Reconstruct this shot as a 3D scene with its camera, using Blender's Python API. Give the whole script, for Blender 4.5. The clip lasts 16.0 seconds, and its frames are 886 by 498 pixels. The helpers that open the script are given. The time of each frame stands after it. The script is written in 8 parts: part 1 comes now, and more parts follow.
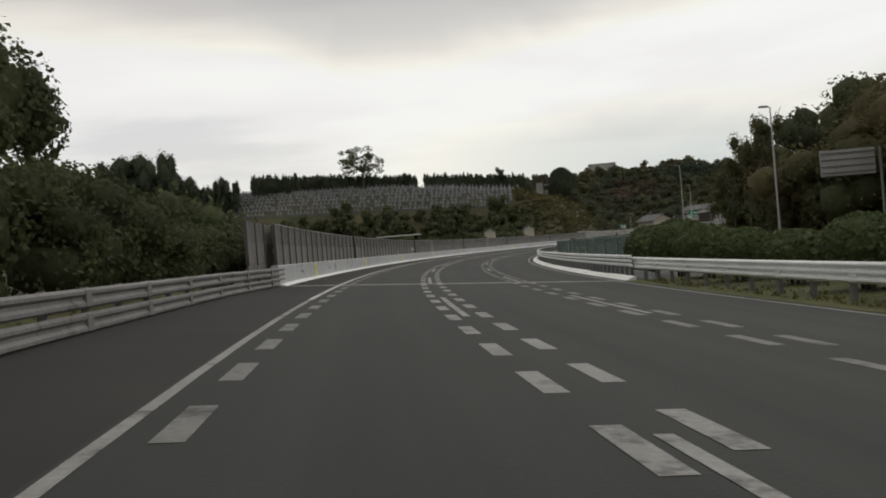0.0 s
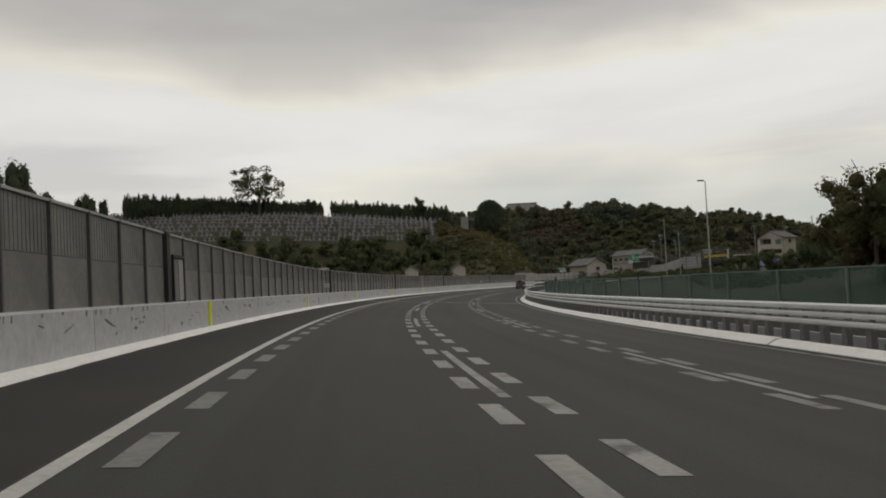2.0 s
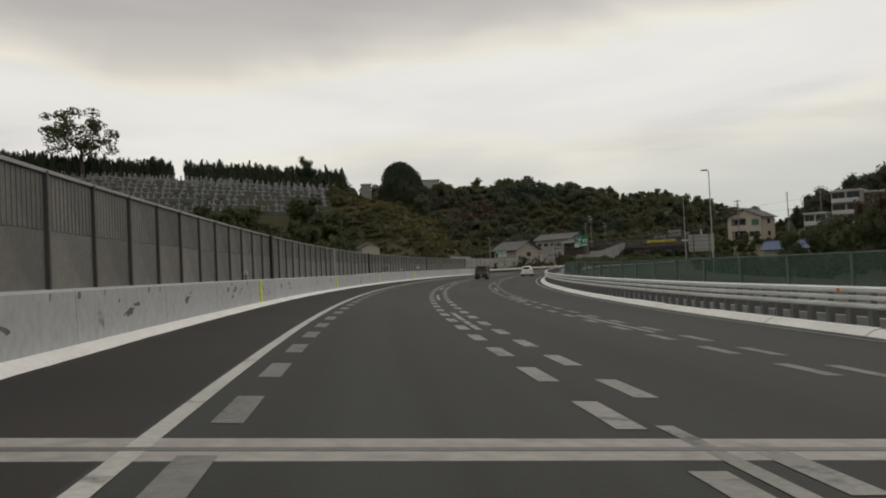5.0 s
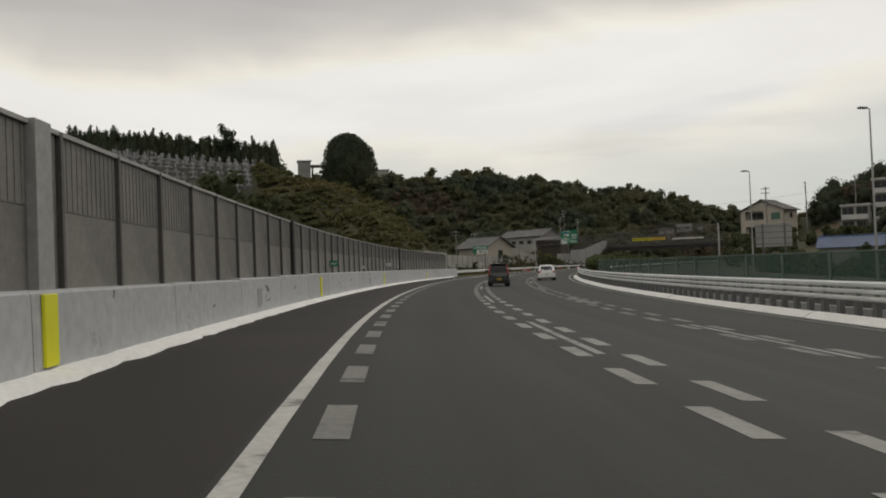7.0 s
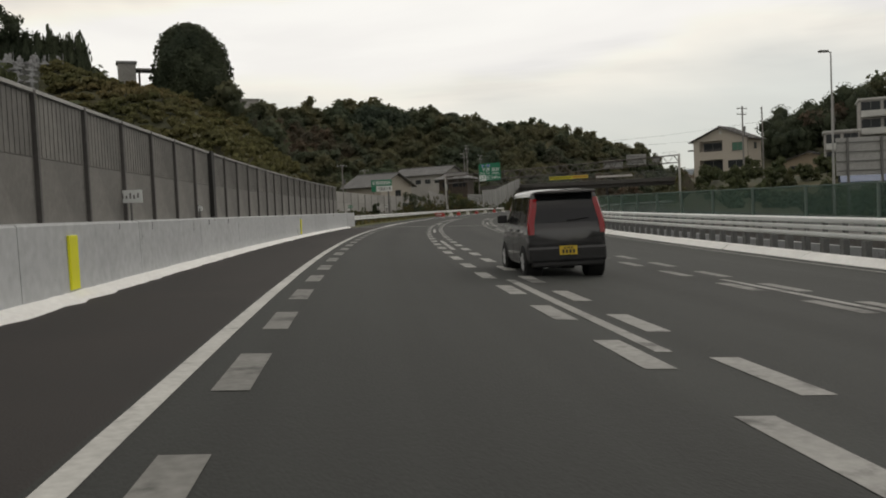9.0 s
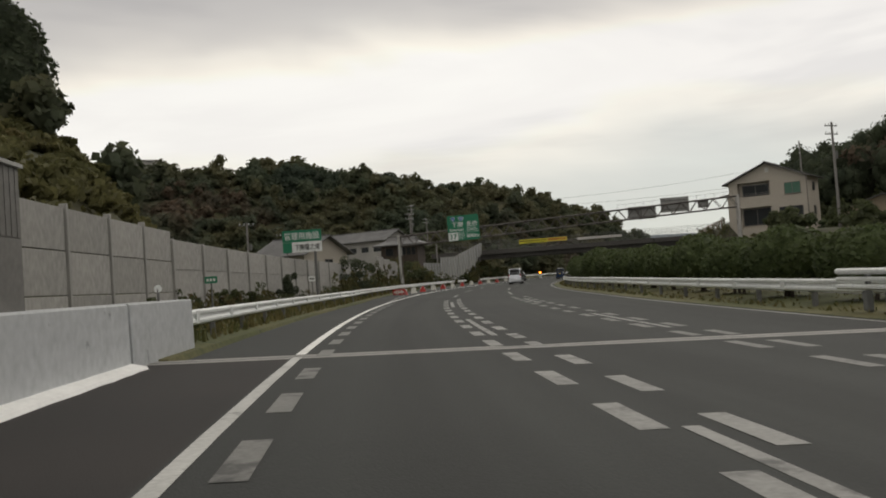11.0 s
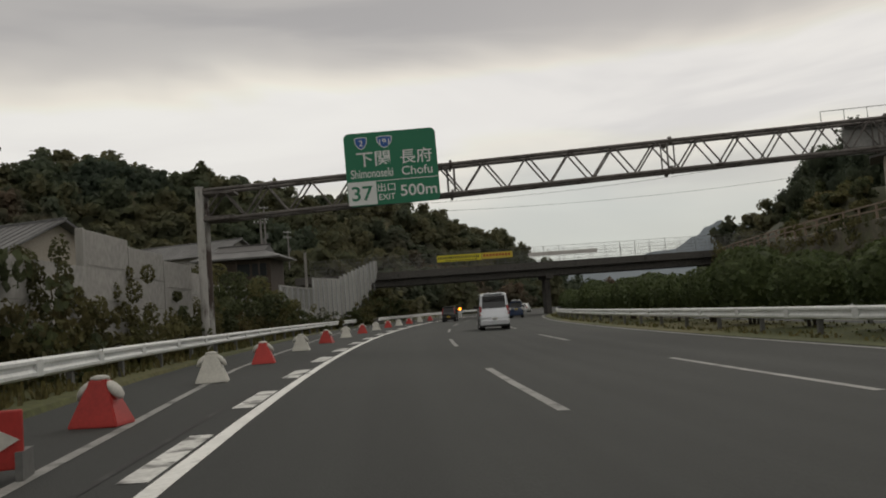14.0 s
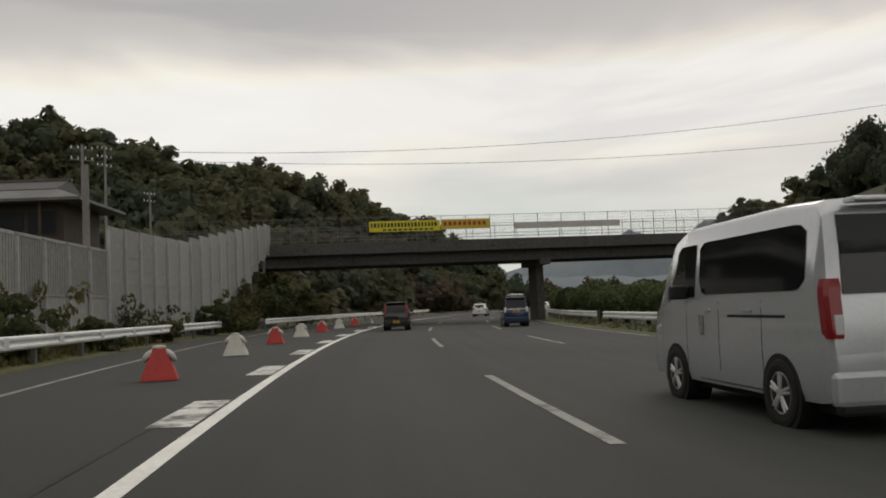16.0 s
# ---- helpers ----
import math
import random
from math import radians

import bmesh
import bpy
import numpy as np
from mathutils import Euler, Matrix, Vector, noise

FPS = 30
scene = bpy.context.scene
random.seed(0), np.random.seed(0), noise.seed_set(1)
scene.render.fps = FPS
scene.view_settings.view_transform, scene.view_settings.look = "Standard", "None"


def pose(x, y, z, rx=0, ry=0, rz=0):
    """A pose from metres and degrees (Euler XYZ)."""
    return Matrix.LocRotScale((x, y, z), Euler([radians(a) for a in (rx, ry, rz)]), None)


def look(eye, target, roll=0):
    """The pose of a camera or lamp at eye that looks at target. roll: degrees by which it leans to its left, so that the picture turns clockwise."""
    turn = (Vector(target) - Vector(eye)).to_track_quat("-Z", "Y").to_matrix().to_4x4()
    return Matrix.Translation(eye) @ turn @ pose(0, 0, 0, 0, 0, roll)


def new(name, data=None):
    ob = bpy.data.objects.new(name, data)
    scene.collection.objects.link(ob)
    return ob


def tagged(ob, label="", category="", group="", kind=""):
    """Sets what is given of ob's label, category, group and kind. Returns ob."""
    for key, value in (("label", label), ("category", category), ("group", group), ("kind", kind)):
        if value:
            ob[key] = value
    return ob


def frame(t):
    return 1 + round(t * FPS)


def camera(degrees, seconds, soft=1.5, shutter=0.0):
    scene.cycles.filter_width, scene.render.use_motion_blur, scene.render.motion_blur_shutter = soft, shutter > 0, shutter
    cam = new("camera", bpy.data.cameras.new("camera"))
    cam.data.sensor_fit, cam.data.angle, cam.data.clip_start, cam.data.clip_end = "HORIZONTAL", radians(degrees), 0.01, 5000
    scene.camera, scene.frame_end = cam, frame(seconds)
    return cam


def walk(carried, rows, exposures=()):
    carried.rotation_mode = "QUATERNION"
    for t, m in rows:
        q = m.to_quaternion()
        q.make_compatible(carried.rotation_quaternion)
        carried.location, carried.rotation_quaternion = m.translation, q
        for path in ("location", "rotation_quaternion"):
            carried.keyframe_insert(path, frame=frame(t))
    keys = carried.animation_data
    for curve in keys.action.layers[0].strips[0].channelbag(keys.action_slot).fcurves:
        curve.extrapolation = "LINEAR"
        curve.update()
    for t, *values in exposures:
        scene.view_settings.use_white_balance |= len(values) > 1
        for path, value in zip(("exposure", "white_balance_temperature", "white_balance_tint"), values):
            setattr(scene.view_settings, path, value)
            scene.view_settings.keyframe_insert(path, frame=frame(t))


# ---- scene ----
cam = camera(53.8, 16.0, soft=1.9)

# seconds, eye, target, roll
PATH = [
    (0, (-0.446, 10.504, 1.127), (-1.273, 20.470, 1.139), -4.74),
    (0.5, (-2.373, 22.066, 1.076), (-2.773, 32.038, 0.455), -4.30),
    (1, (-4.169, 34.008, 1.047), (-4.247, 44.007, 1.171), -4.38),
    (1.5, (-5.628, 45.412, 1.070), (-5.313, 55.407, 1.170), -3.82),
    (2, (-7.051, 57.382, 1.108), (-6.711, 67.368, 1.530), -2.91),
    (2.5, (-8.148, 69.333, 1.124), (-7.843, 79.328, 1.257), -1.96),
    (3, (-8.910, 81.337, 1.105), (-8.294, 91.318, 1.142), -1.87),
    (3.5, (-9.299, 93.272, 1.083), (-8.409, 103.230, 1.289), -2.40),
    (4, (-9.325, 105.065, 1.093), (-8.143, 114.994, 1.229), -2.76),
    (4.5, (-9.033, 116.985, 1.059), (-7.491, 126.862, 1.306), -2.78),
    (5, (-8.610, 128.599, 1.063), (-6.908, 138.450, 1.307), -2.67),
    (5.5, (-7.911, 140.185, 1.067), (-6.056, 150.008, 1.308), -2.56),
    (6, (-6.939, 151.710, 1.073), (-4.925, 161.501, 1.311), -2.45),
    (6.5, (-5.687, 163.137, 1.078), (-3.504, 172.893, 1.313), -2.34),
    (7, (-4.151, 174.436, 1.085), (-1.793, 184.151, 1.318), -2.23),
    (7.5, (-2.189, 184.744, 1.108), (0.696, 194.317, 0.940), -1.34),
    (8, (0.400, 196.674, 1.091), (3.740, 206.092, 0.692), -3.85),
    (8.5, (2.960, 207.101, 1.080), (6.372, 216.478, 0.423), -2.19),
    (9, (5.949, 218.623, 1.093), (9.581, 227.931, 0.639), -2.58),
    (9.5, (9.249, 230.202, 1.106), (13.081, 239.438, 0.853), -2.97),
    (10, (12.826, 241.768, 1.121), (16.847, 250.926, 1.070), -3.34),
    (10.5, (16.663, 253.242, 1.139), (20.881, 262.309, 1.290), -3.73),
    (11, (20.752, 264.548, 1.157), (25.178, 273.508, 1.509), -4.11),
    (11.5, (25.698, 276.890, 1.123), (30.439, 285.677, 1.687), -5.04),
    (12, (30.456, 287.823, 1.157), (35.403, 296.488, 1.832), -4.37),
    (12.5, (34.866, 297.149, 1.179), (39.965, 305.735, 1.709), -4.76),
    (13, (39.827, 307.483, 1.148), (45.174, 315.909, 1.797), -3.42),
    (13.5, (44.496, 316.401, 1.139), (50.041, 324.693, 1.844), -3.72),
    (14, (49.937, 326.244, 1.196), (55.712, 334.378, 1.896), -4.10),
    (14.5, (54.819, 334.620, 1.207), (60.753, 342.632, 1.984), -3.64),
    (15, (60.740, 344.334, 1.168), (66.873, 352.186, 2.019), -2.66),
    (15.5, (66.065, 352.463, 1.163), (72.410, 360.162, 1.833), -3.13),
    (16, (72.799, 362.255, 1.158), (79.383, 369.753, 1.824), -2.46),
]
# the camera darkens as it nears the gantry, and sees a little warm
EXPOSURE = [(t, e, min(6580 + 75 * t, 6780), 10) for t, e in ((0, -0.03), (1, 0.04), (2, -0.26), (3, -0.24), (4.5, -0.22), (7.5, -0.1), (8.5, 0.0), (11, 0.0), (11.5, -0.18), (12, -0.25), (13.5, -0.22), (15.5, -0.16), (16, -0.08))]
walk(cam, [(t, look(eye, target, roll)) for t, eye, target, roll in PATH], EXPOSURE)

# ---------------------------------------------------------------- world and light
def build_world():
    w = bpy.data.worlds.new("overcast_sky")
    w.use_nodes = True
    scene.world = w
    nt = w.node_tree
    N, L = nt.nodes, nt.links
    N.clear()
    out, bg = N.new("ShaderNodeOutputWorld"), N.new("ShaderNodeBackground")
    sky = N.new("ShaderNodeTexSky")
    sky.sky_type, sky.sun_disc = "NISHITA", False
    sky.sun_elevation, sky.sun_rotation = radians(38), radians(SUN_TURN)
    tc, sep = N.new("ShaderNodeTexCoord"), N.new("ShaderNodeSeparateXYZ")
    L.new(tc.outputs["Generated"], sep.inputs[0])
    zc = N.new("ShaderNodeMath"); zc.operation = "MAXIMUM"; zc.inputs[1].default_value = 0.0
    L.new(sep.outputs["Z"], zc.inputs[0])

    def cloud(scale, at, detail, rough):
        """Noise drawn out along the horizon."""
        mp, n = N.new("ShaderNodeMapping"), N.new("ShaderNodeTexNoise")
        mp.inputs["Location"].default_value = at
        mp.inputs["Scale"].default_value = scale
        L.new(tc.outputs["Generated"], mp.inputs[0])
        n.inputs["Scale"].default_value, n.inputs["Detail"].default_value, n.inputs["Roughness"].default_value = 1.0, detail, rough
        n.inputs["Distortion"].default_value = 0.5
        L.new(mp.outputs[0], n.inputs["Vector"])
        return n
    n1 = cloud((1.5, 1.5, 9.0), CLOUD_AT, 5, 0.5)
    n2 = cloud((1.9, 1.9, 3.4), (7.3, 2.1, 0.4), 4, 0.55)
    ramp = N.new("ShaderNodeValToRGB")
    ramp.color_ramp.interpolation = "EASE"
    e = ramp.color_ramp.elements
    e[0].position, e[0].color = 0.34, (0.80, 0.79, 0.79, 1)
    e[1].position, e[1].color = 0.62, (1.04, 1.03, 1.0, 1)
    m = ramp.color_ramp.elements.new(0.48); m.color = (0.965, 0.95, 0.93, 1)
    L.new(n1.outputs["Fac"], ramp.inputs[0])
    edge = N.new("ShaderNodeMapRange")
    edge.inputs["From Min"].default_value, edge.inputs["From Max"].default_value = 0.3, 0.7
    edge.inputs["To Min"].default_value, edge.inputs["To Max"].default_value = -0.034, 0.034
    L.new(n2.outputs["Fac"], edge.inputs["Value"])
    # thin blue-grey air low over the land, a bright break, then the grey cloud deck overhead
    lay = N.new("ShaderNodeValToRGB")
    lay.color_ramp.interpolation = "B_SPLINE"
    le = lay.color_ramp.elements
    while len(le) < len(LAYERS):
        le.new(0.5)
    for q, (zz, c) in zip(le, LAYERS):
        q.position, q.color = zz, (*c, 1)
    # the low murk hangs over the sea to the east; elsewhere the bright break reaches lower
    east, lift = N.new("ShaderNodeMapRange"), N.new("ShaderNodeMath")
    east.inputs["From Min"].default_value, east.inputs["From Max"].default_value = -0.15, 0.5
    east.inputs["To Min"].default_value, east.inputs["To Max"].default_value = 0.145, 0.0
    L.new(sep.outputs["X"], east.inputs["Value"])
    lift.operation = "SMOOTH_MAX"; lift.inputs[2].default_value = 0.05
    murk, low = N.new("ShaderNodeMapRange"), N.new("ShaderNodeMath")
    murk.inputs["From Min"].default_value, murk.inputs["From Max"].default_value = 0.3, 0.6
    murk.inputs["To Min"].default_value, murk.inputs["To Max"].default_value = 0.0, -0.03
    L.new(sep.outputs["X"], murk.inputs["Value"])
    low.operation = "ADD"
    high = N.new("ShaderNodeMath"); high.operation = "ADD"
    L.new(zc.outputs[0], high.inputs[0]); L.new(edge.outputs[0], high.inputs[1])
    L.new(high.outputs[0], low.inputs[0]); L.new(murk.outputs[0], low.inputs[1])
    L.new(low.outputs[0], lift.inputs[0]); L.new(east.outputs[0], lift.inputs[1])
    L.new(lift.outputs[0], lay.inputs[0])
    mix = N.new("ShaderNodeMixRGB"); mix.blend_type = "MULTIPLY"; mix.inputs[0].default_value = 1
    L.new(lay.outputs[0], mix.inputs[1]); L.new(ramp.outputs[0], mix.inputs[2])
    sk = N.new("ShaderNodeMixRGB"); sk.blend_type = "ADD"; sk.inputs[0].default_value = 0.012
    L.new(mix.outputs[0], sk.inputs[1]); L.new(sky.outputs[0], sk.inputs[2])
    L.new(sk.outputs[0], bg.inputs["Color"])
    bg.inputs["Strength"].default_value = SKY_STRENGTH
    L.new(bg.outputs[0], out.inputs["Surface"])


LAYERS = ((0.0, (0.60, 0.655, 0.675)), (0.065, (0.64, 0.69, 0.70)), (0.115, (0.84, 0.845, 0.82)), (0.16, (1.22, 1.17, 1.06)), (0.20, (1.38, 1.31, 1.17)), (0.232, (1.11, 1.065, 0.97)), (0.275, (0.66, 0.645, 0.63)), (0.34, (0.575, 0.565, 0.56)), (0.45, (0.60, 0.59, 0.575)), (0.7, (0.84, 0.82, 0.78)), (1.0, (0.95, 0.93, 0.89)))
SUN_TURN = 60
SKY_STRENGTH = 0.86
CLOUD_AT = (3.4, 1.2, 0.7)
build_world()
sun = new("sun", bpy.data.lights.new("sun", "SUN"))
sun.data.energy, sun.data.angle, sun.data.color = 0.5, radians(30), (1.0, 0.96, 0.9)
sun.matrix_world = look((0, 0, 0), (-math.sin(radians(SUN_TURN)) * 0.8, -math.cos(radians(SUN_TURN)) * 0.8, -0.62))


# ---------------------------------------------------------------- materials
def mat(name, col, rough=0.75, var=0.18, big=0.25, fine=9.0, bump=0.15, metal=0.0, hue=None, hue_amt=0.5, random_amt=0.0, stretch=(1, 1, 1), coat=0.0, dirt=None, dirt_at=0.6):
    """A surface with stains at one scale and grain at another. hue: a second colour mixed in by the coarse noise; random_amt: from piece to piece; dirt: a third colour in blotches."""
    m = bpy.data.materials.new(name)
    m.use_nodes = True
    N, L = m.node_tree.nodes, m.node_tree.links
    b = N["Principled BSDF"]
    b.inputs["Roughness"].default_value, b.inputs["Metallic"].default_value = rough, metal
    b.inputs["Coat Weight"].default_value = coat
    tc = N.new("ShaderNodeTexCoord")
    mp = N.new("ShaderNodeMapping"); mp.inputs["Scale"].default_value = stretch
    L.new(tc.outputs["Object"], mp.inputs[0])
    n1, n2 = N.new("ShaderNodeTexNoise"), N.new("ShaderNodeTexNoise")
    n1.inputs["Scale"].default_value, n1.inputs["Detail"].default_value = big, 5
    n2.inputs["Scale"].default_value, n2.inputs["Detail"].default_value = fine, 4
    L.new(mp.outputs[0], n1.inputs["Vector"]); L.new(mp.outputs[0], n2.inputs["Vector"])
    add = N.new("ShaderNodeMath"); add.operation = "ADD"
    L.new(n1.outputs["Fac"], add.inputs[0]); L.new(n2.outputs["Fac"], add.inputs[1])
    rng = N.new("ShaderNodeMapRange")
    rng.inputs["From Min"].default_value, rng.inputs["From Max"].default_value = 0.6, 1.4
    rng.inputs["To Min"].default_value, rng.inputs["To Max"].default_value = 1 - 1.6 * var, 1 + 1.6 * var
    L.new(add.outputs[0], rng.inputs["Value"])
    val = rng.outputs[0]
    if random_amt:
        oi, rr, mu = N.new("ShaderNodeObjectInfo"), N.new("ShaderNodeMapRange"), N.new("ShaderNodeMath")
        rr.inputs["To Min"].default_value, rr.inputs["To Max"].default_value = 1 - random_amt, 1 + random_amt
        L.new(oi.outputs["Random"], rr.inputs["Value"])
        mu.operation = "MULTIPLY"
        L.new(val, mu.inputs[0]); L.new(rr.outputs[0], mu.inputs[1])
        val = mu.outputs[0]
    base = N.new("ShaderNodeMixRGB")
    base.inputs[1].default_value, base.inputs[2].default_value = (*col, 1), (*(hue or col), 1)
    f = N.new("ShaderNodeMapRange")
    f.inputs["From Min"].default_value, f.inputs["From Max"].default_value = 0.42, 0.62
    f.inputs["To Max"].default_value = hue_amt
    L.new(n1.outputs["Fac"], f.inputs["Value"]); L.new(f.outputs[0], base.inputs[0])
    last = base.outputs[0]
    if dirt:
        n3 = N.new("ShaderNodeTexNoise")
        n3.inputs["Scale"].default_value, n3.inputs["Detail"].default_value, n3.inputs["Roughness"].default_value = 1.3, 7, 0.65
        L.new(mp.outputs[0], n3.inputs["Vector"])
        dr = N.new("ShaderNodeMapRange")
        dr.inputs["From Min"].default_value, dr.inputs["From Max"].default_value = dirt_at, dirt_at + 0.1
        L.new(n3.outputs["Fac"], dr.inputs["Value"])
        dm = N.new("ShaderNodeMixRGB"); dm.inputs[2].default_value = (*dirt, 1)
        L.new(dr.outputs[0], dm.inputs[0]); L.new(last, dm.inputs[1])
        last = dm.outputs[0]
    mul = N.new("ShaderNodeMixRGB"); mul.blend_type = "MULTIPLY"; mul.inputs[0].default_value = 1
    L.new(last, mul.inputs[1]); L.new(val, mul.inputs[2])
    L.new(mul.outputs[0], b.inputs["Base Color"])
    if bump:
        bp = N.new("ShaderNodeBump"); bp.inputs["Strength"].default_value, bp.inputs["Distance"].default_value = bump, 0.02
        L.new(n2.outputs["Fac"], bp.inputs["Height"]); L.new(bp.outputs[0], b.inputs["Normal"])
    return m


def leaf_mat(name, cols, patch=0.1, dark=0.62, bright=1.45, grain=3.0, thin=0.35, relief=0.8, spread=(0.55, 1.4)):
    """Leaves that differ one by one, and from tree to tree by a coarse noise through several colours."""
    m = bpy.data.materials.new(name)
    m.use_nodes = True
    N, L = m.node_tree.nodes, m.node_tree.links
    b = N["Principled BSDF"]
    b.inputs["Roughness"].default_value = 0.75
    b.inputs["Specular IOR Level"].default_value = 0.25
    tc, n1, geo = N.new("ShaderNodeTexCoord"), N.new("ShaderNodeTexNoise"), N.new("ShaderNodeNewGeometry")
    n1.inputs["Scale"].default_value, n1.inputs["Detail"].default_value = patch, 2
    L.new(tc.outputs["Object"], n1.inputs["Vector"])
    r = N.new("ShaderNodeValToRGB")
    els = r.color_ramp.elements
    while len(els) < len(cols):
        els.new(0.5)
    for i, c in enumerate(cols):
        els[i].position, els[i].color = 0.30 + 0.42 * i / (len(cols) - 1), (*(v * bright for v in c), 1)
    L.new(n1.outputs["Fac"], r.inputs[0])
    rr = N.new("ShaderNodeMapRange")
    rr.inputs["To Min"].default_value, rr.inputs["To Max"].default_value = dark, 2 - dark
    L.new(geo.outputs["Random Per Island"], rr.inputs["Value"])
    mul = N.new("ShaderNodeMixRGB"); mul.blend_type = "MULTIPLY"; mul.inputs[0].default_value = 1
    L.new(r.outputs[0], mul.inputs[1]); L.new(rr.outputs[0], mul.inputs[2])
    n2 = N.new("ShaderNodeTexNoise")
    n2.inputs["Scale"].default_value, n2.inputs["Detail"].default_value, n2.inputs["Roughness"].default_value = grain, 5, 0.7
    L.new(tc.outputs["Object"], n2.inputs["Vector"])
    fr = N.new("ShaderNodeMapRange")
    fr.inputs["From Min"].default_value, fr.inputs["From Max"].default_value = 0.3, 0.7
    fr.inputs["To Min"].default_value, fr.inputs["To Max"].default_value = spread
    L.new(n2.outputs["Fac"], fr.inputs["Value"])
    fm = N.new("ShaderNodeMixRGB"); fm.blend_type = "MULTIPLY"; fm.inputs[0].default_value = 1
    L.new(mul.outputs[0], fm.inputs[1]); L.new(fr.outputs[0], fm.inputs[2])
    L.new(fm.outputs[0], b.inputs["Base Color"])
    bp = N.new("ShaderNodeBump"); bp.inputs["Strength"].default_value, bp.inputs["Distance"].default_value = relief, 0.5 / grain
    L.new(n2.outputs["Fac"], bp.inputs["Height"]); L.new(bp.outputs[0], b.inputs["Normal"])
    tr, mx = N.new("ShaderNodeBsdfTranslucent"), N.new("ShaderNodeMixShader")
    mx.inputs[0].default_value = thin
    L.new(fm.outputs[0], tr.inputs["Color"])
    L.new(b.outputs[0], mx.inputs[1]); L.new(tr.outputs[0], mx.inputs[2])
    L.new(mx.outputs[0], N["Material Output"].inputs["Surface"])
    return m


def plain(name, col, rough=0.4, metal=0.0, coat=0.0, emit=0.0, trans=0.0):
    m = bpy.data.materials.new(name)
    m.use_nodes = True
    b = m.node_tree.nodes["Principled BSDF"]
    b.inputs["Base Color"].default_value = (*col, 1)
    b.inputs["Roughness"].default_value, b.inputs["Metallic"].default_value = rough, metal
    b.inputs["Coat Weight"].default_value = coat
    b.inputs["Transmission Weight"].default_value = trans
    if emit:
        b.inputs["Emission Color"].default_value, b.inputs["Emission Strength"].default_value = (*col, 1), emit
    return m


ASPHALT = mat("asphalt", (0.0262, 0.0290, 0.0270), 0.88, 0.16, 0.12, 55, 0.25, hue=(0.0332, 0.0362, 0.0338), stretch=(1, 0.35, 1))
def add_lanes(m):
    """Faint bands and worn wheel paths that run along the carriageway."""
    N, L = m.node_tree.nodes, m.node_tree.links
    b = N["Principled BSDF"]
    at, mp, n = N.new("ShaderNodeAttribute"), N.new("ShaderNodeMapping"), N.new("ShaderNodeTexNoise")
    at.attribute_name = "lane"
    mp.inputs["Scale"].default_value = (1.3, 0.012, 1)
    L.new(at.outputs["Vector"], mp.inputs[0]); L.new(mp.outputs[0], n.inputs["Vector"])
    n.inputs["Scale"].default_value, n.inputs["Detail"].default_value = 1.0, 3
    r, mu = N.new("ShaderNodeMapRange"), N.new("ShaderNodeMixRGB")
    r.inputs["From Min"].default_value, r.inputs["From Max"].default_value = 0.3, 0.7
    r.inputs["To Min"].default_value, r.inputs["To Max"].default_value = 0.78, 1.2
    L.new(n.outputs["Fac"], r.inputs["Value"])
    mu.blend_type = "MULTIPLY"; mu.inputs[0].default_value = 1
    src = b.inputs["Base Color"].links[0].from_socket
    L.new(src, mu.inputs[1]); L.new(r.outputs[0], mu.inputs[2]); L.new(mu.outputs[0], b.inputs["Base Color"])


add_lanes(ASPHALT)
NEW_ASPHALT = mat("dark_asphalt", (0.021, 0.019, 0.018), 0.9, 0.15, 0.3, 60, 0.3, hue=(0.027, 0.023, 0.021))
PAINT = mat("road_paint", (0.76, 0.76, 0.73), 0.6, 0.12, 0.9, 14, 0.08, dirt=(0.16, 0.16, 0.155), dirt_at=0.64)
WORN_PAINT = mat("scuffed_road_paint", (0.60, 0.60, 0.575), 0.65, 0.25, 0.9, 14, 0.08, dirt=(0.10, 0.10, 0.095), dirt_at=0.50)
BLOCK_PAINT = mat("faded_block_paint", (0.17, 0.17, 0.16), 0.7, 0.2, 0.9, 14, 0.08, dirt=(0.06, 0.06, 0.057), dirt_at=0.54)
OLD_PAINT = mat("worn_road_paint", (0.24, 0.24, 0.228), 0.65, 0.2, 0.9, 14, 0.08, dirt=(0.08, 0.08, 0.077), dirt_at=0.55)
EDGE_PAINT = mat("edge_line_paint", (0.46, 0.46, 0.44), 0.65, 0.16, 0.9, 14, 0.08, dirt=(0.16, 0.16, 0.155), dirt_at=0.58)
CONCRETE = mat("pale_concrete", (0.45, 0.465, 0.475), 0.85, 0.13, 0.5, 6, 0.12, hue=(0.36, 0.372, 0.38), random_amt=0.06, dirt=(0.13, 0.13, 0.125), dirt_at=0.64)
SEAM = mat("tar_seam", (0.012, 0.012, 0.012), 0.8, 0.25, 0.6, 20, 0.1, dirt=(0.028, 0.029, 0.027), dirt_at=0.5)
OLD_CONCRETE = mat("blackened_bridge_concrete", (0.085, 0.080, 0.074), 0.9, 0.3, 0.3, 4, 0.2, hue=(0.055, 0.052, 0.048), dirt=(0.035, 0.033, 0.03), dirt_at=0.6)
GREY_CONCRETE = mat("grey_concrete", (0.32, 0.312, 0.295), 0.88, 0.2, 0.35, 5, 0.2, hue=(0.23, 0.222, 0.207), random_amt=0.10)
DARK_CONCRETE = mat("stained_concrete", (0.13, 0.125, 0.118), 0.9, 0.3, 0.3, 4, 0.2, hue=(0.08, 0.077, 0.072))
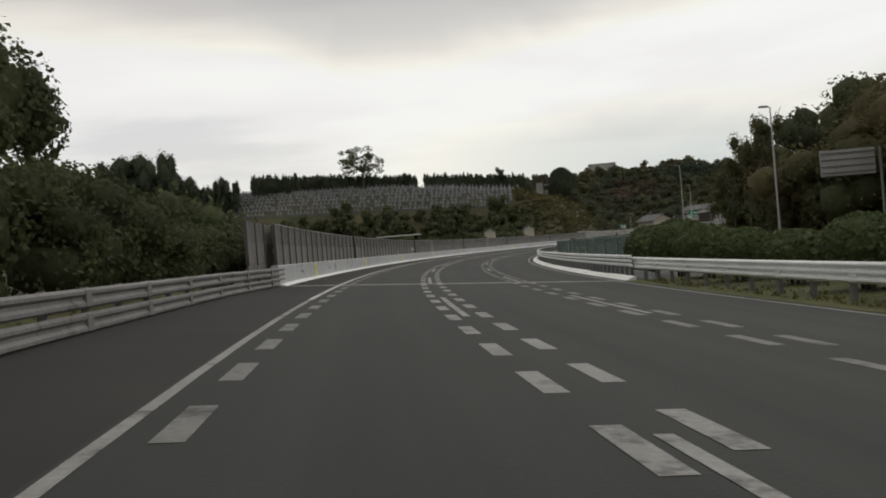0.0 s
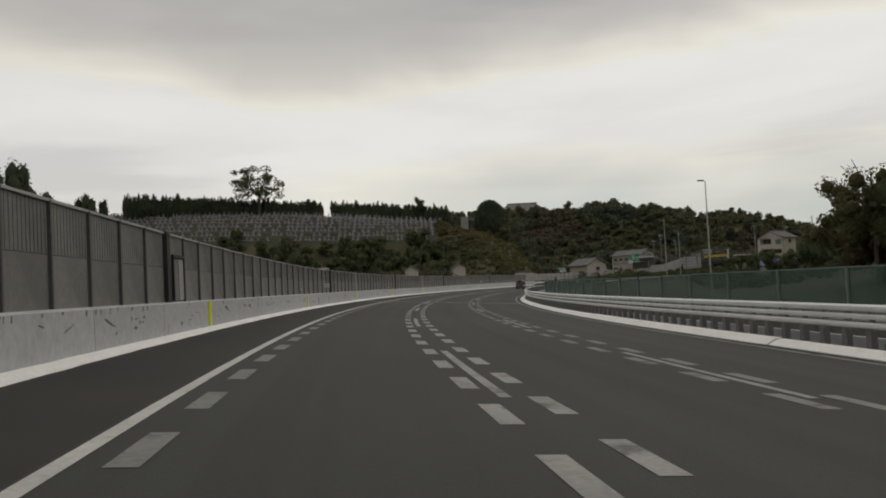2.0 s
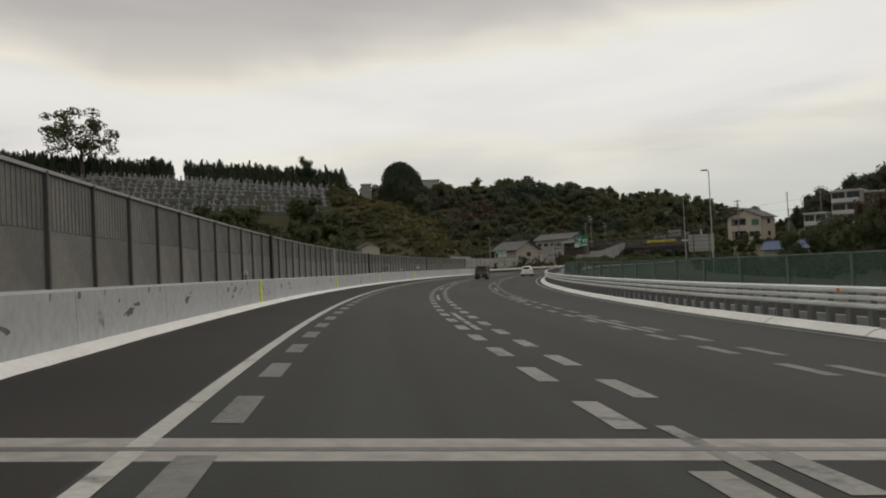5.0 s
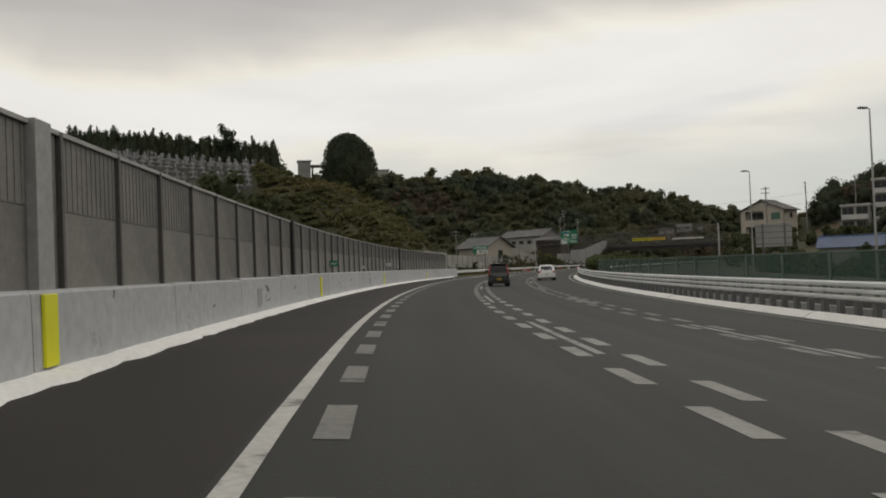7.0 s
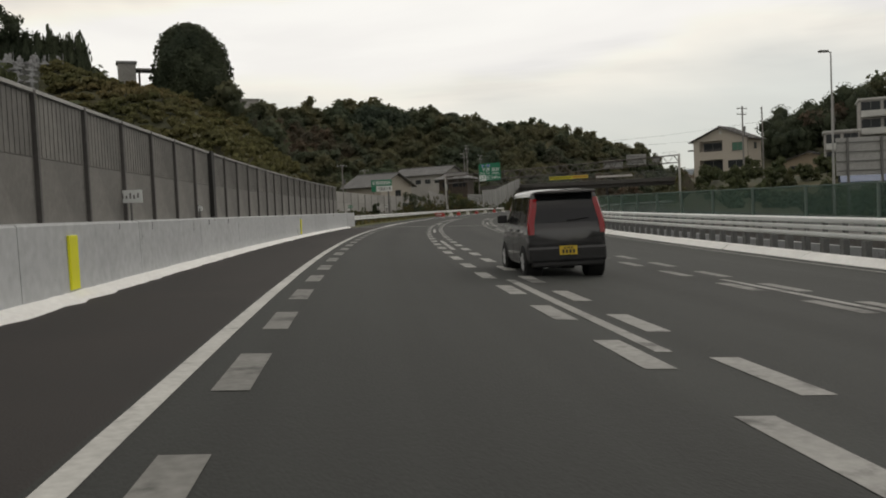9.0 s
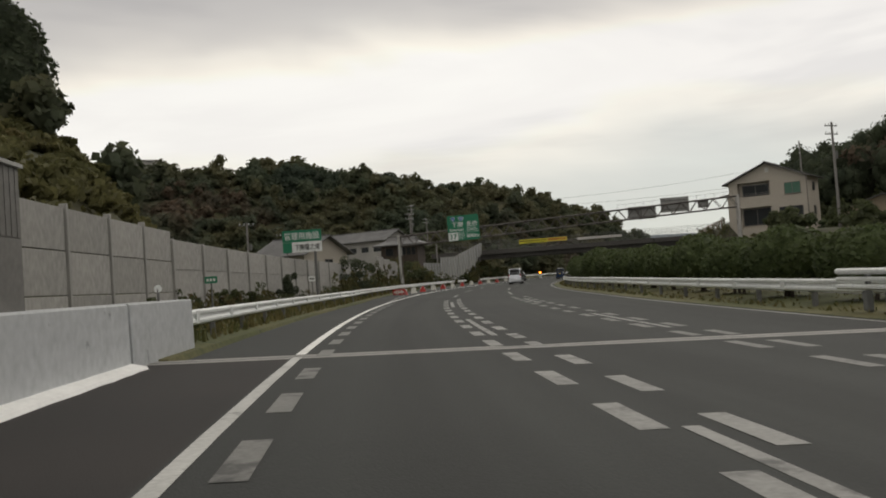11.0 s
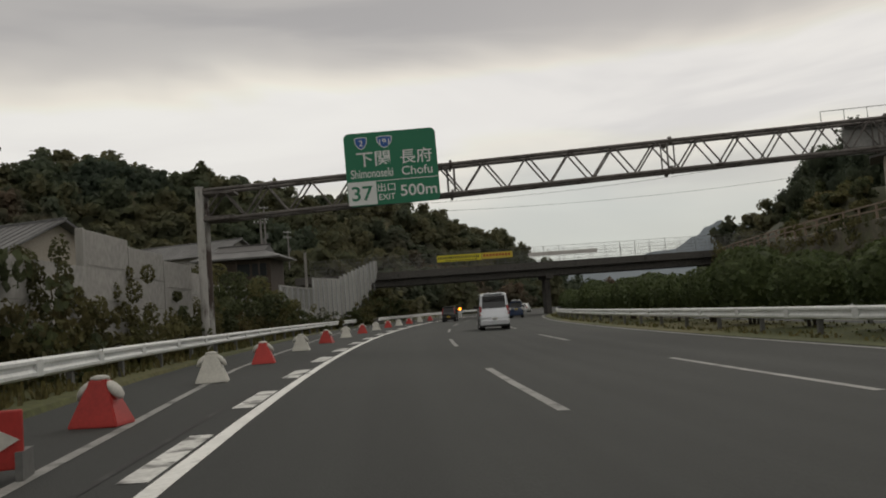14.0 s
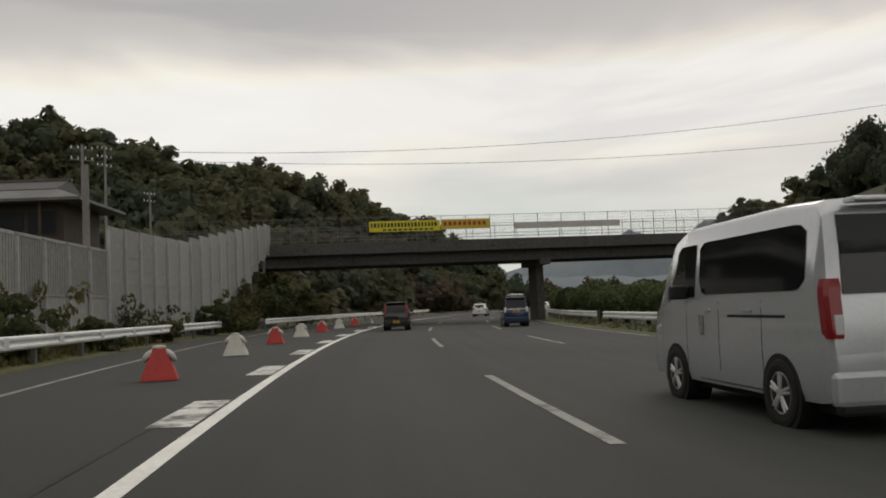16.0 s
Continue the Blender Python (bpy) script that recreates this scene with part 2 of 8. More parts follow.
WHITE_KERB = mat("white_kerb_paint", (0.86, 0.86, 0.84), 0.65, 0.08, 0.7, 10, 0.1, dirt=(0.30, 0.295, 0.28), dirt_at=0.68)
PANEL = mat("brown_grey_wall_panel", (0.150, 0.145, 0.134), 0.7, 0.16, 0.6, 12, 0.1, hue=(0.185, 0.178, 0.164), random_amt=0.13)
POST = mat("weathered_steel_post", (0.085, 0.08, 0.076), 0.65, 0.2, 0.8, 14, 0.1, random_amt=0.1)
DARK_POST = plain("black_joint_post", (0.018, 0.017, 0.016), 0.7)
STEEL = mat("galvanised_rail", (0.72, 0.74, 0.73), 0.45, 0.12, 0.5, 12, 0.05, metal=0.12, dirt=(0.3, 0.29, 0.27), dirt_at=0.70)
STEEL_DARK = mat("dull_steel", (0.15, 0.15, 0.145), 0.6, 0.15, 0.8, 14, 0.05, metal=0.3)
RUSTY = mat("rust_stained_paint", (0.42, 0.41, 0.39), 0.7, 0.15, 0.6, 8, 0.1, stretch=(1, 1, 0.25), dirt=(0.07, 0.05, 0.042), dirt_at=0.52)
TRUSS = mat("weathered_truss_paint", (0.12, 0.108, 0.10), 0.65, 0.25, 0.9, 9, 0.1, dirt=(0.045, 0.035, 0.03), dirt_at=0.56)
YELLOW = plain("yellow_reflector", (0.78, 0.76, 0.02), 0.45)
GREEN_MESH = mat("green_fence_mesh", (0.040, 0.090, 0.066), 0.7, 0.12, 0.5, 20, 0.05, random_amt=0.1)
GREEN_MESH.node_tree.nodes["Principled BSDF"].inputs["Alpha"].default_value = 0.50
SIGN_GREEN = plain("sign_green", (0.005, 0.17, 0.085), 0.5)
SIGN_WHITE = plain("sign_white", (0.72, 0.74, 0.73), 0.5)
SIGN_BLUE = plain("shield_blue", (0.02, 0.10, 0.36), 0.5)
SIGN_BACK = mat("weathered_sign_back", (0.30, 0.30, 0.29), 0.6, 0.15, 0.6, 8, 0.05)
GRASS = mat("rough_grass", (0.085, 0.095, 0.030), 0.9, 0.35, 0.09, 6, 0.5, hue=(0.105, 0.095, 0.038), hue_amt=0.9, dirt=(0.05, 0.062, 0.022), dirt_at=0.55)
LAND = mat("scrub_ground", (0.046, 0.049, 0.022), 0.95, 0.35, 0.06, 4, 0.5, hue=(0.072, 0.066, 0.032), hue_amt=0.9)
BARK = mat("bark", (0.07, 0.056, 0.045), 0.9, 0.25, 1.0, 12, 0.4)
LEAF_FOREST = leaf_mat("mixed_forest_leaves", ((0.045, 0.059, 0.043), (0.057, 0.069, 0.042), (0.082, 0.078, 0.042), (0.056, 0.068, 0.045), (0.090, 0.065, 0.046), (0.046, 0.060, 0.044)), 0.022, 0.88, 1.6, 1.6, 0.5, 0.2, (0.88, 1.12))
LEAF_DARK = leaf_mat("dark_evergreen_leaves", ((0.034, 0.045, 0.029), (0.048, 0.058, 0.034), (0.040, 0.050, 0.031)), 0.15, 0.78, 1.5, 3.0, 0.4, 0.5, (0.7, 1.3))
LEAF_HEDGE = leaf_mat("clipped_hedge_leaves", ((0.042, 0.058, 0.024), (0.054, 0.068, 0.028), (0.047, 0.062, 0.026)), 0.3, 0.8, 1.75, 9.0, 0.4, 0.6, (0.65, 1.35))
LEAF_OLIVE = leaf_mat("autumn_leaves", ((0.050, 0.060, 0.031), (0.068, 0.071, 0.033), (0.090, 0.074, 0.034), (0.052, 0.060, 0.031)), 0.07, 0.78, 1.35, 3.0, 0.4, 0.4, (0.75, 1.2))
LEAF_SCRUB = leaf_mat("hillside_scrub_leaves", ((0.052, 0.056, 0.025), (0.080, 0.075, 0.033), (0.064, 0.066, 0.028), (0.102, 0.082, 0.038)), 0.05, 0.75, 1.7, 3.0, 0.4, 0.4, (0.7, 1.25))
LEAF_BUSH = leaf_mat("roadside_bush_leaves", ((0.042, 0.056, 0.028), (0.062, 0.072, 0.032), (0.050, 0.058, 0.031), (0.074, 0.074, 0.034)), 0.25, 0.75, 1.5, 4.0, 0.4, 0.5, (0.65, 1.3))
LEAF_GRASS = leaf_mat("grass_blades", ((0.060, 0.070, 0.026), (0.10, 0.085, 0.036), (0.055, 0.066, 0.025)), 0.4, 0.7, 1.7, 12.0)


# ---------------------------------------------------------------- the road's line
KNOTS = np.linspace(-60, 640, 15)
BEND = np.array([-2.772, -2.772, -2.149, -2.215, -2.023, -2.439, -1.786, -2.313, -2.463, -1.709, -2.592, -2.592, -2.592, -2.592, -2.592]) / 1000
FALL_AT, FALL = [0, 80, 160, 240, 320, 420], [0.075, 0.065, 0.067, 0.050, 0.0165, 0.0186]
AXIS_S = np.arange(-200, 801, 4.0)
_zero = int(np.searchsorted(AXIS_S, 0))
AXIS_TURN = np.cumsum(np.interp(AXIS_S, KNOTS, BEND)) * 4
AXIS_TURN += 0.230616 - AXIS_TURN[_zero]
AXIS_X, AXIS_Y = np.cumsum(-np.sin(AXIS_TURN)) * 4, np.cumsum(np.cos(AXIS_TURN)) * 4
AXIS_X, AXIS_Y = AXIS_X - AXIS_X[_zero], AXIS_Y - AXIS_Y[_zero]
LANE, DASH = 3.847, 28.3
BRIDGE_0, BRIDGE_1, KERB = 47.8, 285.0, 12.45


def fall(s):
    return float(np.interp(s, FALL_AT, FALL))


def turn(s):
    return float(np.interp(s, AXIS_S, AXIS_TURN))


def on_road(s, d, z=0.0):
    """The place s metres along the left edge line, d metres to its right and z over the carriageway's plane."""
    a = turn(s)
    return Vector((float(np.interp(s, AXIS_S, AXIS_X)) + math.cos(a) * d, float(np.interp(s, AXIS_S, AXIS_Y)) + math.sin(a) * d, z - fall(s) * max(-6.0, min(d, 14.0))))


def stand(s, d, z=0.0, spin=0.0):
    """A pose on the road: x to the right, y ahead, z up."""
    p = on_road(s, d, z)
    return Matrix.Translation(p) @ Matrix.Rotation(turn(s) + radians(spin), 4, "Z")


# ---------------------------------------------------------------- mesh helpers
def mesh_of(bm, name, smooth=False):
    me = bpy.data.meshes.new(name)
    bm.normal_update()
    bm.to_mesh(me)
    bm.free()
    if smooth:
        for p in me.polygons:
            p.use_smooth = True
    return me


def part(name, bm, material, parent=None, label="", smooth=False, m=None):
    """Links a bmesh, or a mesh, as one object."""
    me = mesh_of(bm, name, smooth) if isinstance(bm, bmesh.types.BMesh) else bm
    if material and not me.materials:
        me.materials.append(material)
    ob = new(name, me)
    if m is not None:
        ob.matrix_basis = m
    if parent is not None:
        ob.parent = parent
    if label:
        ob["label"] = label
    return ob


def thing(name, m, label, category, group="", kind=""):
    e = new(name)
    e.matrix_basis = m
    e.empty_display_size = 0.2
    return tagged(e, label, category, group, kind)


def box(bm, c, size, m=None, bevel=0.0):
    r = bmesh.ops.create_cube(bm, size=1)
    mm = Matrix.Translation(c) @ Matrix.Diagonal((*size, 1))
    if m is not None:
        mm = m @ mm
    bmesh.ops.transform(bm, matrix=mm, verts=r["verts"])
    if bevel:
        es = {e for v in r["verts"] for e in v.link_edges}
        bmesh.ops.bevel(bm, geom=list(es), offset=bevel, segments=2, affect="EDGES", profile=0.6)
    return bm


def rod(bm, a, b, r, n=8, r2=None):
    a, b = Vector(a), Vector(b)
    v = b - a
    res = bmesh.ops.create_cone(bm, cap_ends=True, segments=n, radius1=r, radius2=r if r2 is None else r2, depth=v.length)
    bmesh.ops.transform(bm, matrix=Matrix.Translation((a + b) / 2) @ v.to_track_quat("Z", "Y").to_matrix().to_4x4(), verts=res["verts"])
    return bm


def prism(bm, pts, x0, x1, m=None):
    """A polygon of (y, z) drawn out along x."""
    a = [bm.verts.new((x0, y, z)) for y, z in pts]
    b = [bm.verts.new((x1, y, z)) for y, z in pts]
    fs = [bm.faces.new(a[::-1]), bm.faces.new(b)]
    n = len(pts)
    fs += [bm.faces.new((a[i], a[(i + 1) % n], b[(i + 1) % n], b[i])) for i in range(n)]
    bmesh.ops.recalc_face_normals(bm, faces=fs)
    if m is not None:
        bmesh.ops.transform(bm, matrix=m, verts=a + b)
    return bm


def sweep(bm, s0, s1, profile, closed=True, step=4.0, base=None):
    """Draws a profile of (d, z) along the road; base(s) gives a shift (d, z)."""
    n = max(1, int(math.ceil((s1 - s0) / step)))
    rings = []
    for i in range(n + 1):
        s = s0 + (s1 - s0) * i / n
        dd, dz = base(s) if base else (0, 0)
        rings.append([bm.verts.new(on_road(s, d + dd, z + dz)) for d, z in profile])
    k = len(profile)
    fs = []
    for a, b in zip(rings, rings[1:]):
        for i in range(k if closed else k - 1):
            j = (i + 1) % k
            fs.append(bm.faces.new((a[i], a[j], b[j], b[i])))
    if closed:
        fs += [bm.faces.new(rings[0][::-1]), bm.faces.new(rings[-1])]
    bmesh.ops.recalc_face_normals(bm, faces=fs)
    return bm


def stripe(bm, s0, s1, d0, d1, z=0.006, step=4.0, base=None):
    return sweep(bm, s0, s1, [(d0, z), (d1, z)], False, step, base)


def smooth01(x):
    x = np.clip(x, 0, 1)
    return x * x * (3 - 2 * x)


def flare(s):
    """How far the left edge widens for the exit lane."""
    return float(np.interp(s, (325, 350, 362, 378, 400, 415, 440, 520), (0, 1.35, 2.2, 2.75, 4.1, 4.9, 5.6, 7.0)))


# ---------------------------------------------------------------- ground, road, paint
def road_sd(x, y):
    """The road's s and d for arrays of places."""
    s, d = np.empty_like(x), np.empty_like(x)
    for i in range(0, len(x), 4000):
        xs, ys = x[i : i + 4000, None], y[i : i + 4000, None]
        k = ((xs - AXIS_X) ** 2 + (ys - AXIS_Y) ** 2).argmin(1)
        rx, ry, a = x[i : i + 4000] - AXIS_X[k], y[i : i + 4000] - AXIS_Y[k], AXIS_TURN[k]
        s[i : i + 4000] = AXIS_S[k] - rx * np.sin(a) + ry * np.cos(a)
        d[i : i + 4000] = rx * np.cos(a) + ry * np.sin(a)
    return s, d


RIDGE_X = (-400, -150, 0, 55, 65, 73, 80, 90, 97, 103, 110, 118, 127, 135, 142, 148, 153, 158, 164, 170, 176, 184, 192, 200, 208, 216, 222, 228, 236, 245, 256, 400)
RIDGE_Z = (18, 27, 31, 32.1, 32.4, 33.4, 33.1, 32.6, 33.9, 34.3, 33.2, 31.9, 31.9, 31.6, 29.7, 26.8, 25.0, 27.4, 29.3, 29.6, 28.3, 26.8, 25.9, 25.0, 23.5, 21.5, 20.5, 19.5, 17, 9, 0, -4)


def ground_height(x, y):
    x, y = np.asarray(x, float), np.asarray(y, float)
    s, d = road_sd(x, y)
    near = -np.interp(s, FALL_AT, FALL) * np.clip(d, -6, 14) - 0.14
    # cemetery hill with a spur down to the road
    front = smooth01((y - 303 + 0.12 * (x + 40) + 0.9 * np.maximum(x, 0)) / 52)
    side = np.clip((-d - 2) / 32, 0, 1) * smooth01((-d - 9.5) / 3.0)
    back = 1 - 0.7 * smooth01((y - 385) / 60)
    hill = (22.5 + 0.09 * np.clip(5 - x, 0, 110) - 4.8 * smooth01((x - 1) / 13)) * np.minimum(front, side) * back * (1 - smooth01((s - np.interp(-d, (8, 12, 16, 20, 26, 30, 60), (310, 313, 320, 328, 338, 343, 354))) / 15))
    # wooded ridge behind
    ridge = np.interp(x, RIDGE_X, RIDGE_Z) * np.exp(-(((y - 540) / 46.0) ** 2))
    ridge = np.where(y > 540, np.interp(x, RIDGE_X, RIDGE_Z) * np.exp(-(((y - 540) / 160.0) ** 2)), ridge)
    ridge *= smooth01((-d - 14) / 30)
    # rising ground on the far side of the other carriageway
    east = 16 * smooth01((d - 52) / 60) * smooth01((s - 225) / 60) * (1 - smooth01((s - 470) / 60))
    bench = 4.2 * smooth01((d - 33) / 5) * smooth01((s - 330) / 40) * (1 - smooth01((s - 440) / 40))
    wood = 14 * smooth01((d - 30) / 40) * (1 - smooth01((s - 120) / 70))
    west = 3.0 * smooth01((-d - 6) / 12) * (1 - smooth01((s - 60) / 50)) + 4.0 * smooth01((-d - 12) / 8) * smooth01((s - 385) / 30) * (1 - smooth01((s - 520) / 60))
    bank = (12 * smooth01((d - 36) / 12) + 8 * smooth01((d - 56) / 26)) * smooth01((s - 415) / 25) * (1 - smooth01((s - 600) / 60))
    low = -2.2 * smooth01((np.abs(d - 9) - 24) / 12) * smooth01((s - 60) / 40) * (1 - smooth01((s - 290) / 40))
    roll = 0.5 * np.sin(x * 0.05 + 1.3) * np.cos(y * 0.043) * smooth01((np.abs(d - 9) - 26) / 30)
    return near + np.maximum(hill, ridge) + np.maximum(east, bank) + bench * (bank < 0.5) + wood + west + low + roll


def build_ground():
    def axis(a, b, fine, far):
        mid = np.arange(a, b + 0.1, fine)
        out = [fine]
        while sum(out) < far:
            out.append(out[-1] * 1.35)
        steps = np.cumsum(out)
        return np.r_[a - steps[::-1], mid, b + steps]
    xs, ys = axis(-220, 300, 5.0, 4000), axis(-60, 660, 5.0, 4000)
    gx, gy = np.meshgrid(xs, ys)
    z = ground_height(gx.ravel(), gy.ravel())
    far = np.hypot(gx.ravel() - 40, gy.ravel() - 300)
    z = np.where(far > 900, -6.0, z * (1 - smooth01((far - 600) / 300)) - 6 * smooth01((far - 600) / 300))
    nx, ny = len(xs), len(ys)
    v = np.c_[gx.ravel(), gy.ravel(), z]
    i = np.arange((ny - 1) * (nx - 1))
    r, c = i // (nx - 1), i % (nx - 1)
    a = r * nx + c
    f = np.c_[a, a + 1, a + nx + 1, a + nx]
    me = bpy.data.meshes.new("ground")
    me.from_pydata(v.tolist(), [], f.tolist())
    for p in me.polygons:
        p.use_smooth = True
    tagged(part("ground", me, LAND), "scrubby green and brown ground with hills", "ground", kind="structure")


build_ground()


def lay_lanes(ob, s0, s1, profile, step=4.0):
    """Notes each vertex's place across and along the road, for the surface's wheel paths."""
    n, k = max(1, int(math.ceil((s1 - s0) / step))), len(profile)
    a = ob.data.attributes.new("lane", "FLOAT_VECTOR", "POINT")
    co = [(profile[j][0], s0 + (s1 - s0) * i / n, 0.0) for i in range(n + 1) for j in range(k)]
    a.data.foreach_set("vector", np.array(co, np.float32).ravel())
    return ob


def build_road():
    bm = bmesh.new()
    prof = [(-0.12, 0), (KERB + 0.1, 0), (KERB + 0.1, -0.6), (-0.12, -0.6)]
    sweep(bm, -160, 700, prof)
    tagged(lay_lanes(part("road", bm, ASPHALT), -160, 700, prof), "worn grey asphalt carriageway curving to one side", "road", kind="structure")
    bm = bmesh.new()
    sweep(bm, BRIDGE_0, BRIDGE_1, [(-2.75, 0.0), (-0.121, 0.0), (-0.121, -0.6), (-2.75, -0.6)])
    tagged(part("shoulder", bm, NEW_ASPHALT), "fresh dark asphalt hard shoulder on the bridge", "shoulder", kind="structure")
    bm = bmesh.new()
    sweep(bm, -160, BRIDGE_0 - 0.01, [(-3.4, 0), (-0.121, 0), (-0.121, -0.5), (-3.4, -0.5)])
    tagged(part("shoulder_approach", bm, NEW_ASPHALT), "dark brown asphalt shoulder before the bridge", "shoulder", kind="structure")
    bm = bmesh.new()
    rings = []
    for k in range(70):
        s = BRIDGE_1 + 0.01 + k * 5
        w = 2.0 + flare(s) * 1.02
        rings.append([bm.verts.new(on_road(s, d, z)) for d, z in ((-w, 0), (-0.121, 0), (-0.121, -0.5), (-w, -0.5))])
    for a, b in zip(rings, rings[1:]):
        for i in range(4):
            bm.faces.new((a[i], a[(i + 1) % 4], b[(i + 1) % 4], b[i]))
    bm.faces.new(rings[0][::-1]), bm.faces.new(rings[-1])
    bmesh.ops.recalc_face_normals(bm, faces=bm.faces)
    tagged(part("exit_lane", bm, ASPHALT), "grey asphalt shoulder widening into an exit lane", "road", kind="structure")
    bm = bmesh.new()
    sweep(bm, -160, 700, [(17.5, 0.0), (30.5, 0.0), (30.5, -0.5), (17.5, -0.5)])
    tagged(part("opposite_road", bm, ASPHALT), "grey asphalt carriageway for the other direction", "road", kind="structure")
    # median
    for s0, s1 in ((-160, BRIDGE_0), (BRIDGE_1, 700)):
        bm = bmesh.new()
        sweep(bm, s0, s1, [(12.05, -0.3), (12.1, 0.012), (KERB + 0.3, 0.03), (14.0, 0.10), (16.8, 0.08), (17.49, -0.3)])
        tagged(part("verge", bm, GRASS), "median strip of rough yellow-green grass", "verge", kind="structure")
    bm = bmesh.new()
    sweep(bm, BRIDGE_0, BRIDGE_1, [(13.2, -0.5), (13.2, -0.1), (17.49, -0.1), (17.49, -0.5)])
    tagged(part("median_slab", bm, DARK_CONCRETE), "dark concrete slab between the two carriageways", "slab", kind="structure")
    for s0, s1, d0 in ((-160, BRIDGE_0, -3.41), (BRIDGE_1 + 0.5, 700, -2.2)):
        bm = bmesh.new()
        sweep(bm, s0, s1, [(d0, -0.3), (d0 - 0.15, 0.02), (-4.0, 0.12), (-9.0, 0.3), (-9.0, -0.3)], base=lambda s: (-flare(s), 0))
        tagged(part("verge", bm, GRASS), "rough grass strip beside the shoulder", "verge", kind="structure")
    # concrete strips of the bridge joints
    for s in (BRIDGE_0 - 0.4, 135.0, BRIDGE_1 - 0.4):
        bm = bmesh.new()
        sweep(bm, s, s + 0.75, [(-2.6, 0.004), (KERB, 0.004), (KERB, -0.1), (-2.6, -0.1)], step=0.75)
        j = tagged(part("expansion_joint", bm, GREY_CONCRETE), "pale concrete expansion joint strip across the road", "road joint", "bridge joints", "structure")
        bm = bmesh.new()
        sweep(bm, s + 0.3, s + 0.42, [(-2.6, 0.008), (KERB, 0.008), (KERB, -0.05), (-2.6, -0.05)], step=0.2)
        part("steel_gap", bm, STEEL_DARK, j)


build_road()


def build_paint():
    bm = bmesh.new()
    stripe(bm, -160, 36.0, -0.07, 0.06)
    tagged(part("edge_line", bm, OLD_PAINT), "faded narrow white edge line", "road marking", kind="structure")
    bm = bmesh.new()
    stripe(bm, 36.0, BRIDGE_1, -0.075, 0.085)
    tagged(part("edge_line", bm, EDGE_PAINT), "worn white solid edge line", "road marking", kind="structure")
    bm = bmesh.new()
    stripe(bm, BRIDGE_1 + 0.4, 700, -0.09, 0.09)
    tagged(part("edge_line", bm, PAINT), "bright white solid edge line", "road marking", kind="structure")
    bm = bmesh.new()
    stripe(bm, -160, 700, 11.72, 11.88)
    tagged(part("edge_line", bm, OLD_PAINT), "thin worn white line beside the median", "road marking", kind="structure")
    for d in (18.6, 29.6):
        bm = bmesh.new()
        stripe(bm, -160, 700, d, d + 0.16)
        tagged(part("edge_line", bm, OLD_PAINT), "white edge line of the other carriageway", "road marking", kind="structure")
    bm = bmesh.new()
    stripe(bm, 322, 520, -0.22, -0.08, base=lambda s: (-flare(s), 0))
    tagged(part("exit_line", bm, OLD_PAINT), "thin white line diverging along the exit lane", "road marking", kind="structure")
    bm = bmesh.new()
    stripe(bm, 323, 470, -0.62, -0.54, 0.005, base=lambda s: (0.06 * noise.noise(Vector((s * 0.11, 2, 0))), 0))
    tagged(part("seam", bm, SEAM), "dark worn seam in the asphalt beside the edge line", "road seam", kind="structure")
    # broken lane lines, eight metres on and twelve off
    for d in (LANE, 2 * LANE):
        for k in range(-4, 26):
            bm = bmesh.new()
            s = DASH + 20 * k
            stripe(bm, s, s + 8, d - 0.075, d + 0.075)
            tagged(part("lane_dash", bm, OLD_PAINT), "worn white lane dash", "road marking", "lane dashes", "structure")
    # short blocks on both sides of every line, that warn drivers to slow down
    for d, first, pitch, shifts in ((0.44, 44.2, 3.018, (0.25, -0.33, -0.65, -0.08)), (3.54, 42.6, 3.0456, (0.73, -0.04, -0.13, -0.08)), (4.24, 43.6, 3.0546, (0.38, -0.41, 0.37, -0.07)), (7.36, 43.75, 3.033, (0, 0, 0, 0)), (8.04, 43.6, 3.033, (0, 0, 0, 0))):
        for k in range(-24, 92):
            mid = first + pitch * k
            s = mid - 0.75 + shifts[0 if mid < BRIDGE_0 else 1 if mid < 135.3 else 2 if mid < BRIDGE_1 else 3]
            if s > 321:
                break
            bm = bmesh.new()
            stripe(bm, s, s + 1.5, d - 0.125, d + 0.125, step=2)
            tagged(part("slow_block", bm, BLOCK_PAINT if d < 1 or d > 7 else OLD_PAINT), "short worn white block beside a lane line", "road marking", "slow-down blocks", "structure")
    # wide blocks along the exit lane's opening
    for k in range(16):
        s = 340 + 5.2 * k + 0.14 * k * k
        bm = bmesh.new()
        w = min(0.42, 0.05 + flare(s) * 0.13)
        stripe(bm, s, s + 2.8, -0.20 - w, -0.131, 0.007)
        tagged(part("exit_block", bm, WORN_PAINT), "worn white block where the exit lane opens", "road marking", "exit blocks", "structure")


build_paint()


# ---------------------------------------------------------------- barriers, walls and rails
def barrier_top(s):
    return float(np.interp(s, (48, 188, 208, 285), (0.87, 0.87, 0.98, 1.06)))


def wall_top(s):
    return float(np.interp(s, (48, 80, 110, 140, 210, 285), (2.70, 2.64, 2.50, 2.50, 2.65, 2.84)))


def rub_mark(bm, rnd, w, h):
    """A ragged thin smear of rubber in the y-z plane."""
    n, tilt = 16, rnd.uniform(-0.3, 0.3)
    pts = []
    for k in range(n):
        a, r = 2 * math.pi * k / n, rnd.uniform(0.35, 1.0)
        y, z = math.cos(a) * w / 2 * r, math.sin(a) * h / 2 * rnd.uniform(0.4, 1.2)
        pts.append((y, z + y * tilt))
    prism(bm, pts, -0.004, 0.004)


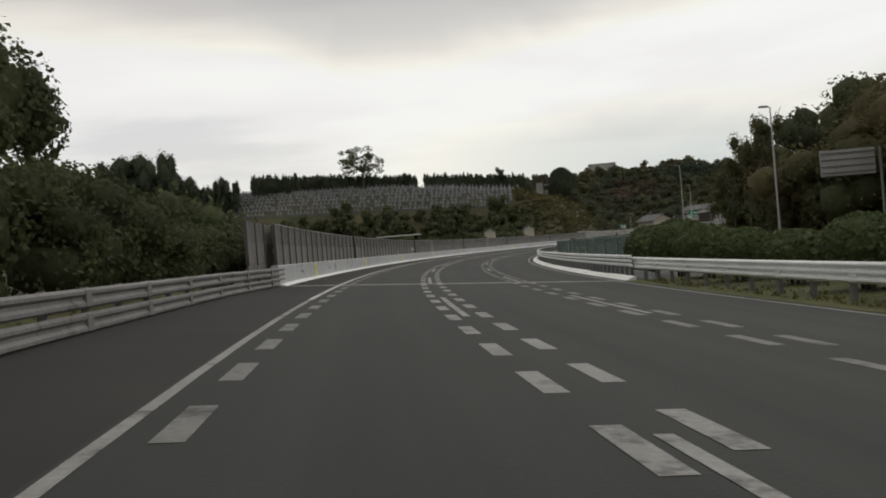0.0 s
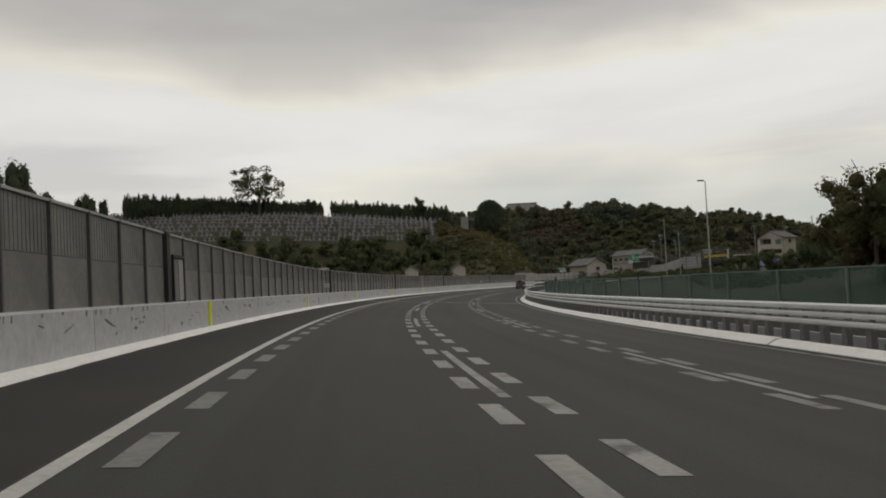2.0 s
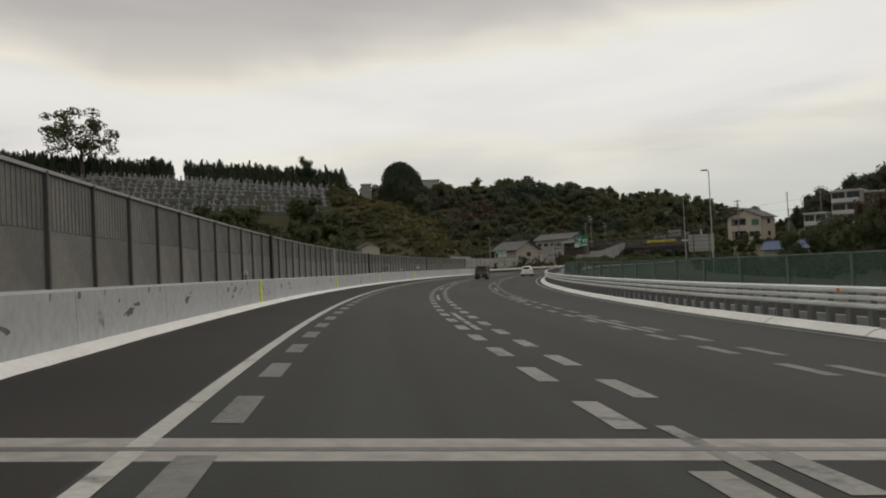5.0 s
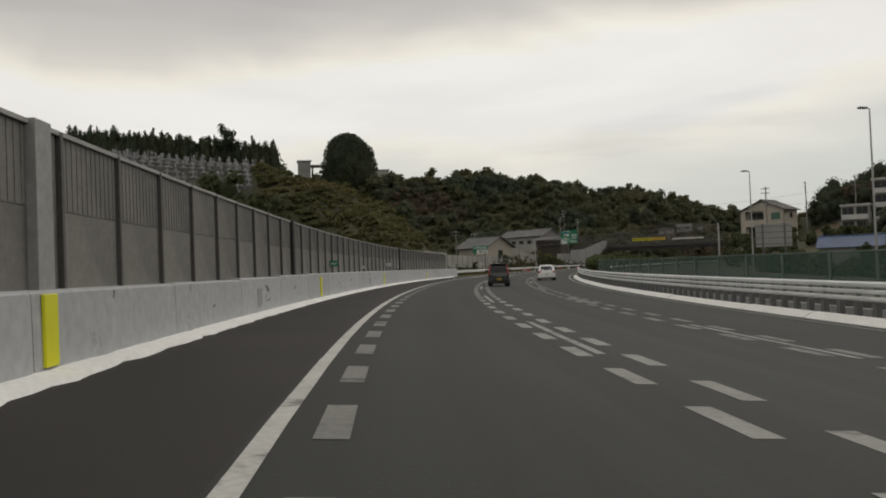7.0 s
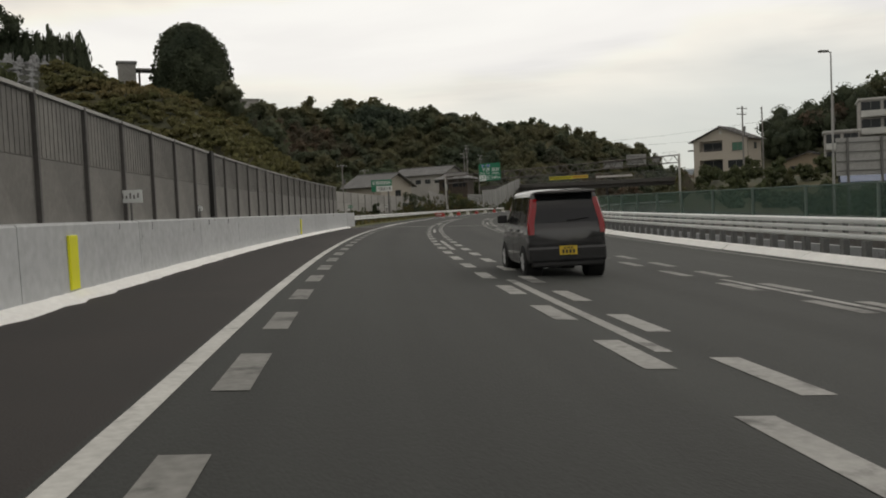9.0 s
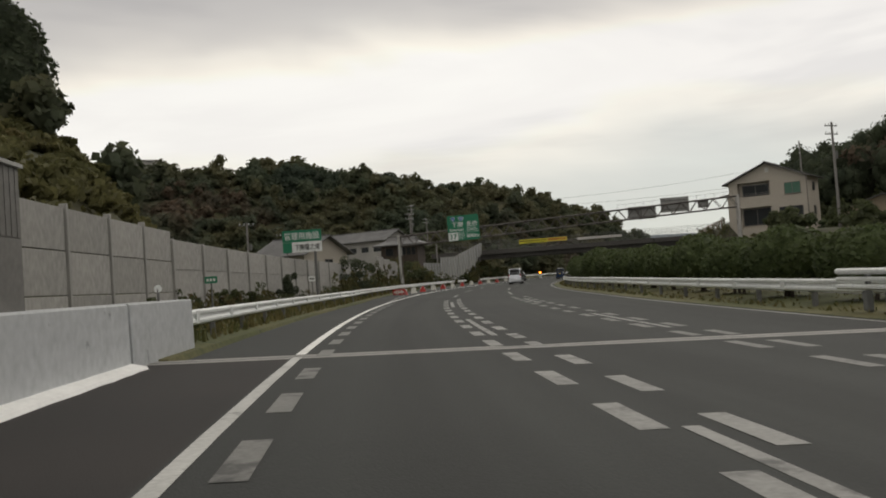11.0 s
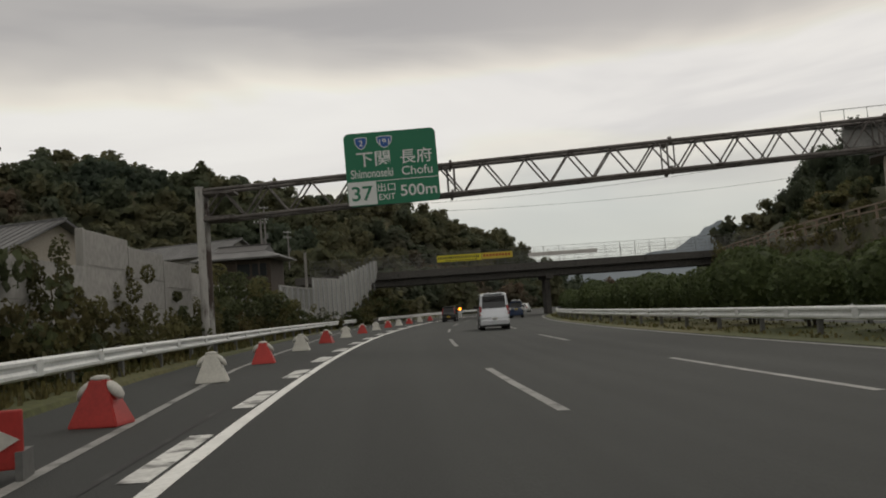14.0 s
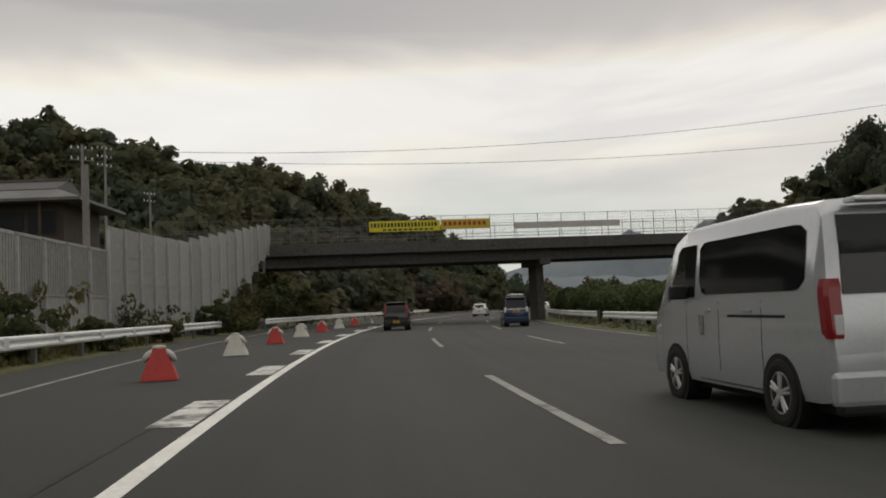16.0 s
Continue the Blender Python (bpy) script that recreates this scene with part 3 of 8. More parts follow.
def streak(bm, rnd, length):
    """A run of rust or dirt: wide at its head, ragged, tapering downwards, in the y-z plane."""
    n, w = 7, rnd.uniform(0.02, 0.09)
    left, right = [], []
    for k in range(n):
        f = k / (n - 1)
        z = -length * f
        half = w * (1 - 0.75 * f) * rnd.uniform(0.6, 1.15)
        mid = 0.02 * math.sin(3.1 * f + length * 9)
        left.append((mid - half, z)); right.append((mid + half, z))
    prism(bm, left + right[::-1], -0.003, 0.003)


def build_barrier():
    """Concrete barrier on the bridge: upright segments with open joints, white foot, yellow reflectors."""
    seg = 5.27
    n = int(round((BRIDGE_1 - BRIDGE_0) / seg))
    wall = thing("concrete_barrier", on_identity, "pale stained concrete barrier along the bridge shoulder", "barrier", kind="structure")
    cuts = [(BRIDGE_0 + (BRIDGE_1 - 1.1 - BRIDGE_0) * k / n, BRIDGE_0 + (BRIDGE_1 - 1.1 - BRIDGE_0) * (k + 1) / n) for k in range(n)] + [(BRIDGE_1 - 1.0, 288.4)]
    for s0, s1 in cuts:
        top = barrier_top(s0)
        prof = [(-2.515, -0.05), (-2.52, 0.30), (-2.53, top - 0.03), (-2.555, top), (-2.82, top), (-2.85, top - 0.03), (-2.88, -0.05)]
        bm = bmesh.new()
        sweep(bm, s0 + 0.012, s1 - 0.012, prof, step=1.4)
        part("barrier_segment", bm, CONCRETE, wall)
    bm = bmesh.new()
    rnd = random.Random(4)
    sweep(bm, BRIDGE_0 - 0.1, BRIDGE_1 - 1.1, [(-2.24, 0.0), (-2.27, 0.05), (-2.513, 0.10), (-2.513, 0.0)], step=0.45, base=lambda s: (0.045 * noise.noise(Vector((s * 0.9, 0, 0))) + ((0.11 if s < 260 else 0.05) * noise.noise(Vector((s * 1.7, 3, 0))) - 0.02 if s > 165 else 0), 0))
    part("white_foot", bm, WHITE_KERB, wall, "white painted foot of the barrier")
    for s in (59.9, 84.8, 109.7, 134.9, 159.9, 184.6, 208.2, 233.2, 262.6):
        bm = bmesh.new()
        box(bm, (0, 0, 0.48), (0.04, 0.34, 0.72), bevel=0.012)
        part("reflector", bm, YELLOW, wall, "bright yellow reflector strip", m=stand(s, -2.506))
    # tyre scuffs, smooth repair patches and runs of rust from the posts
    for k in range(120):
        s, z = 54 + 5.27 * rnd.randrange(34) + rnd.gauss(1.2, 0.7), rnd.uniform(0.30, 0.66)
        bm = bmesh.new()
        w, hgt = rnd.uniform(0.08, 0.8), rnd.uniform(0.02, 0.14)
        rub_mark(bm, rnd, w, hgt)
        part("scuff", bm, SCUFF, wall, "dark tyre scuff", m=stand(s, -2.524, z))
    for s, w, h in ((68.6, 0.9, 0.5), (114.6, 0.75, 0.42), (119.4, 0.5, 0.36), (196.8, 0.6, 0.45), (226.0, 0.7, 0.4)):
        bm = bmesh.new(); box(bm, (0, 0, 0.42), (0.006, w, h), bevel=0.002)
        part("repair_patch", bm, PATCH, wall, "smooth darker repair patch", m=stand(s, -2.521))
    for k in range(90):
        s = rnd.uniform(52, 78) if k < 42 else rnd.uniform(78, 280)
        bm = bmesh.new()
        streak(bm, rnd, rnd.uniform(0.12, 0.62))
        part("rust_run", bm, RUN if k % 3 else SCUFF, wall, "brown run of rust and dirt", m=stand(s, -2.531, barrier_top(s) - 0.04))


PATCH = mat("repair_mortar", (0.30, 0.31, 0.32), 0.85, 0.1, 1.0, 10, 0.05)
RUN = mat("rust_run", (0.16, 0.145, 0.13), 0.85, 0.3, 4, 30, 0.05)
on_identity = Matrix.Identity(4)
SCUFF = mat("tyre_scuff", (0.12, 0.12, 0.125), 0.85, 0.3, 4, 30, 0.1)
build_barrier()


def build_noise_wall():
    """Brown-grey panels between slim steel posts behind the barrier, with black posts over the joints of the deck."""
    wall = thing("noise_wall", on_identity, "brown-grey panelled noise wall standing behind the concrete barrier", "noise wall", kind="structure")
    bm = bmesh.new()
    box(bm, (0, 0, 0), (0.07, 1.93, 0.846), bevel=0.004)
    low = mesh_of(bm, "panel"); low.materials.append(PANEL)
    bm = bmesh.new()
    box(bm, (0, 0, 0), (0.07, 1.93, 0.846), bevel=0.004)
    for y in np.arange(-0.88, 0.89, 0.16):
        box(bm, (0.037, y, 0), (0.012, 0.075, 0.82))
    high = mesh_of(bm, "panel"); high.materials.append(PANEL)
    bm = bmesh.new()
    box(bm, (0.01, 0, 0), (0.12, 0.075, 1.80), bevel=0.008)
    mp = mesh_of(bm, "post"); mp.materials.append(POST)
    bm = bmesh.new()
    box(bm, (0.02, 0, 0), (0.18, 0.34, 1.80), bevel=0.012)
    md = mesh_of(bm, "joint_post"); md.materials.append(DARK_POST)
    # the first bays stand back from the barrier and reach the ground
    for k in range(3):
        q = BRIDGE_0 - 3.3 + 1.98 * k
        lift = wall_top(50) - 1.74
        for row in range(-1, 2):
            part("panel", high if row == 1 else low, None, wall, m=stand(q + 0.99, -3.2, lift + 0.44 + 0.85 * row))
        part("post", mp, None, wall, m=stand(q, -3.18, lift + 0.86))
    joints = [BRIDGE_0 + 0.9, 80.5, 121.8, 163.8, 203.3, 244.5, WALL_END]
    for a, b in zip(joints, joints[1:]):
        n = max(1, int(round((b - a) / 1.975)))
        gap = (b - a) / n
        for i in range(n):
            q = a + gap * (i + 0.5)
            z0, tall = barrier_top(q) - 0.02, (wall_top(q) - barrier_top(q)) / 2
            for row, me in ((0, low), (1, high)):
                part("panel", me, None, wall, m=stand(q, -2.78, z0 + tall * (row + 0.5)) @ Matrix.Diagonal((1, gap / 1.975, tall / 0.85, 1)))
            if i or a < 60:
                part("post", mp, None, wall, m=stand(a + gap * i, -2.76, z0 + tall) @ Matrix.Diagonal((1, 1, 2 * tall / 1.79, 1)))
    for j in joints[1:-1]:
        part("joint_post", md, None, wall, "black steel post over a bridge joint", m=stand(j, -2.75, (wall_top(j) + barrier_top(j)) / 2) @ Matrix.Diagonal((1, 1, (wall_top(j) - barrier_top(j)) / 1.78, 1)))
    for q in (135.75, 184.9):
        bm = bmesh.new(); box(bm, (0.03, 0, 0), (0.16, 0.42, 1.78), bevel=0.01)
        part("joint_cover", bm, SIGN_BACK, wall, "pale cover plate over an expansion joint", m=stand(q, -2.75, wall_top(q) - 0.88))
    # a service hatch beside a joint
    bm = bmesh.new()
    for y in (-0.62, 0.62):
        box(bm, (0, y, 0), (0.06, 0.08, 1.16))
    box(bm, (0, 0, 0.58), (0.06, 1.32, 0.08))
    hatch_frame = part("hatch_frame", bm, DARK_POST, wall, m=stand(81.75, -2.70, 1.48))
    for y, mt in ((-0.3, PANEL), (0.3, SIGN_BACK)):
        bm = bmesh.new(); box(bm, (-0.012, y, -0.03), (0.03, 0.52, 1.08), bevel=0.006)
        part("hatch_door", bm, mt, hatch_frame)
    bm = bmesh.new()
    sweep(bm, BRIDGE_0 + 1, WALL_END, [(-2.83, -0.05), (-2.70, -0.05), (-2.70, 0), (-2.83, 0)], step=1.975, base=lambda s: (0, wall_top(s)))
    part("capping", bm, CAP, wall, "metal capping, its lit top painted pale")


WALL_END = 280.5
# paler than the panels: light falling on the top edge painted in
CAP = mat("lit_wall_capping", (0.30, 0.295, 0.28), 0.5, 0.15, 0.8, 14, 0.05, metal=0.2)
build_noise_wall()


def small_plate(s, d, z, w, h, label, face):
    """A small plate on a stem; its few strokes are too small to read."""
    t = thing("marker_plate", stand(s, d, z), label, "marker plate", "marker plates")
    bm = bmesh.new(); box(bm, (0, 0, 0), (w, 0.02, h), bevel=0.006)
    part("plate", bm, face, t)
    ink = SIGN_WHITE if face is SIGN_GREEN else STEEL_DARK
    for i, k in enumerate((0.9, 0.55, 1.0, 0.7, 0.85)):
        bm = bmesh.new(); box(bm, ((i - 2) * w * 0.16, -0.012, h * 0.05 * (-1) ** i), (w * 0.07, 0.004, h * 0.42 * k))
        part("figure", bm, ink, t)
    bm = bmesh.new(); rod(bm, (0, 0.02, -h / 2), (0, 0.02, -z + 0.86), 0.02)
    part("stem", bm, STEEL_DARK, t)


def delineator(s, d, z0, h=0.35):
    t = thing("delineator", stand(s, d, z0), "small white round road reflector on a thin stem", "reflector", "roadside reflectors")
    bm = bmesh.new(); rod(bm, (0, 0, 0), (0, 0, h), 0.025)
    part("stem", bm, STEEL_DARK, t)
    bm = bmesh.new(); rod(bm, (0, -0.02, h), (0, 0.02, h), 0.07, 14)
    part("disc", bm, SIGN_WHITE, t, "white reflector disc")


small_plate(119.1, -2.62, 1.37, 0.46, 0.24, "small white distance plate with dark strokes on the barrier", SIGN_WHITE)
small_plate(212.5, -2.62, 1.36, 0.46, 0.24, "small green distance plate with white strokes on the barrier", SIGN_GREEN)
small_plate(236.6, -2.62, 1.42, 0.40, 0.22, "small white distance plate with dark strokes on the barrier", SIGN_WHITE)
for q in (108.3, 158.0, 224.5, 242.6, 286.3):
    delineator(q, -2.66, barrier_top(q) - 0.02, 0.25)

W_BEAM = [(0.0, 0.0), (0.055, 0.045), (0.055, 0.10), (0.0, 0.15), (0.0, 0.20), (0.055, 0.25), (0.055, 0.305), (0.0, 0.35), (-0.012, 0.35), (0.043, 0.30), (0.043, 0.255), (-0.012, 0.20), (-0.012, 0.15), (0.043, 0.095), (0.043, 0.05), (-0.012, 0.0)]


def guard_rail(s0, s1, d, heights, gap, label, side=1, base=None, thick=1.0, post=(0.12, 0.14), top=0.86, foot=-0.2, steel=None, shape=None):
    """W-shaped beams on posts. side: 1 faces the road from its left, -1 from its right."""
    t = thing("guard_rail", on_identity, label, "guard rail", "guard rails")
    for h in heights:
        bm = bmesh.new()
        sweep(bm, s0, s1, [(d + side * a * thick, h + b * thick) for a, b in shape or W_BEAM], base=base, step=2.0)
        part("beam", bm, steel or STEEL, t)
    bm = bmesh.new()
    box(bm, (0, 0, (top + foot) / 2), (post[0], post[1], top - foot), bevel=0.01)
    box(bm, (side * 0.06, 0, top - 0.2), (0.1, 0.09, 0.2))
    me = mesh_of(bm, "post"); me.materials.append(STEEL_DARK)
    s = s0 + 0.3
    while s < s1:
        part("post", me, None, t, m=stand(s, d - side * 0.12 + (base(s)[0] if base else 0)))
        s += gap
    # splice plates
    bm = bmesh.new()
    box(bm, (side * 0.03, 0, 0.175 * thick), (0.07, 0.3, 0.30 * thick), bevel=0.01)
    ms = mesh_of(bm, "splice"); ms.materials.append(steel or STEEL)
    for i in range(int((s1 - s0) / 4)):
        q = s0 + 2 + 4 * i
        for h in heights:
            part("splice", ms, None, t, m=stand(q, d + (base(q)[0] if base else 0), h))
    return t


DARK_RAIL_STEEL = mat("dark_grey_rail", (0.20, 0.20, 0.195), 0.6, 0.2, 0.7, 10, 0.06, metal=0.2, dirt=(0.07, 0.068, 0.062), dirt_at=0.58)
THREE_RIDGES = [(0.0, 0.0), (0.085, 0.055), (0.085, 0.095), (0.01, 0.15), (0.01, 0.19), (0.085, 0.235), (0.085, 0.275), (0.01, 0.32), (0.01, 0.36), (0.085, 0.415), (0.085, 0.455), (0.0, 0.51), (-0.02, 0.51), (-0.02, 0.0)]
guard_rail(-60, BRIDGE_0 + 1.5, -2.95, (0.0, 0.42), 2.0, "dull grey double guard rail before the bridge", 1, base=lambda s: (0.40 * float(smooth01((s - 38) / 9)), 0), top=0.78, steel=DARK_RAIL_STEEL)
guard_rail(288.1, 430, -2.85, (0.45,), 4.0, "grey guard rail along the grass beside the exit", 1, base=lambda s: (-0.92 * flare(s) if s > 330 else 0, 0), top=0.82)
guard_rail(436, 520, -2.4, (0.45,), 4.0, "grey guard rail past the footbridge abutment", 1, base=lambda s: (-0.75 * flare(s), 0), top=0.82)
guard_rail(-60, BRIDGE_0 + 2.0, 13.1, (0.50,), 2.0, "tall galvanised guard rail with three ridges along the grassy median", -1, top=1.0, shape=THREE_RIDGES)
guard_rail(-60, BRIDGE_0 - 2, 16.4, (0.55,), 4.0, "galvanised guard rail of the other carriageway", 1, top=0.9)
guard_rail(BRIDGE_1 - 4, 428, 13.2, (0.48,), 4.0, "galvanised guard rail along the median hedge", -1, top=0.84)
guard_rail(431, 620, 13.4, (0.48,), 4.0, "galvanised guard rail beyond the bridge", -1, top=0.84)
guard_rail(BRIDGE_1 - 4, 620, 16.9, (0.48,), 4.0, "galvanised guard rail of the other carriageway", 1, top=0.84)


def build_bridge_rail():
    """Right side of the bridge: three steel rails on close posts over a white kerb."""
    t = thing("bridge_rail", on_identity, "galvanised three-beam bridge rail on close posts over a white kerb", "bridge rail", kind="structure")
    for z0, hh in ((0.95, 0.15), (0.78, 0.11), (0.58, 0.13)):
        bm = bmesh.new()
        sweep(bm, BRIDGE_0 + 1.5, BRIDGE_1 + 6, [(12.86, z0), (12.80, z0 + hh * 0.3), (12.80, z0 + hh * 0.7), (12.86, z0 + hh), (12.93, z0 + hh), (12.93, z0)], step=3.0)
        part("beam", bm, STEEL, t)
    bm = bmesh.new()
    box(bm, (0, 0, 0.54), (0.10, 0.12, 1.02), bevel=0.012)
    box(bm, (-0.03, 0, 0.32), (0.16, 0.22, 0.48), bevel=0.03)
    me = mesh_of(bm, "post"); me.materials.append(RAIL_POST)
    s = BRIDGE_0 + 2
    while s < BRIDGE_1 + 5:
        part("post", me, None, t, m=stand(s, 13.0))
        s += 1.0
    n = 45
    rnd = random.Random(12)
    for k in range(n):
        a = BRIDGE_0 + (BRIDGE_1 - BRIDGE_0) * k / n
        bm = bmesh.new()
        lean, lift = rnd.uniform(-0.02, 0.02), rnd.uniform(-0.015, 0.02)
        sweep(bm, a + rnd.uniform(0.01, 0.09), a + (BRIDGE_1 - BRIDGE_0) / n - 0.015, [(KERB - 0.16 + lean, -0.1), (KERB - 0.16 + lean, 0.02), (KERB + 0.06 + lean, 0.15 + lift), (KERB + 0.24, 0.19 + lift), (KERB + 0.26, -0.1)], step=2.7)
        part("kerb_stone", bm, WHITE_KERB, t, "white painted kerb stone" if k == 0 else "")
    bm = bmesh.new()
    sweep(bm, BRIDGE_0, BRIDGE_1, [(KERB + 0.27, -0.1), (KERB + 0.27, 0.05), (KERB + 0.75, 0.07), (KERB + 0.75, -0.1)], step=3.0)
    part("ledge", bm, DARK_CONCRETE, t, "dark concrete ledge under the rail")
    bm = bmesh.new()
    sweep(bm, BRIDGE_0, BRIDGE_1, [(13.30, 0.0), (13.30, 0.36), (13.52, 0.36), (13.52, 0.0)], step=3.0)
    part("edge_beam", bm, CONCRETE, t, "grey concrete edge beam behind the posts")
    for k in range(6):
        bm = bmesh.new(); box(bm, (-0.02, 0, 1.0), (0.05, 0.09, 0.09), bevel=0.01)
        part("reflector", bm, ORANGE, t, "small orange reflector", m=stand(70 + 40 * k, 12.80))


RAIL_POST = mat("grey_rail_post", (0.17, 0.175, 0.172), 0.6, 0.15, 0.8, 14, 0.05, metal=0.3)
ORANGE = plain("orange_reflector", (0.75, 0.20, 0.02), 0.4)
build_bridge_rail()


def build_green_fence():
    """Green mesh panels between steel posts on the opposite side of the median."""
    t = thing("mesh_fence", on_identity, "dark green mesh fence panels between grey posts on the median", "fence", kind="structure")
    bm = bmesh.new()
    box(bm, (0, 0, 0), (0.03, 4.2, 1.12), bevel=0.01)
    me = mesh_of(bm, "panel"); me.materials.append(GREEN_MESH)
    bm = bmesh.new()
    box(bm, (0, 0, 0), (0.08, 0.09, 1.62), bevel=0.012)
    mp = mesh_of(bm, "post"); mp.materials.append(FENCE_POST)
    bm = bmesh.new()
    for z in (-0.57, 0.57):
        box(bm, (0.02, 0, z), (0.05, 4.2, 0.05))
    mr = mesh_of(bm, "panel_rail"); mr.materials.append(FENCE_POST)
    s = 55.0
    while s < BRIDGE_1 - 4:
        pa = part("panel", me, None, t, m=stand(s + 2.15, 15.3, 1.40))
        part("panel_rail", mr, None, pa)
        part("post", mp, None, t, m=stand(s, 15.25, 1.18))
        s += 4.3
    bm = bmesh.new()
    sweep(bm, 55, BRIDGE_1 - 5, [(15.1, -0.1), (15.1, 0.55), (15.5, 0.55), (15.5, -0.1)])
    part("plinth", bm, DARK_CONCRETE, t)


FENCE_POST = mat("pale_green_post", (0.12, 0.16, 0.14), 0.6, 0.12, 0.8, 12, 0.05)
build_green_fence()


SCREEN_GREY = mat("pale_screen_panel", (0.30, 0.30, 0.285), 0.75, 0.18, 0.5, 8, 0.1, hue=(0.23, 0.225, 0.21), random_amt=0.12)


def build_concrete_wall():
    """Light concrete noise wall past the bridge, with ribbed posts, and its kin further on."""
    t = thing("concrete_noise_wall", on_identity, "light grey concrete panel wall with weathered ribs past the bridge", "noise wall", kind="structure")
    bm = bmesh.new()
    box(bm, (0, 0, 0), (0.12, 3.86, 0.98), bevel=0.02)
    me = mesh_of(bm, "panel"); me.materials.append(GREY_CONCRETE)
    bm = bmesh.new()
    box(bm, (0, 0, 0), (0.22, 0.17, 1.0), bevel=0.02)
    mp = mesh_of(bm, "post"); mp.materials.append(GREY_CONCRETE)
    bm = bmesh.new()
    box(bm, (0.065, 0, 0), (0.014, 3.8, 0.03))
    ml = mesh_of(bm, "ledge"); ml.materials.append(GREY_CONCRETE)
    # taller, shorter bays beside the barrier's end
    for k in range(6):
        q = 281.0 + 2.93 * k
        for r in range(4):
            part("panel", me, None, t, m=stand(q + 1.46, -5.6, 2.74 - r * 1.0) @ Matrix.Diagonal((1, 0.735, 1, 1)))
        part("post", mp, None, t, m=stand(q, -5.58, 1.48) @ Matrix.Diagonal((0.8, 0.7, 3.7, 1)))
    s = 298.6
    while s < 398:
        d = -5.6 - (0.45 * flare(s) if s > 335 else 0) - 2.4 * float(smooth01((s - 372) / 8))
        tall = (3.0 if s < 360.5 else max(3.55, 4.15 - 0.05 * (s - 361)))
        rows = 4 if tall > 3.3 else 3
        for r in range(rows):
            z = tall - 0.5 - r * 1.0
            part("panel", me, None, t, m=stand(s + 2.0, d, z))
            if r:
                part("ledge", ml, None, t, m=stand(s + 2.0, d, z + 0.49))
        part("post", mp, None, t, m=stand(s, d + 0.02, tall / 2 - 0.25) @ Matrix.Diagonal((1, 1, tall + 0.5, 1)))
        s += 4.0
    # leaning stretch that climbs to the overbridge
    t2 = thing("stepped_noise_wall", on_identity, "grey ribbed panel wall climbing towards the overbridge", "noise wall", kind="structure")
    bm = bmesh.new()
    box(bm, (0, 0, 0), (0.1, 1.98, 3.2), bevel=0.015)
    for z in (-1.2, -0.8, -0.4, 0, 0.4, 0.8, 1.2):
        box(bm, (0.055, 0, z), (0.014, 1.9, 0.03))
    me2 = mesh_of(bm, "panel"); me2.materials.append(SCREEN_GREY)
    bm = bmesh.new()
    box(bm, (0.04, 0, -0.25), (0.12, 0.06, 4.3), bevel=0.012)
    mp2 = mesh_of(bm, "post"); mp2.materials.append(CONCRETE)
    bm = bmesh.new(); box(bm, (0, 0, 0), (0.18, 0.16, 1.6), bevel=0.012)
    ms = mesh_of(bm, "strut"); ms.materials.append(STEEL_DARK)
    bm = bmesh.new()
    box(bm, (0, 0, 0), (0.1, 1.98, 3.2), bevel=0.015)
    for i in range(9):
        box(bm, (0.06, -0.8 + 0.2 * i, 0.75), (0.03, 0.05, 1.5))
    for z in (-0.05, 1.53):
        box(bm, (0.06, 0, z), (0.04, 1.95, 0.06))
    me3 = mesh_of(bm, "panel"); me3.materials.append(SCREEN_GREY)
    for k in range(22):
        s = 404 + 2.05 * k
        z = float(np.interp(s + 1, (404, 417, 417.1, 428.8, 429.5, 436.7, 447.7), (3.9, 3.9, 4.88, 5.15, 5.42, 6.39, 7.96)))
        foot = float(np.interp(s + 1, (404, 428.5, 436.2, 442.2, 447.1), (0.2, 0.3, 1.96, 3.37, 5.6)))
        part("panel", me2 if s > 416 else me3, None, t2, m=stand(s + 1.0, -9.0, (z + foot) / 2) @ Matrix.Diagonal((1, 1, (z - foot) / 3.2, 1)))
        part("post", mp2, None, t2, m=stand(s, -8.95, (z + foot) / 2) @ Matrix.Diagonal((1, 1, (z - foot + 0.15) / 4.3, 1)))
        if s > 428:
            part("strut", ms, None, t2, m=stand(s, -9.05, foot - 0.6))
    # spur that holds the bank under the climbing wall
    bm = bmesh.new()
    sweep(bm, 404, 450, [(-9.3, -0.5), (-8.9, -0.5), (-8.9, 0.6), (-9.3, 0.6)])
    part("footing", bm, DARK_CONCRETE, t2)


build_concrete_wall()


# ---------------------------------------------------------------- gantry, signs, overbridge
def text_mesh(body, size, align="CENTER", bold=0.0, depth=0.004):
    cu = bpy.data.curves.new("lettering", "FONT")
    cu.body, cu.size, cu.align_x, cu.align_y = body, size, align, "CENTER"
    cu.extrude, cu.offset = depth, bold
    ob = bpy.data.objects.new("lettering", cu)
    scene.collection.objects.link(ob)
    dg = bpy.context.evaluated_depsgraph_get()
    me = bpy.data.meshes.new_from_object(ob.evaluated_get(dg))
    bpy.data.objects.remove(ob)
    bpy.data.curves.remove(cu)
    return me


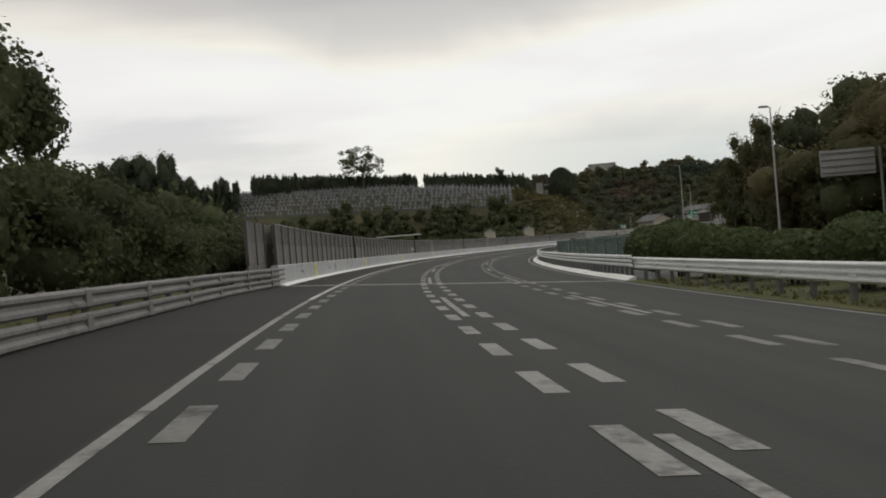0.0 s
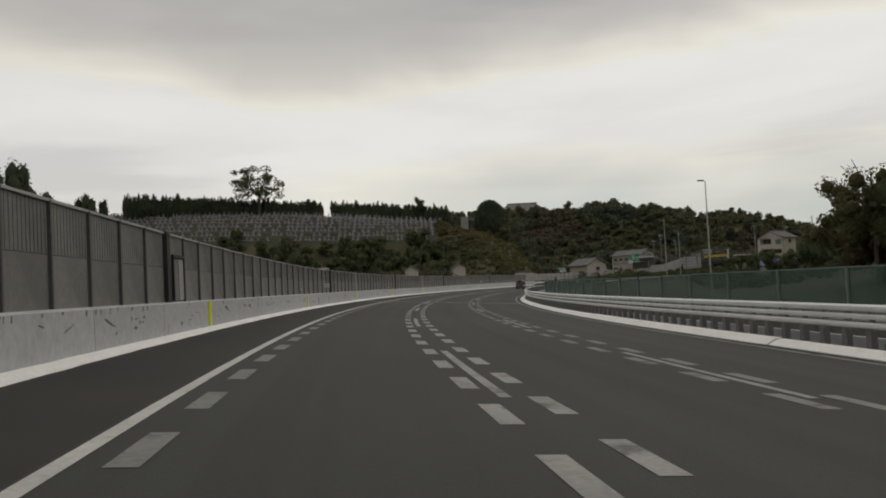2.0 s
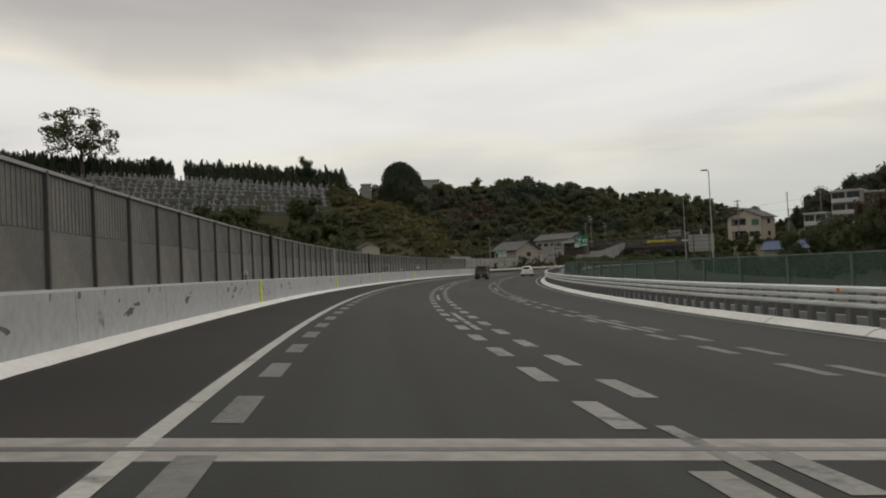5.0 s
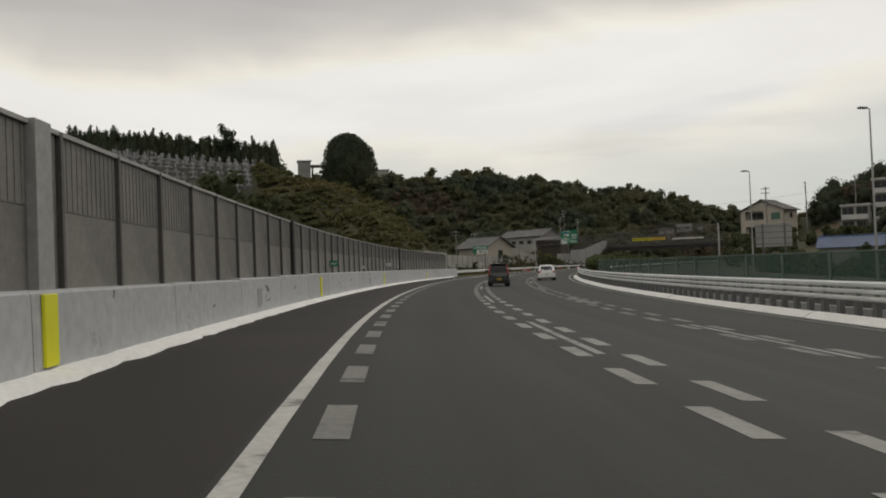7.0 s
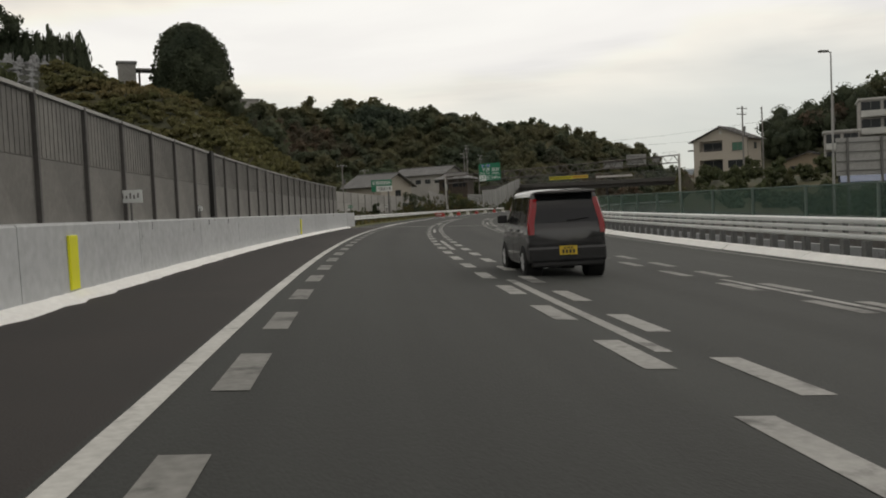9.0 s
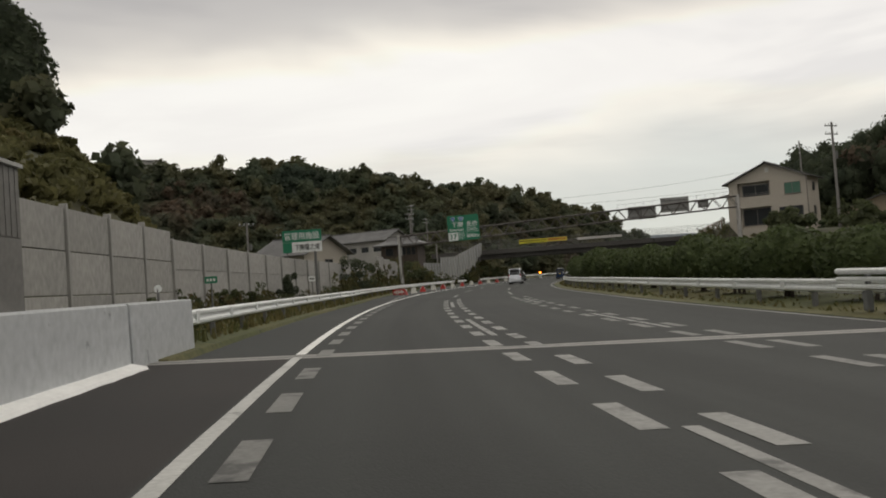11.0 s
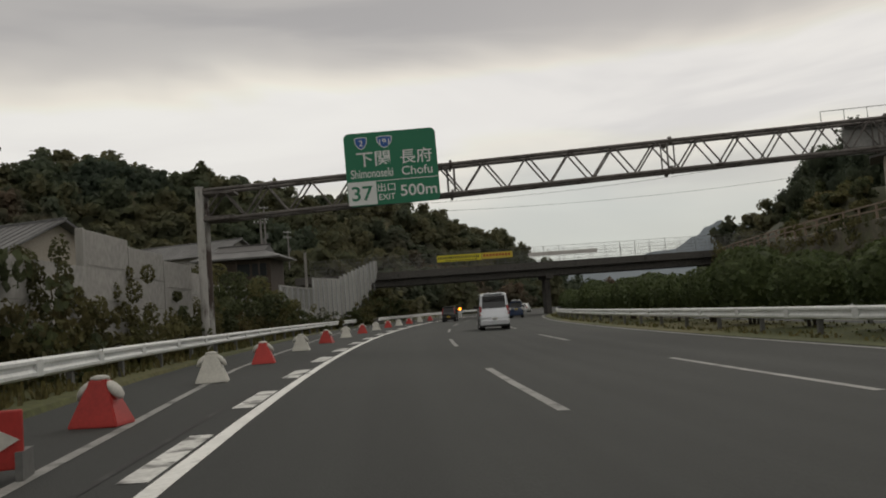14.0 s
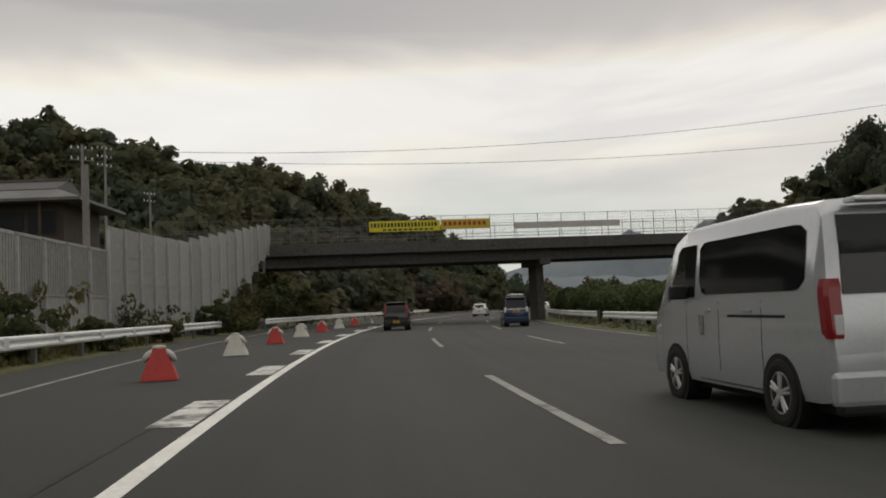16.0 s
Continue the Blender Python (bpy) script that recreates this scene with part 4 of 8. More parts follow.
def lettering(body, x, z, width, height, material, parent, y=-0.05, bold=0.0):
    """Words set to fill a width and height on an upright board that faces -y."""
    me = text_mesh(body, 1.0, bold=bold)
    co = np.array([v.co for v in me.vertices]) if len(me.vertices) else np.zeros((1, 3))
    lo, hi = co.min(0), co.max(0)
    sx, sz = width / max(hi[0] - lo[0], 1e-3), height / max(hi[1] - lo[1], 1e-3)
    m = Matrix.Translation((x, y, z)) @ Matrix.Rotation(radians(90), 4, "X") @ Matrix.Diagonal((sx, sz, 1, 1)) @ Matrix.Translation((-(lo[0] + hi[0]) / 2, -(lo[1] + hi[1]) / 2, 0))
    me.transform(m)
    part("lettering", me, material, parent, "lettering")


def board(w, h, r, depth=0.05):
    """A sign board with rounded corners, upright, centred, facing -y."""
    bm = bmesh.new()
    pts = []
    for cx, cz, a0 in ((w / 2 - r, h / 2 - r, 0), (-w / 2 + r, h / 2 - r, 90), (-w / 2 + r, -h / 2 + r, 180), (w / 2 - r, -h / 2 + r, 270)):
        for i in range(6):
            a = radians(a0 + 18 * i)
            pts.append((cx + r * math.cos(a), cz + r * math.sin(a)))
    a = [bm.verts.new((x, -depth / 2, z)) for x, z in pts]
    b = [bm.verts.new((x, depth / 2, z)) for x, z in pts]
    bm.faces.new(a), bm.faces.new(b[::-1])
    n = len(pts)
    for i in range(n):
        bm.faces.new((a[i], b[i], b[(i + 1) % n], a[(i + 1) % n]))
    bmesh.ops.recalc_face_normals(bm, faces=bm.faces)
    return bm


def build_gantry():
    m = stand(374.2, 0)
    z0 = m.translation.z
    t = thing("sign_gantry", m, "weathered steel truss gantry spanning both carriageways on rust-stained posts", "gantry")
    up = lambda x: 5.52 + 0.040 * (x + 6) - z0
    x0, x1 = -6.0, 33.5
    H, D = 1.22, 0.9
    for y in (-D / 2, D / 2):
        for k in (0, 1):
            bm = bmesh.new()
            rod(bm, (x0, y, up(x0) + k * H), (x1, y, up(x1) + k * H), 0.075, 10)
            part("chord", bm, TRUSS, t)
    n = 22
    for i in range(n):
        a, b = x0 + (x1 - x0) * i / n, x0 + (x1 - x0) * (i + 1) / n
        mid = (a + b) / 2
        for y in (-D / 2, D / 2):
            for p, q in (((a, up(a)), (mid, up(mid) + H)), ((mid, up(mid) + H), (b, up(b)))):
                bm = bmesh.new()
                rod(bm, (p[0], y, p[1]), (q[0], y, q[1]), 0.036, 6)
                part("diagonal", bm, TRUSS, t)
        for k in (0, 1):
            bm = bmesh.new(); rod(bm, (mid, -D / 2, up(mid) + k * H), (mid, D / 2, up(mid) + k * H), 0.032, 6)
            part("cross_tie", bm, TRUSS, t)
            bm = bmesh.new(); rod(bm, (a, -D / 2, up(a) + k * H), (mid, D / 2, up(mid) + k * H), 0.028, 6)
            part("cross_brace", bm, TRUSS, t)
    for x in (4.3, 13.4, 22.5):
        for y in (-D / 2, D / 2):
            bm = bmesh.new()
            for k in (0, 1):
                rod(bm, (x - 0.05, y, up(x) + k * H), (x + 0.05, y, up(x) + k * H), 0.17, 12)
            box(bm, (x - 0.14, y, up(x) + H / 2), (0.05, 0.05, H))
            box(bm, (x + 0.14, y, up(x) + H / 2), (0.05, 0.05, H))
            part("splice", bm, TRUSS, t, "bolted flange joint")
    for x in (x0, x1):
        for y in (-D / 2, D / 2):
            bm = bmesh.new()
            rod(bm, (x, y, -z0 - 0.4 - (0.0 if x < 0 else 0.4)), (x, y, up(x) + H + 0.12), 0.16, 16)
            rod(bm, (x, y, up(x) + H + 0.12), (x, y, up(x) + H + 0.16), 0.18, 16)
            part("post", bm, RUSTY, t, "white post streaked with rust")
        for k in range(5):
            z = 0.8 + k * 1.05
            bm = bmesh.new(); rod(bm, (x, -D / 2, z), (x, D / 2, z + 0.9), 0.035, 6)
            part("post_brace", bm, RUSTY, t)
    for k in (0.12, H - 0.1):
        bm = bmesh.new(); box(bm, (x0 + 0.7, 0, up(x0) + k), (1.4, D + 0.1, 0.1))
        part("bracket", bm, TRUSS, t)
    # backs of the boards for the other carriageway
    for a, b, dz, hh in ((21.2, 24.4, 0.0, 1.5), (25.0, 28.2, 0.5, 1.7), (29.2, 30.4, 0.15, 0.9)):
        bd = thing("sign_board", m @ Matrix.Translation(((a + b) / 2, D / 2 + 0.25, up(a) + 0.7 + dz)), "back of a sign board in weathered grey metal", "sign", "boards seen from behind")
        part("board", board(b - a, hh, 0.08), SIGN_BACK, bd)
        for k in (-0.3, 0.3):
            bm = bmesh.new(); box(bm, (0, -0.06, k * hh), (b - a - 0.2, 0.06, 0.08))
            part("stiffener", bm, STEEL_DARK, bd)
    # walkway rail over the right half
    bm = bmesh.new()
    for i in range(14):
        x = 20 + i
        rod(bm, (x, 0, up(x) + H), (x, 0, up(x) + H + 0.6), 0.015, 5)
    rod(bm, (20, 0, up(20) + H + 0.6), (33, 0, up(33) + H + 0.6), 0.015, 5)
    part("hand_rail", bm, STEEL_DARK, t)
    # the exit sign
    W, HT = 3.75, 3.0
    sg = thing("exit_sign", m @ Matrix.Translation((1.9, -D / 2 - 0.16, 7.16 - z0)) @ Matrix.Rotation(radians(-1.0), 4, "Y"), "green motorway exit sign with white lettering hung on the gantry", "sign")
    part("board", board(W, HT, 0.22), SIGN_GREEN, sg)
    ln = bmesh.new(); box(ln, (0, -0.03, -0.52), (W - 0.1, 0.006, 0.03))
    part("dividing_line", ln, SIGN_WHITE, sg)
    nb = bmesh.new(); box(nb, (-1.27, -0.03, -0.99), (1.16, 0.01, 0.94), bevel=0.003)
    part("exit_number_plate", nb, SIGN_WHITE, sg, "white panel with the exit number")
    lettering("37", -1.27, -0.99, 0.86, 0.60, SIGN_GREEN, sg, -0.042, 0.012)
    lettering("下関", -0.72, 0.40, 1.36, 0.60, SIGN_WHITE, sg, -0.03, 0.008)
    lettering("長府", 1.02, 0.40, 1.30, 0.60, SIGN_WHITE, sg, -0.03, 0.008)
    lettering("Shimonoseki", -0.82, -0.18, 1.72, 0.36, SIGN_WHITE, sg, -0.03, 0.006)
    lettering("Chofu", 1.02, -0.18, 1.25, 0.36, SIGN_WHITE, sg, -0.03, 0.006)
    lettering("出口", -0.28, -0.80, 0.72, 0.34, SIGN_WHITE, sg, -0.03, 0.006)
    lettering("EXIT", -0.28, -1.19, 0.66, 0.24, SIGN_WHITE, sg, -0.03, 0.006)
    lettering("500m", 1.02, -0.99, 1.48, 0.46, SIGN_WHITE, sg, -0.03, 0.010)
    for x, w, txt in ((-1.18, 0.50, "2"), (-0.22, 0.62, "191")):
        bm = bmesh.new()
        pts = [(-0.5, 0.42), (-0.25, 0.5), (0.25, 0.5), (0.5, 0.42), (0.46, 0.0), (0.25, -0.34), (0, -0.5), (-0.25, -0.34), (-0.46, 0.0)]
        for sc, y, mt, nm in ((1.0, -0.030, SIGN_WHITE, "shield_rim"), (0.88, -0.036, SIGN_BLUE, "shield")):
            bm = bmesh.new()
            f = bm.faces.new([bm.verts.new((x + px * w * sc * 1.05, y, 1.06 + pz * 0.52 * sc)) for px, pz in pts])
            ex = bmesh.ops.extrude_face_region(bm, geom=[f])
            bmesh.ops.translate(bm, vec=(0, 0.005, 0), verts=[v for v in ex["geom"] if isinstance(v, bmesh.types.BMVert)])
            bmesh.ops.recalc_face_normals(bm, faces=bm.faces)
            part(nm, bm, mt, sg, "blue route shield" if nm == "shield" else "")
        lettering(txt, x, 1.07, w * (0.3 if len(txt) == 1 else 0.66), 0.24, SIGN_WHITE, sg, -0.046, 0.01)
    for x in (-1.3, 0, 1.3):
        bm = bmesh.new(); box(bm, (x, 0.08, 0), (0.08, 0.1, HT - 0.2))
        part("hanger", bm, STEEL_DARK, sg)


build_gantry()


def build_facility_sign():
    """Green board over a white plate on one post beside the shoulder."""
    m = stand(324.0, -4.75)
    t = thing("facility_sign", m, "green sign with a white place plate on a grey post", "sign")
    bm = bmesh.new(); rod(bm, (0.25, 0.06, -0.4), (0.25, 0.06, 3.5), 0.09, 12)
    part("post", bm, STEEL_DARK, t)
    bm = bmesh.new(); rod(bm, (-1.5, 0.06, -0.4), (-1.5, 0.06, 3.5), 0.045, 10)
    part("post", bm, STEEL_DARK, t)
    W = 2.45
    part("board", board(W, 0.72, 0.06), SIGN_GREEN, t, m=Matrix.Translation((-0.52, 0, 4.44)))
    part("plate", board(W - 0.6, 0.64, 0.04), SIGN_WHITE, t, "white plate", m=Matrix.Translation((-0.22, 0, 3.74)))
    lettering("管理用施設", -0.52, 4.44, 2.2, 0.46, SIGN_WHITE, t, -0.035, 0.008)
    lettering("下関壇之浦", -0.22, 3.74, 1.55, 0.38, DARK_POST, t, -0.035, 0.006)
    part("board_end", board(0.56, 0.64, 0.04), SIGN_GREEN, t, m=Matrix.Translation((-1.46, 0, 3.74)))


build_facility_sign()


def post_sign(s, d, z, w, h, face, label, bars):
    """A small plate on a thin post; its writing is too small to read."""
    t = thing("post_sign", stand(s, d), label, "sign")
    bm = bmesh.new(); rod(bm, (0, 0.04, -0.3), (0, 0.04, z + h * 0.3), 0.03, 8)
    part("post", bm, STEEL_DARK, t)
    part("plate", board(w, h, 0.03, 0.02), face, t, m=Matrix.Translation((0, 0, z)))
    for i in range(bars):
        bm = bmesh.new(); box(bm, ((i - (bars - 1) / 2) * w * 0.8 / bars, -0.014, z), (w * 0.5 / bars, 0.006, h * 0.4))
        part("figure", bm, SIGN_WHITE if face is SIGN_GREEN else INK, t)


def build_overbridge():
    """A road bridge over the motorway: girder, slab edge, mesh screens, pier, banner."""
    a = Vector((105.5, 423.6, 0))
    ux = Vector((0.85, -0.53, 0)).normalized()
    m = Matrix.Translation(a) @ Matrix.Rotation(math.atan2(ux.y, ux.x), 4, "Z")
    t = thing("overbridge", m, "stained concrete overbridge with mesh screens and a central pier", "bridge", kind="structure")
    L = 64.0
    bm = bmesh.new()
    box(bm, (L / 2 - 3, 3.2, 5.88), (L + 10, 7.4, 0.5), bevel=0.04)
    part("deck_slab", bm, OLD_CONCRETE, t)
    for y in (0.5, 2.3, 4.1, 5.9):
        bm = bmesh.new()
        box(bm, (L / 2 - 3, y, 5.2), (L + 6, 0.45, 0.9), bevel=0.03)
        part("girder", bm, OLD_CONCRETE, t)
    for y in (-0.38, 6.8):
        bm = bmesh.new()
        box(bm, (L / 2 - 3, y, 6.33), (L + 10, 0.22, 0.42), bevel=0.03)
        part("kerb_beam", bm, OLD_CONCRETE, t)
        for i in range(36):
            x = -6 + 2.0 * i
            bm = bmesh.new(); rod(bm, (x, y, 6.5), (x, y, 8.55), 0.03, 6)
            part("screen_post", bm, STEEL_DARK, t)
        bm = bmesh.new()
        for z in (6.75, 7.6, 8.5):
            rod(bm, (-6, y, z), (L + 2, y, z), 0.02, 5)
        for i in range(int((L + 8) / 0.25)):
            x = -6 + 0.25 * i
            rod(bm, (x, y, 6.55), (x, y, 8.5), 0.006, 3)
        for z in np.arange(6.8, 8.5, 0.25):
            rod(bm, (-6, y, z), (L + 2, y, z), 0.006, 3)
        part("wire_screen", bm, STEEL_DARK, t, "see-through wire mesh screen")
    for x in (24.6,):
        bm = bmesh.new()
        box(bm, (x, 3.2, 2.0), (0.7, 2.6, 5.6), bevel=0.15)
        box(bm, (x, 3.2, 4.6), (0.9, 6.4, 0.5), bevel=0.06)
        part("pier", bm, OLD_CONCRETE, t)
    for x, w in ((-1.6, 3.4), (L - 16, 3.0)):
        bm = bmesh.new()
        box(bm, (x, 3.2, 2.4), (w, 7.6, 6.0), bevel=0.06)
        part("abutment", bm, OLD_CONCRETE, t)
    # banners tied to the screen
    b1 = thing("banner", m @ Matrix.Translation((15.4, -0.46, 7.75)), "yellow cloth banner with dark lettering tied to the bridge screen", "banner")
    bm = bmesh.new(); box(bm, (-2.35, 0, 0), (5.7, 0.02, 0.85), bevel=0.004)
    part("cloth", bm, plain("banner_yellow", (0.62, 0.55, 0.03), 0.7), b1)
    bm = bmesh.new(); box(bm, (2.55, 0, 0.05), (4.0, 0.02, 0.80), bevel=0.004)
    part("cloth_end", bm, plain("banner_ochre", (0.55, 0.42, 0.05), 0.7), b1, "ochre end of the banner")
    rnd = random.Random(8)
    for k in range(20):
        bm = bmesh.new(); x = -5.0 + 0.27 * k
        box(bm, (x, -0.014, 0.1), (rnd.uniform(0.14, 0.2), 0.006, 0.34))
        part("figure", bm, plain("banner_ink", (0.06, 0.06, 0.02), 0.7) if k == 0 else INK, b1)
    for k in range(9):
        bm = bmesh.new(); box(bm, (0.9 + 0.4 * k, -0.014, 0.1), (0.26, 0.006, 0.32))
        part("figure", bm, RED_INK, b1)
    for k in range(10):
        bm = bmesh.new(); box(bm, (-4.0 + 0.42 * k, -0.014, -0.28), (0.28, 0.006, 0.14))
        part("figure", bm, INK, b1)
    b2 = thing("banner", m @ Matrix.Translation((26.5, 0.2, 7.55)), "long grey-white banner hung on the bridge screen", "banner")
    bm = bmesh.new(); box(bm, (0, -0.68, 0), (9.0, 0.02, 0.5), bevel=0.004)
    part("cloth", bm, PALE_CLOTH, b2)
    p = thing("sign_plate", m @ Matrix.Translation((0.6, -0.52, 6.9)), "small white plate on the bridge edge", "sign")
    bm = bmesh.new(); box(bm, (0, 0, 0), (0.3, 0.02, 0.45), bevel=0.005)
    part("plate", bm, SIGN_WHITE, p)


PALE_CLOTH = mat("faded_banner_cloth", (0.52, 0.50, 0.48), 0.8, 0.1, 0.8, 8, 0.05)
INK = plain("banner_ink", (0.05, 0.05, 0.02), 0.7)
RED_INK = plain("banner_red", (0.35, 0.05, 0.02), 0.7)
build_overbridge()
post_sign(298.0, -4.2, 1.58, 0.40, 0.22, SIGN_GREEN, "small green distance plate on a thin post", 3)
post_sign(320.5, -4.2, 1.70, 0.36, 0.30, SIGN_WHITE, "small white plate on a thin post", 2)


# ---------------------------------------------------------------- plants
def quads_mesh(name, V, Q, material):
    me = bpy.data.meshes.new(name)
    V, Q = np.asarray(V, np.float32), np.asarray(Q, np.int32)
    me.vertices.add(len(V)); me.vertices.foreach_set("co", V.ravel())
    me.loops.add(Q.size); me.loops.foreach_set("vertex_index", Q.ravel())
    me.polygons.add(len(Q)); me.polygons.foreach_set("loop_start", np.arange(0, Q.size, 4, dtype=np.int32))
    me.update(calc_edges=True)
    me.materials.append(material)
    return me


def leaves_at(rng, P, nrm, size, ragged=0.5):
    """One bent leaf clump of four corners at each place, turned roughly to its normal."""
    n = len(P)
    nrm = nrm + rng.normal(0, ragged, (n, 3))
    nrm /= np.linalg.norm(nrm, axis=1)[:, None] + 1e-9
    a = np.cross(nrm, rng.normal(0, 1, (n, 3)))
    a /= np.linalg.norm(a, axis=1)[:, None] + 1e-9
    b = np.cross(nrm, a)
    s = (size * rng.uniform(0.55, 1.3, n))[:, None]
    w = rng.uniform(0.45, 0.9, n)[:, None]
    V = np.stack([P - a * s - b * s * w * 0.5, P + a * s * 0.3 - b * s * w, P + a * s + b * s * w * 0.3, P - a * s * 0.2 + b * s * w + nrm * s * 0.3], 1)
    return V.reshape(-1, 3), np.arange(4 * n).reshape(-1, 4)


def ball(c, r, n=4, m=7):
    """A coarse ball as quads, for the dense inside of a crown."""
    th, ph = np.linspace(0.12, math.pi - 0.12, n), np.linspace(0, 2 * math.pi, m, endpoint=False)
    T, F = np.meshgrid(th, ph, indexing="ij")
    V = np.stack([np.sin(T) * np.cos(F), np.sin(T) * np.sin(F), np.cos(T)], -1).reshape(-1, 3) * r + c
    Q = [[i * m + j, (i + 1) * m + j, (i + 1) * m + (j + 1) % m, i * m + (j + 1) % m] for i in range(n - 1) for j in range(m)]
    return V, np.array(Q)


def crown(seed, radius, height, lumps, leaves, size, core=0.72, flat=0.75, spread=0.62, ragged=0.5, lump=1.0, coarse=False, up=0.35):
    """A crown of overlapping lumps set with leaf clumps: vertices and quads, with its foot at the origin."""
    rng = np.random.default_rng(seed)
    Vs, Qs, k = [], [], 0
    for i in range(lumps):
        u = rng.normal(0, 1, 3)
        u /= np.linalg.norm(u)
        f = spread * rng.uniform(0.5, 1.0) if i else 0.0
        c = np.array([u[0] * radius * f, u[1] * radius * f, height * 0.5 + u[2] * height * 0.5 * f])
        r = radius * rng.uniform(0.38, 0.58) * (1.25 if i == 0 else 1) * lump
        n = leaves // lumps
        d = rng.normal(0, 1, (n, 3))
        d /= np.linalg.norm(d, axis=1)[:, None]
        P = c + d * np.array([r, r, r * flat * height / (2 * radius) * 1.1]) * rng.uniform(0.82, 1.12, n)[:, None]
        V, Q = leaves_at(rng, P, d + (0, 0, up), size, ragged)
        Vs.append(V); Qs.append(Q + k); k += len(V)
        if core:
            V, Q = ball(c, np.array([r, r, r * flat * height / (2 * radius) * 1.1]) * core, *((3, 6) if coarse else (4, 7)))
            Vs.append(V); Qs.append(Q + k); k += len(V)
    return np.concatenate(Vs), np.concatenate(Qs)


def scatter(name, templates, places, material, label, category, kind="stuff"):
    """Many plants as one object: rows of x, y, z, scale, height scale, turn."""
    rng = random.Random(len(places))
    Vs, Qs, k = [], [], 0
    for x, y, z, sc, hs, a in places:
        V, Q = templates[rng.randrange(len(templates))]
        c, s = math.cos(a), math.sin(a)
        W = V * (sc, sc, sc * hs)
        W = np.stack([W[:, 0] * c - W[:, 1] * s + x, W[:, 0] * s + W[:, 1] * c + y, W[:, 2] + z], 1)
        Vs.append(W); Qs.append(Q + k); k += len(V)
    me = quads_mesh(name, np.concatenate(Vs), np.concatenate(Qs), material)
    return tagged(part(name, me, None), label, category, kind=kind)


TREES = [crown(i, 3.4 + 0.12 * i, 7.4 - 0.15 * i, 9, 315, 0.58, core=0.86, flat=0.75, spread=0.92, ragged=0.8, lump=0.80, coarse=True, up=0.8) for i in range(8)]
BUSHES = [crown(20 + i, 1.15, 1.3, 5, 85, 0.24, ragged=0.9, coarse=True) for i in range(5)]


def woods(name, label, material, box_, gap, keep, seed, scale=(0.8, 1.3), sink=1.0, templates=None):
    """Trees over a patch of ground, jittered on a grid; keep(x, y, s, d, z) says where."""
    rng = np.random.default_rng(seed)
    gx, gy = np.meshgrid(np.arange(box_[0], box_[1], gap), np.arange(box_[2], box_[3], gap))
    x, y = gx.ravel() + rng.uniform(-0.45, 0.45, gx.size) * gap, gy.ravel() + rng.uniform(-0.45, 0.45, gx.size) * gap
    s, d = road_sd(x, y)
    z = ground_height(x, y)
    ok = keep(x, y, s, d, z)
    rows = [(a, b, c - sink, rng.uniform(*scale), rng.uniform(0.85, 1.2), rng.uniform(0, 6.28)) for a, b, c in zip(x[ok], y[ok], z[ok])]
    return scatter(name, templates or TREES, rows, material, label, "trees")


woods("hillside_forest", "dense mixed autumn forest over the ridge", LEAF_FOREST, (-15, 275, 455, 552), 6.0,
      lambda x, y, s, d, z: (z > 2.0) & (d < -16) & ~((x < 30) & (y < 520)), 3, (0.92, 1.3), 3.0)
woods("hillside_forest", "dark mixed trees at the foot of the ridge behind the overbridge", LEAF_FOREST, (95, 330, 425, 560), 6.0,
      lambda x, y, s, d, z: (d < -13) & (d > -75) & (s > 468) & (z <= 9.0), 5, (0.7, 1.3), 2.0)
woods("far_wood", "dark trees where the road bends out of sight", LEAF_FOREST, (175, 330, 380, 520), 7.8,
      lambda x, y, s, d, z: (s > 500) & (((d > 34) & (d < 70)) | ((d < -9) & (d > -20))), 6, (0.8, 1.2))
woods("roadside_wood", "tall olive and brown trees beside the other carriageway", LEAF_OLIVE, (20, 130, -10, 165), 5.5,
      lambda x, y, s, d, z: (d > 38) & (d < 54) & (s > 10) & (s < 138), 7, (1.1, 1.8), templates=[crown(40 + i, 3.6, 7.6, 14, 2000, 0.145, core=0.8, spread=0.85, ragged=0.8, lump=0.85) for i in range(4)])
woods("hill_wood", "dark trees on the slope above the houses", LEAF_FOREST, (100, 240, 215, 450), 7.6,
      lambda x, y, s, d, z: (((d > 62) & (s > 335)) | ((d > 84) & (s > 258))) & (d < 120) & (s < 520) & ~((np.abs(x - 134) < 17) & (np.abs(y - 329) < 15)), 8, (0.9, 1.25), templates=[crown(80 + i, 3.6, 7.4, 10, 420, 0.42, core=0.8, spread=0.92, ragged=0.8, lump=0.8, coarse=True, up=0.9) for i in range(5)])
woods("garden_trees", "bushy trees between the houses and the motorway", LEAF_BUSH, (60, 185, 215, 420), 4.6,
      lambda x, y, s, d, z: (d > 36) & (d < 84) & (s > 258) & (s < 470) & ~((np.abs(x - 134) < 13) & (np.abs(y - 333) < 9)) & (np.hypot(x - 134.6, y - 349) > 9) & ~((np.hypot(x - 119, y - 354) < 13) | (np.hypot(x - 94, y - 297) < 9)) & (np.sin(x * 1.7 + y * 2.3) > np.where(s < 345, -0.5, 0.1)), 9, (0.28, 0.5), 0.4)
SLOPE_TREES = [crown(60 + i, 3.4, 8.5, 12, 1300, 0.20, core=0.8, spread=0.8, ragged=0.8, lump=0.9) for i in range(4)]
woods("slope_wood", "dark evergreen trees on the bank by the overbridge", LEAF_DARK, (120, 230, 360, 450), 5.0,
      lambda x, y, s, d, z: (d > 52 + 0.05 * (s - 430)) & (d < 72) & (s > 428) & (s < 466), 10, (0.95, 1.3), templates=SLOPE_TREES)
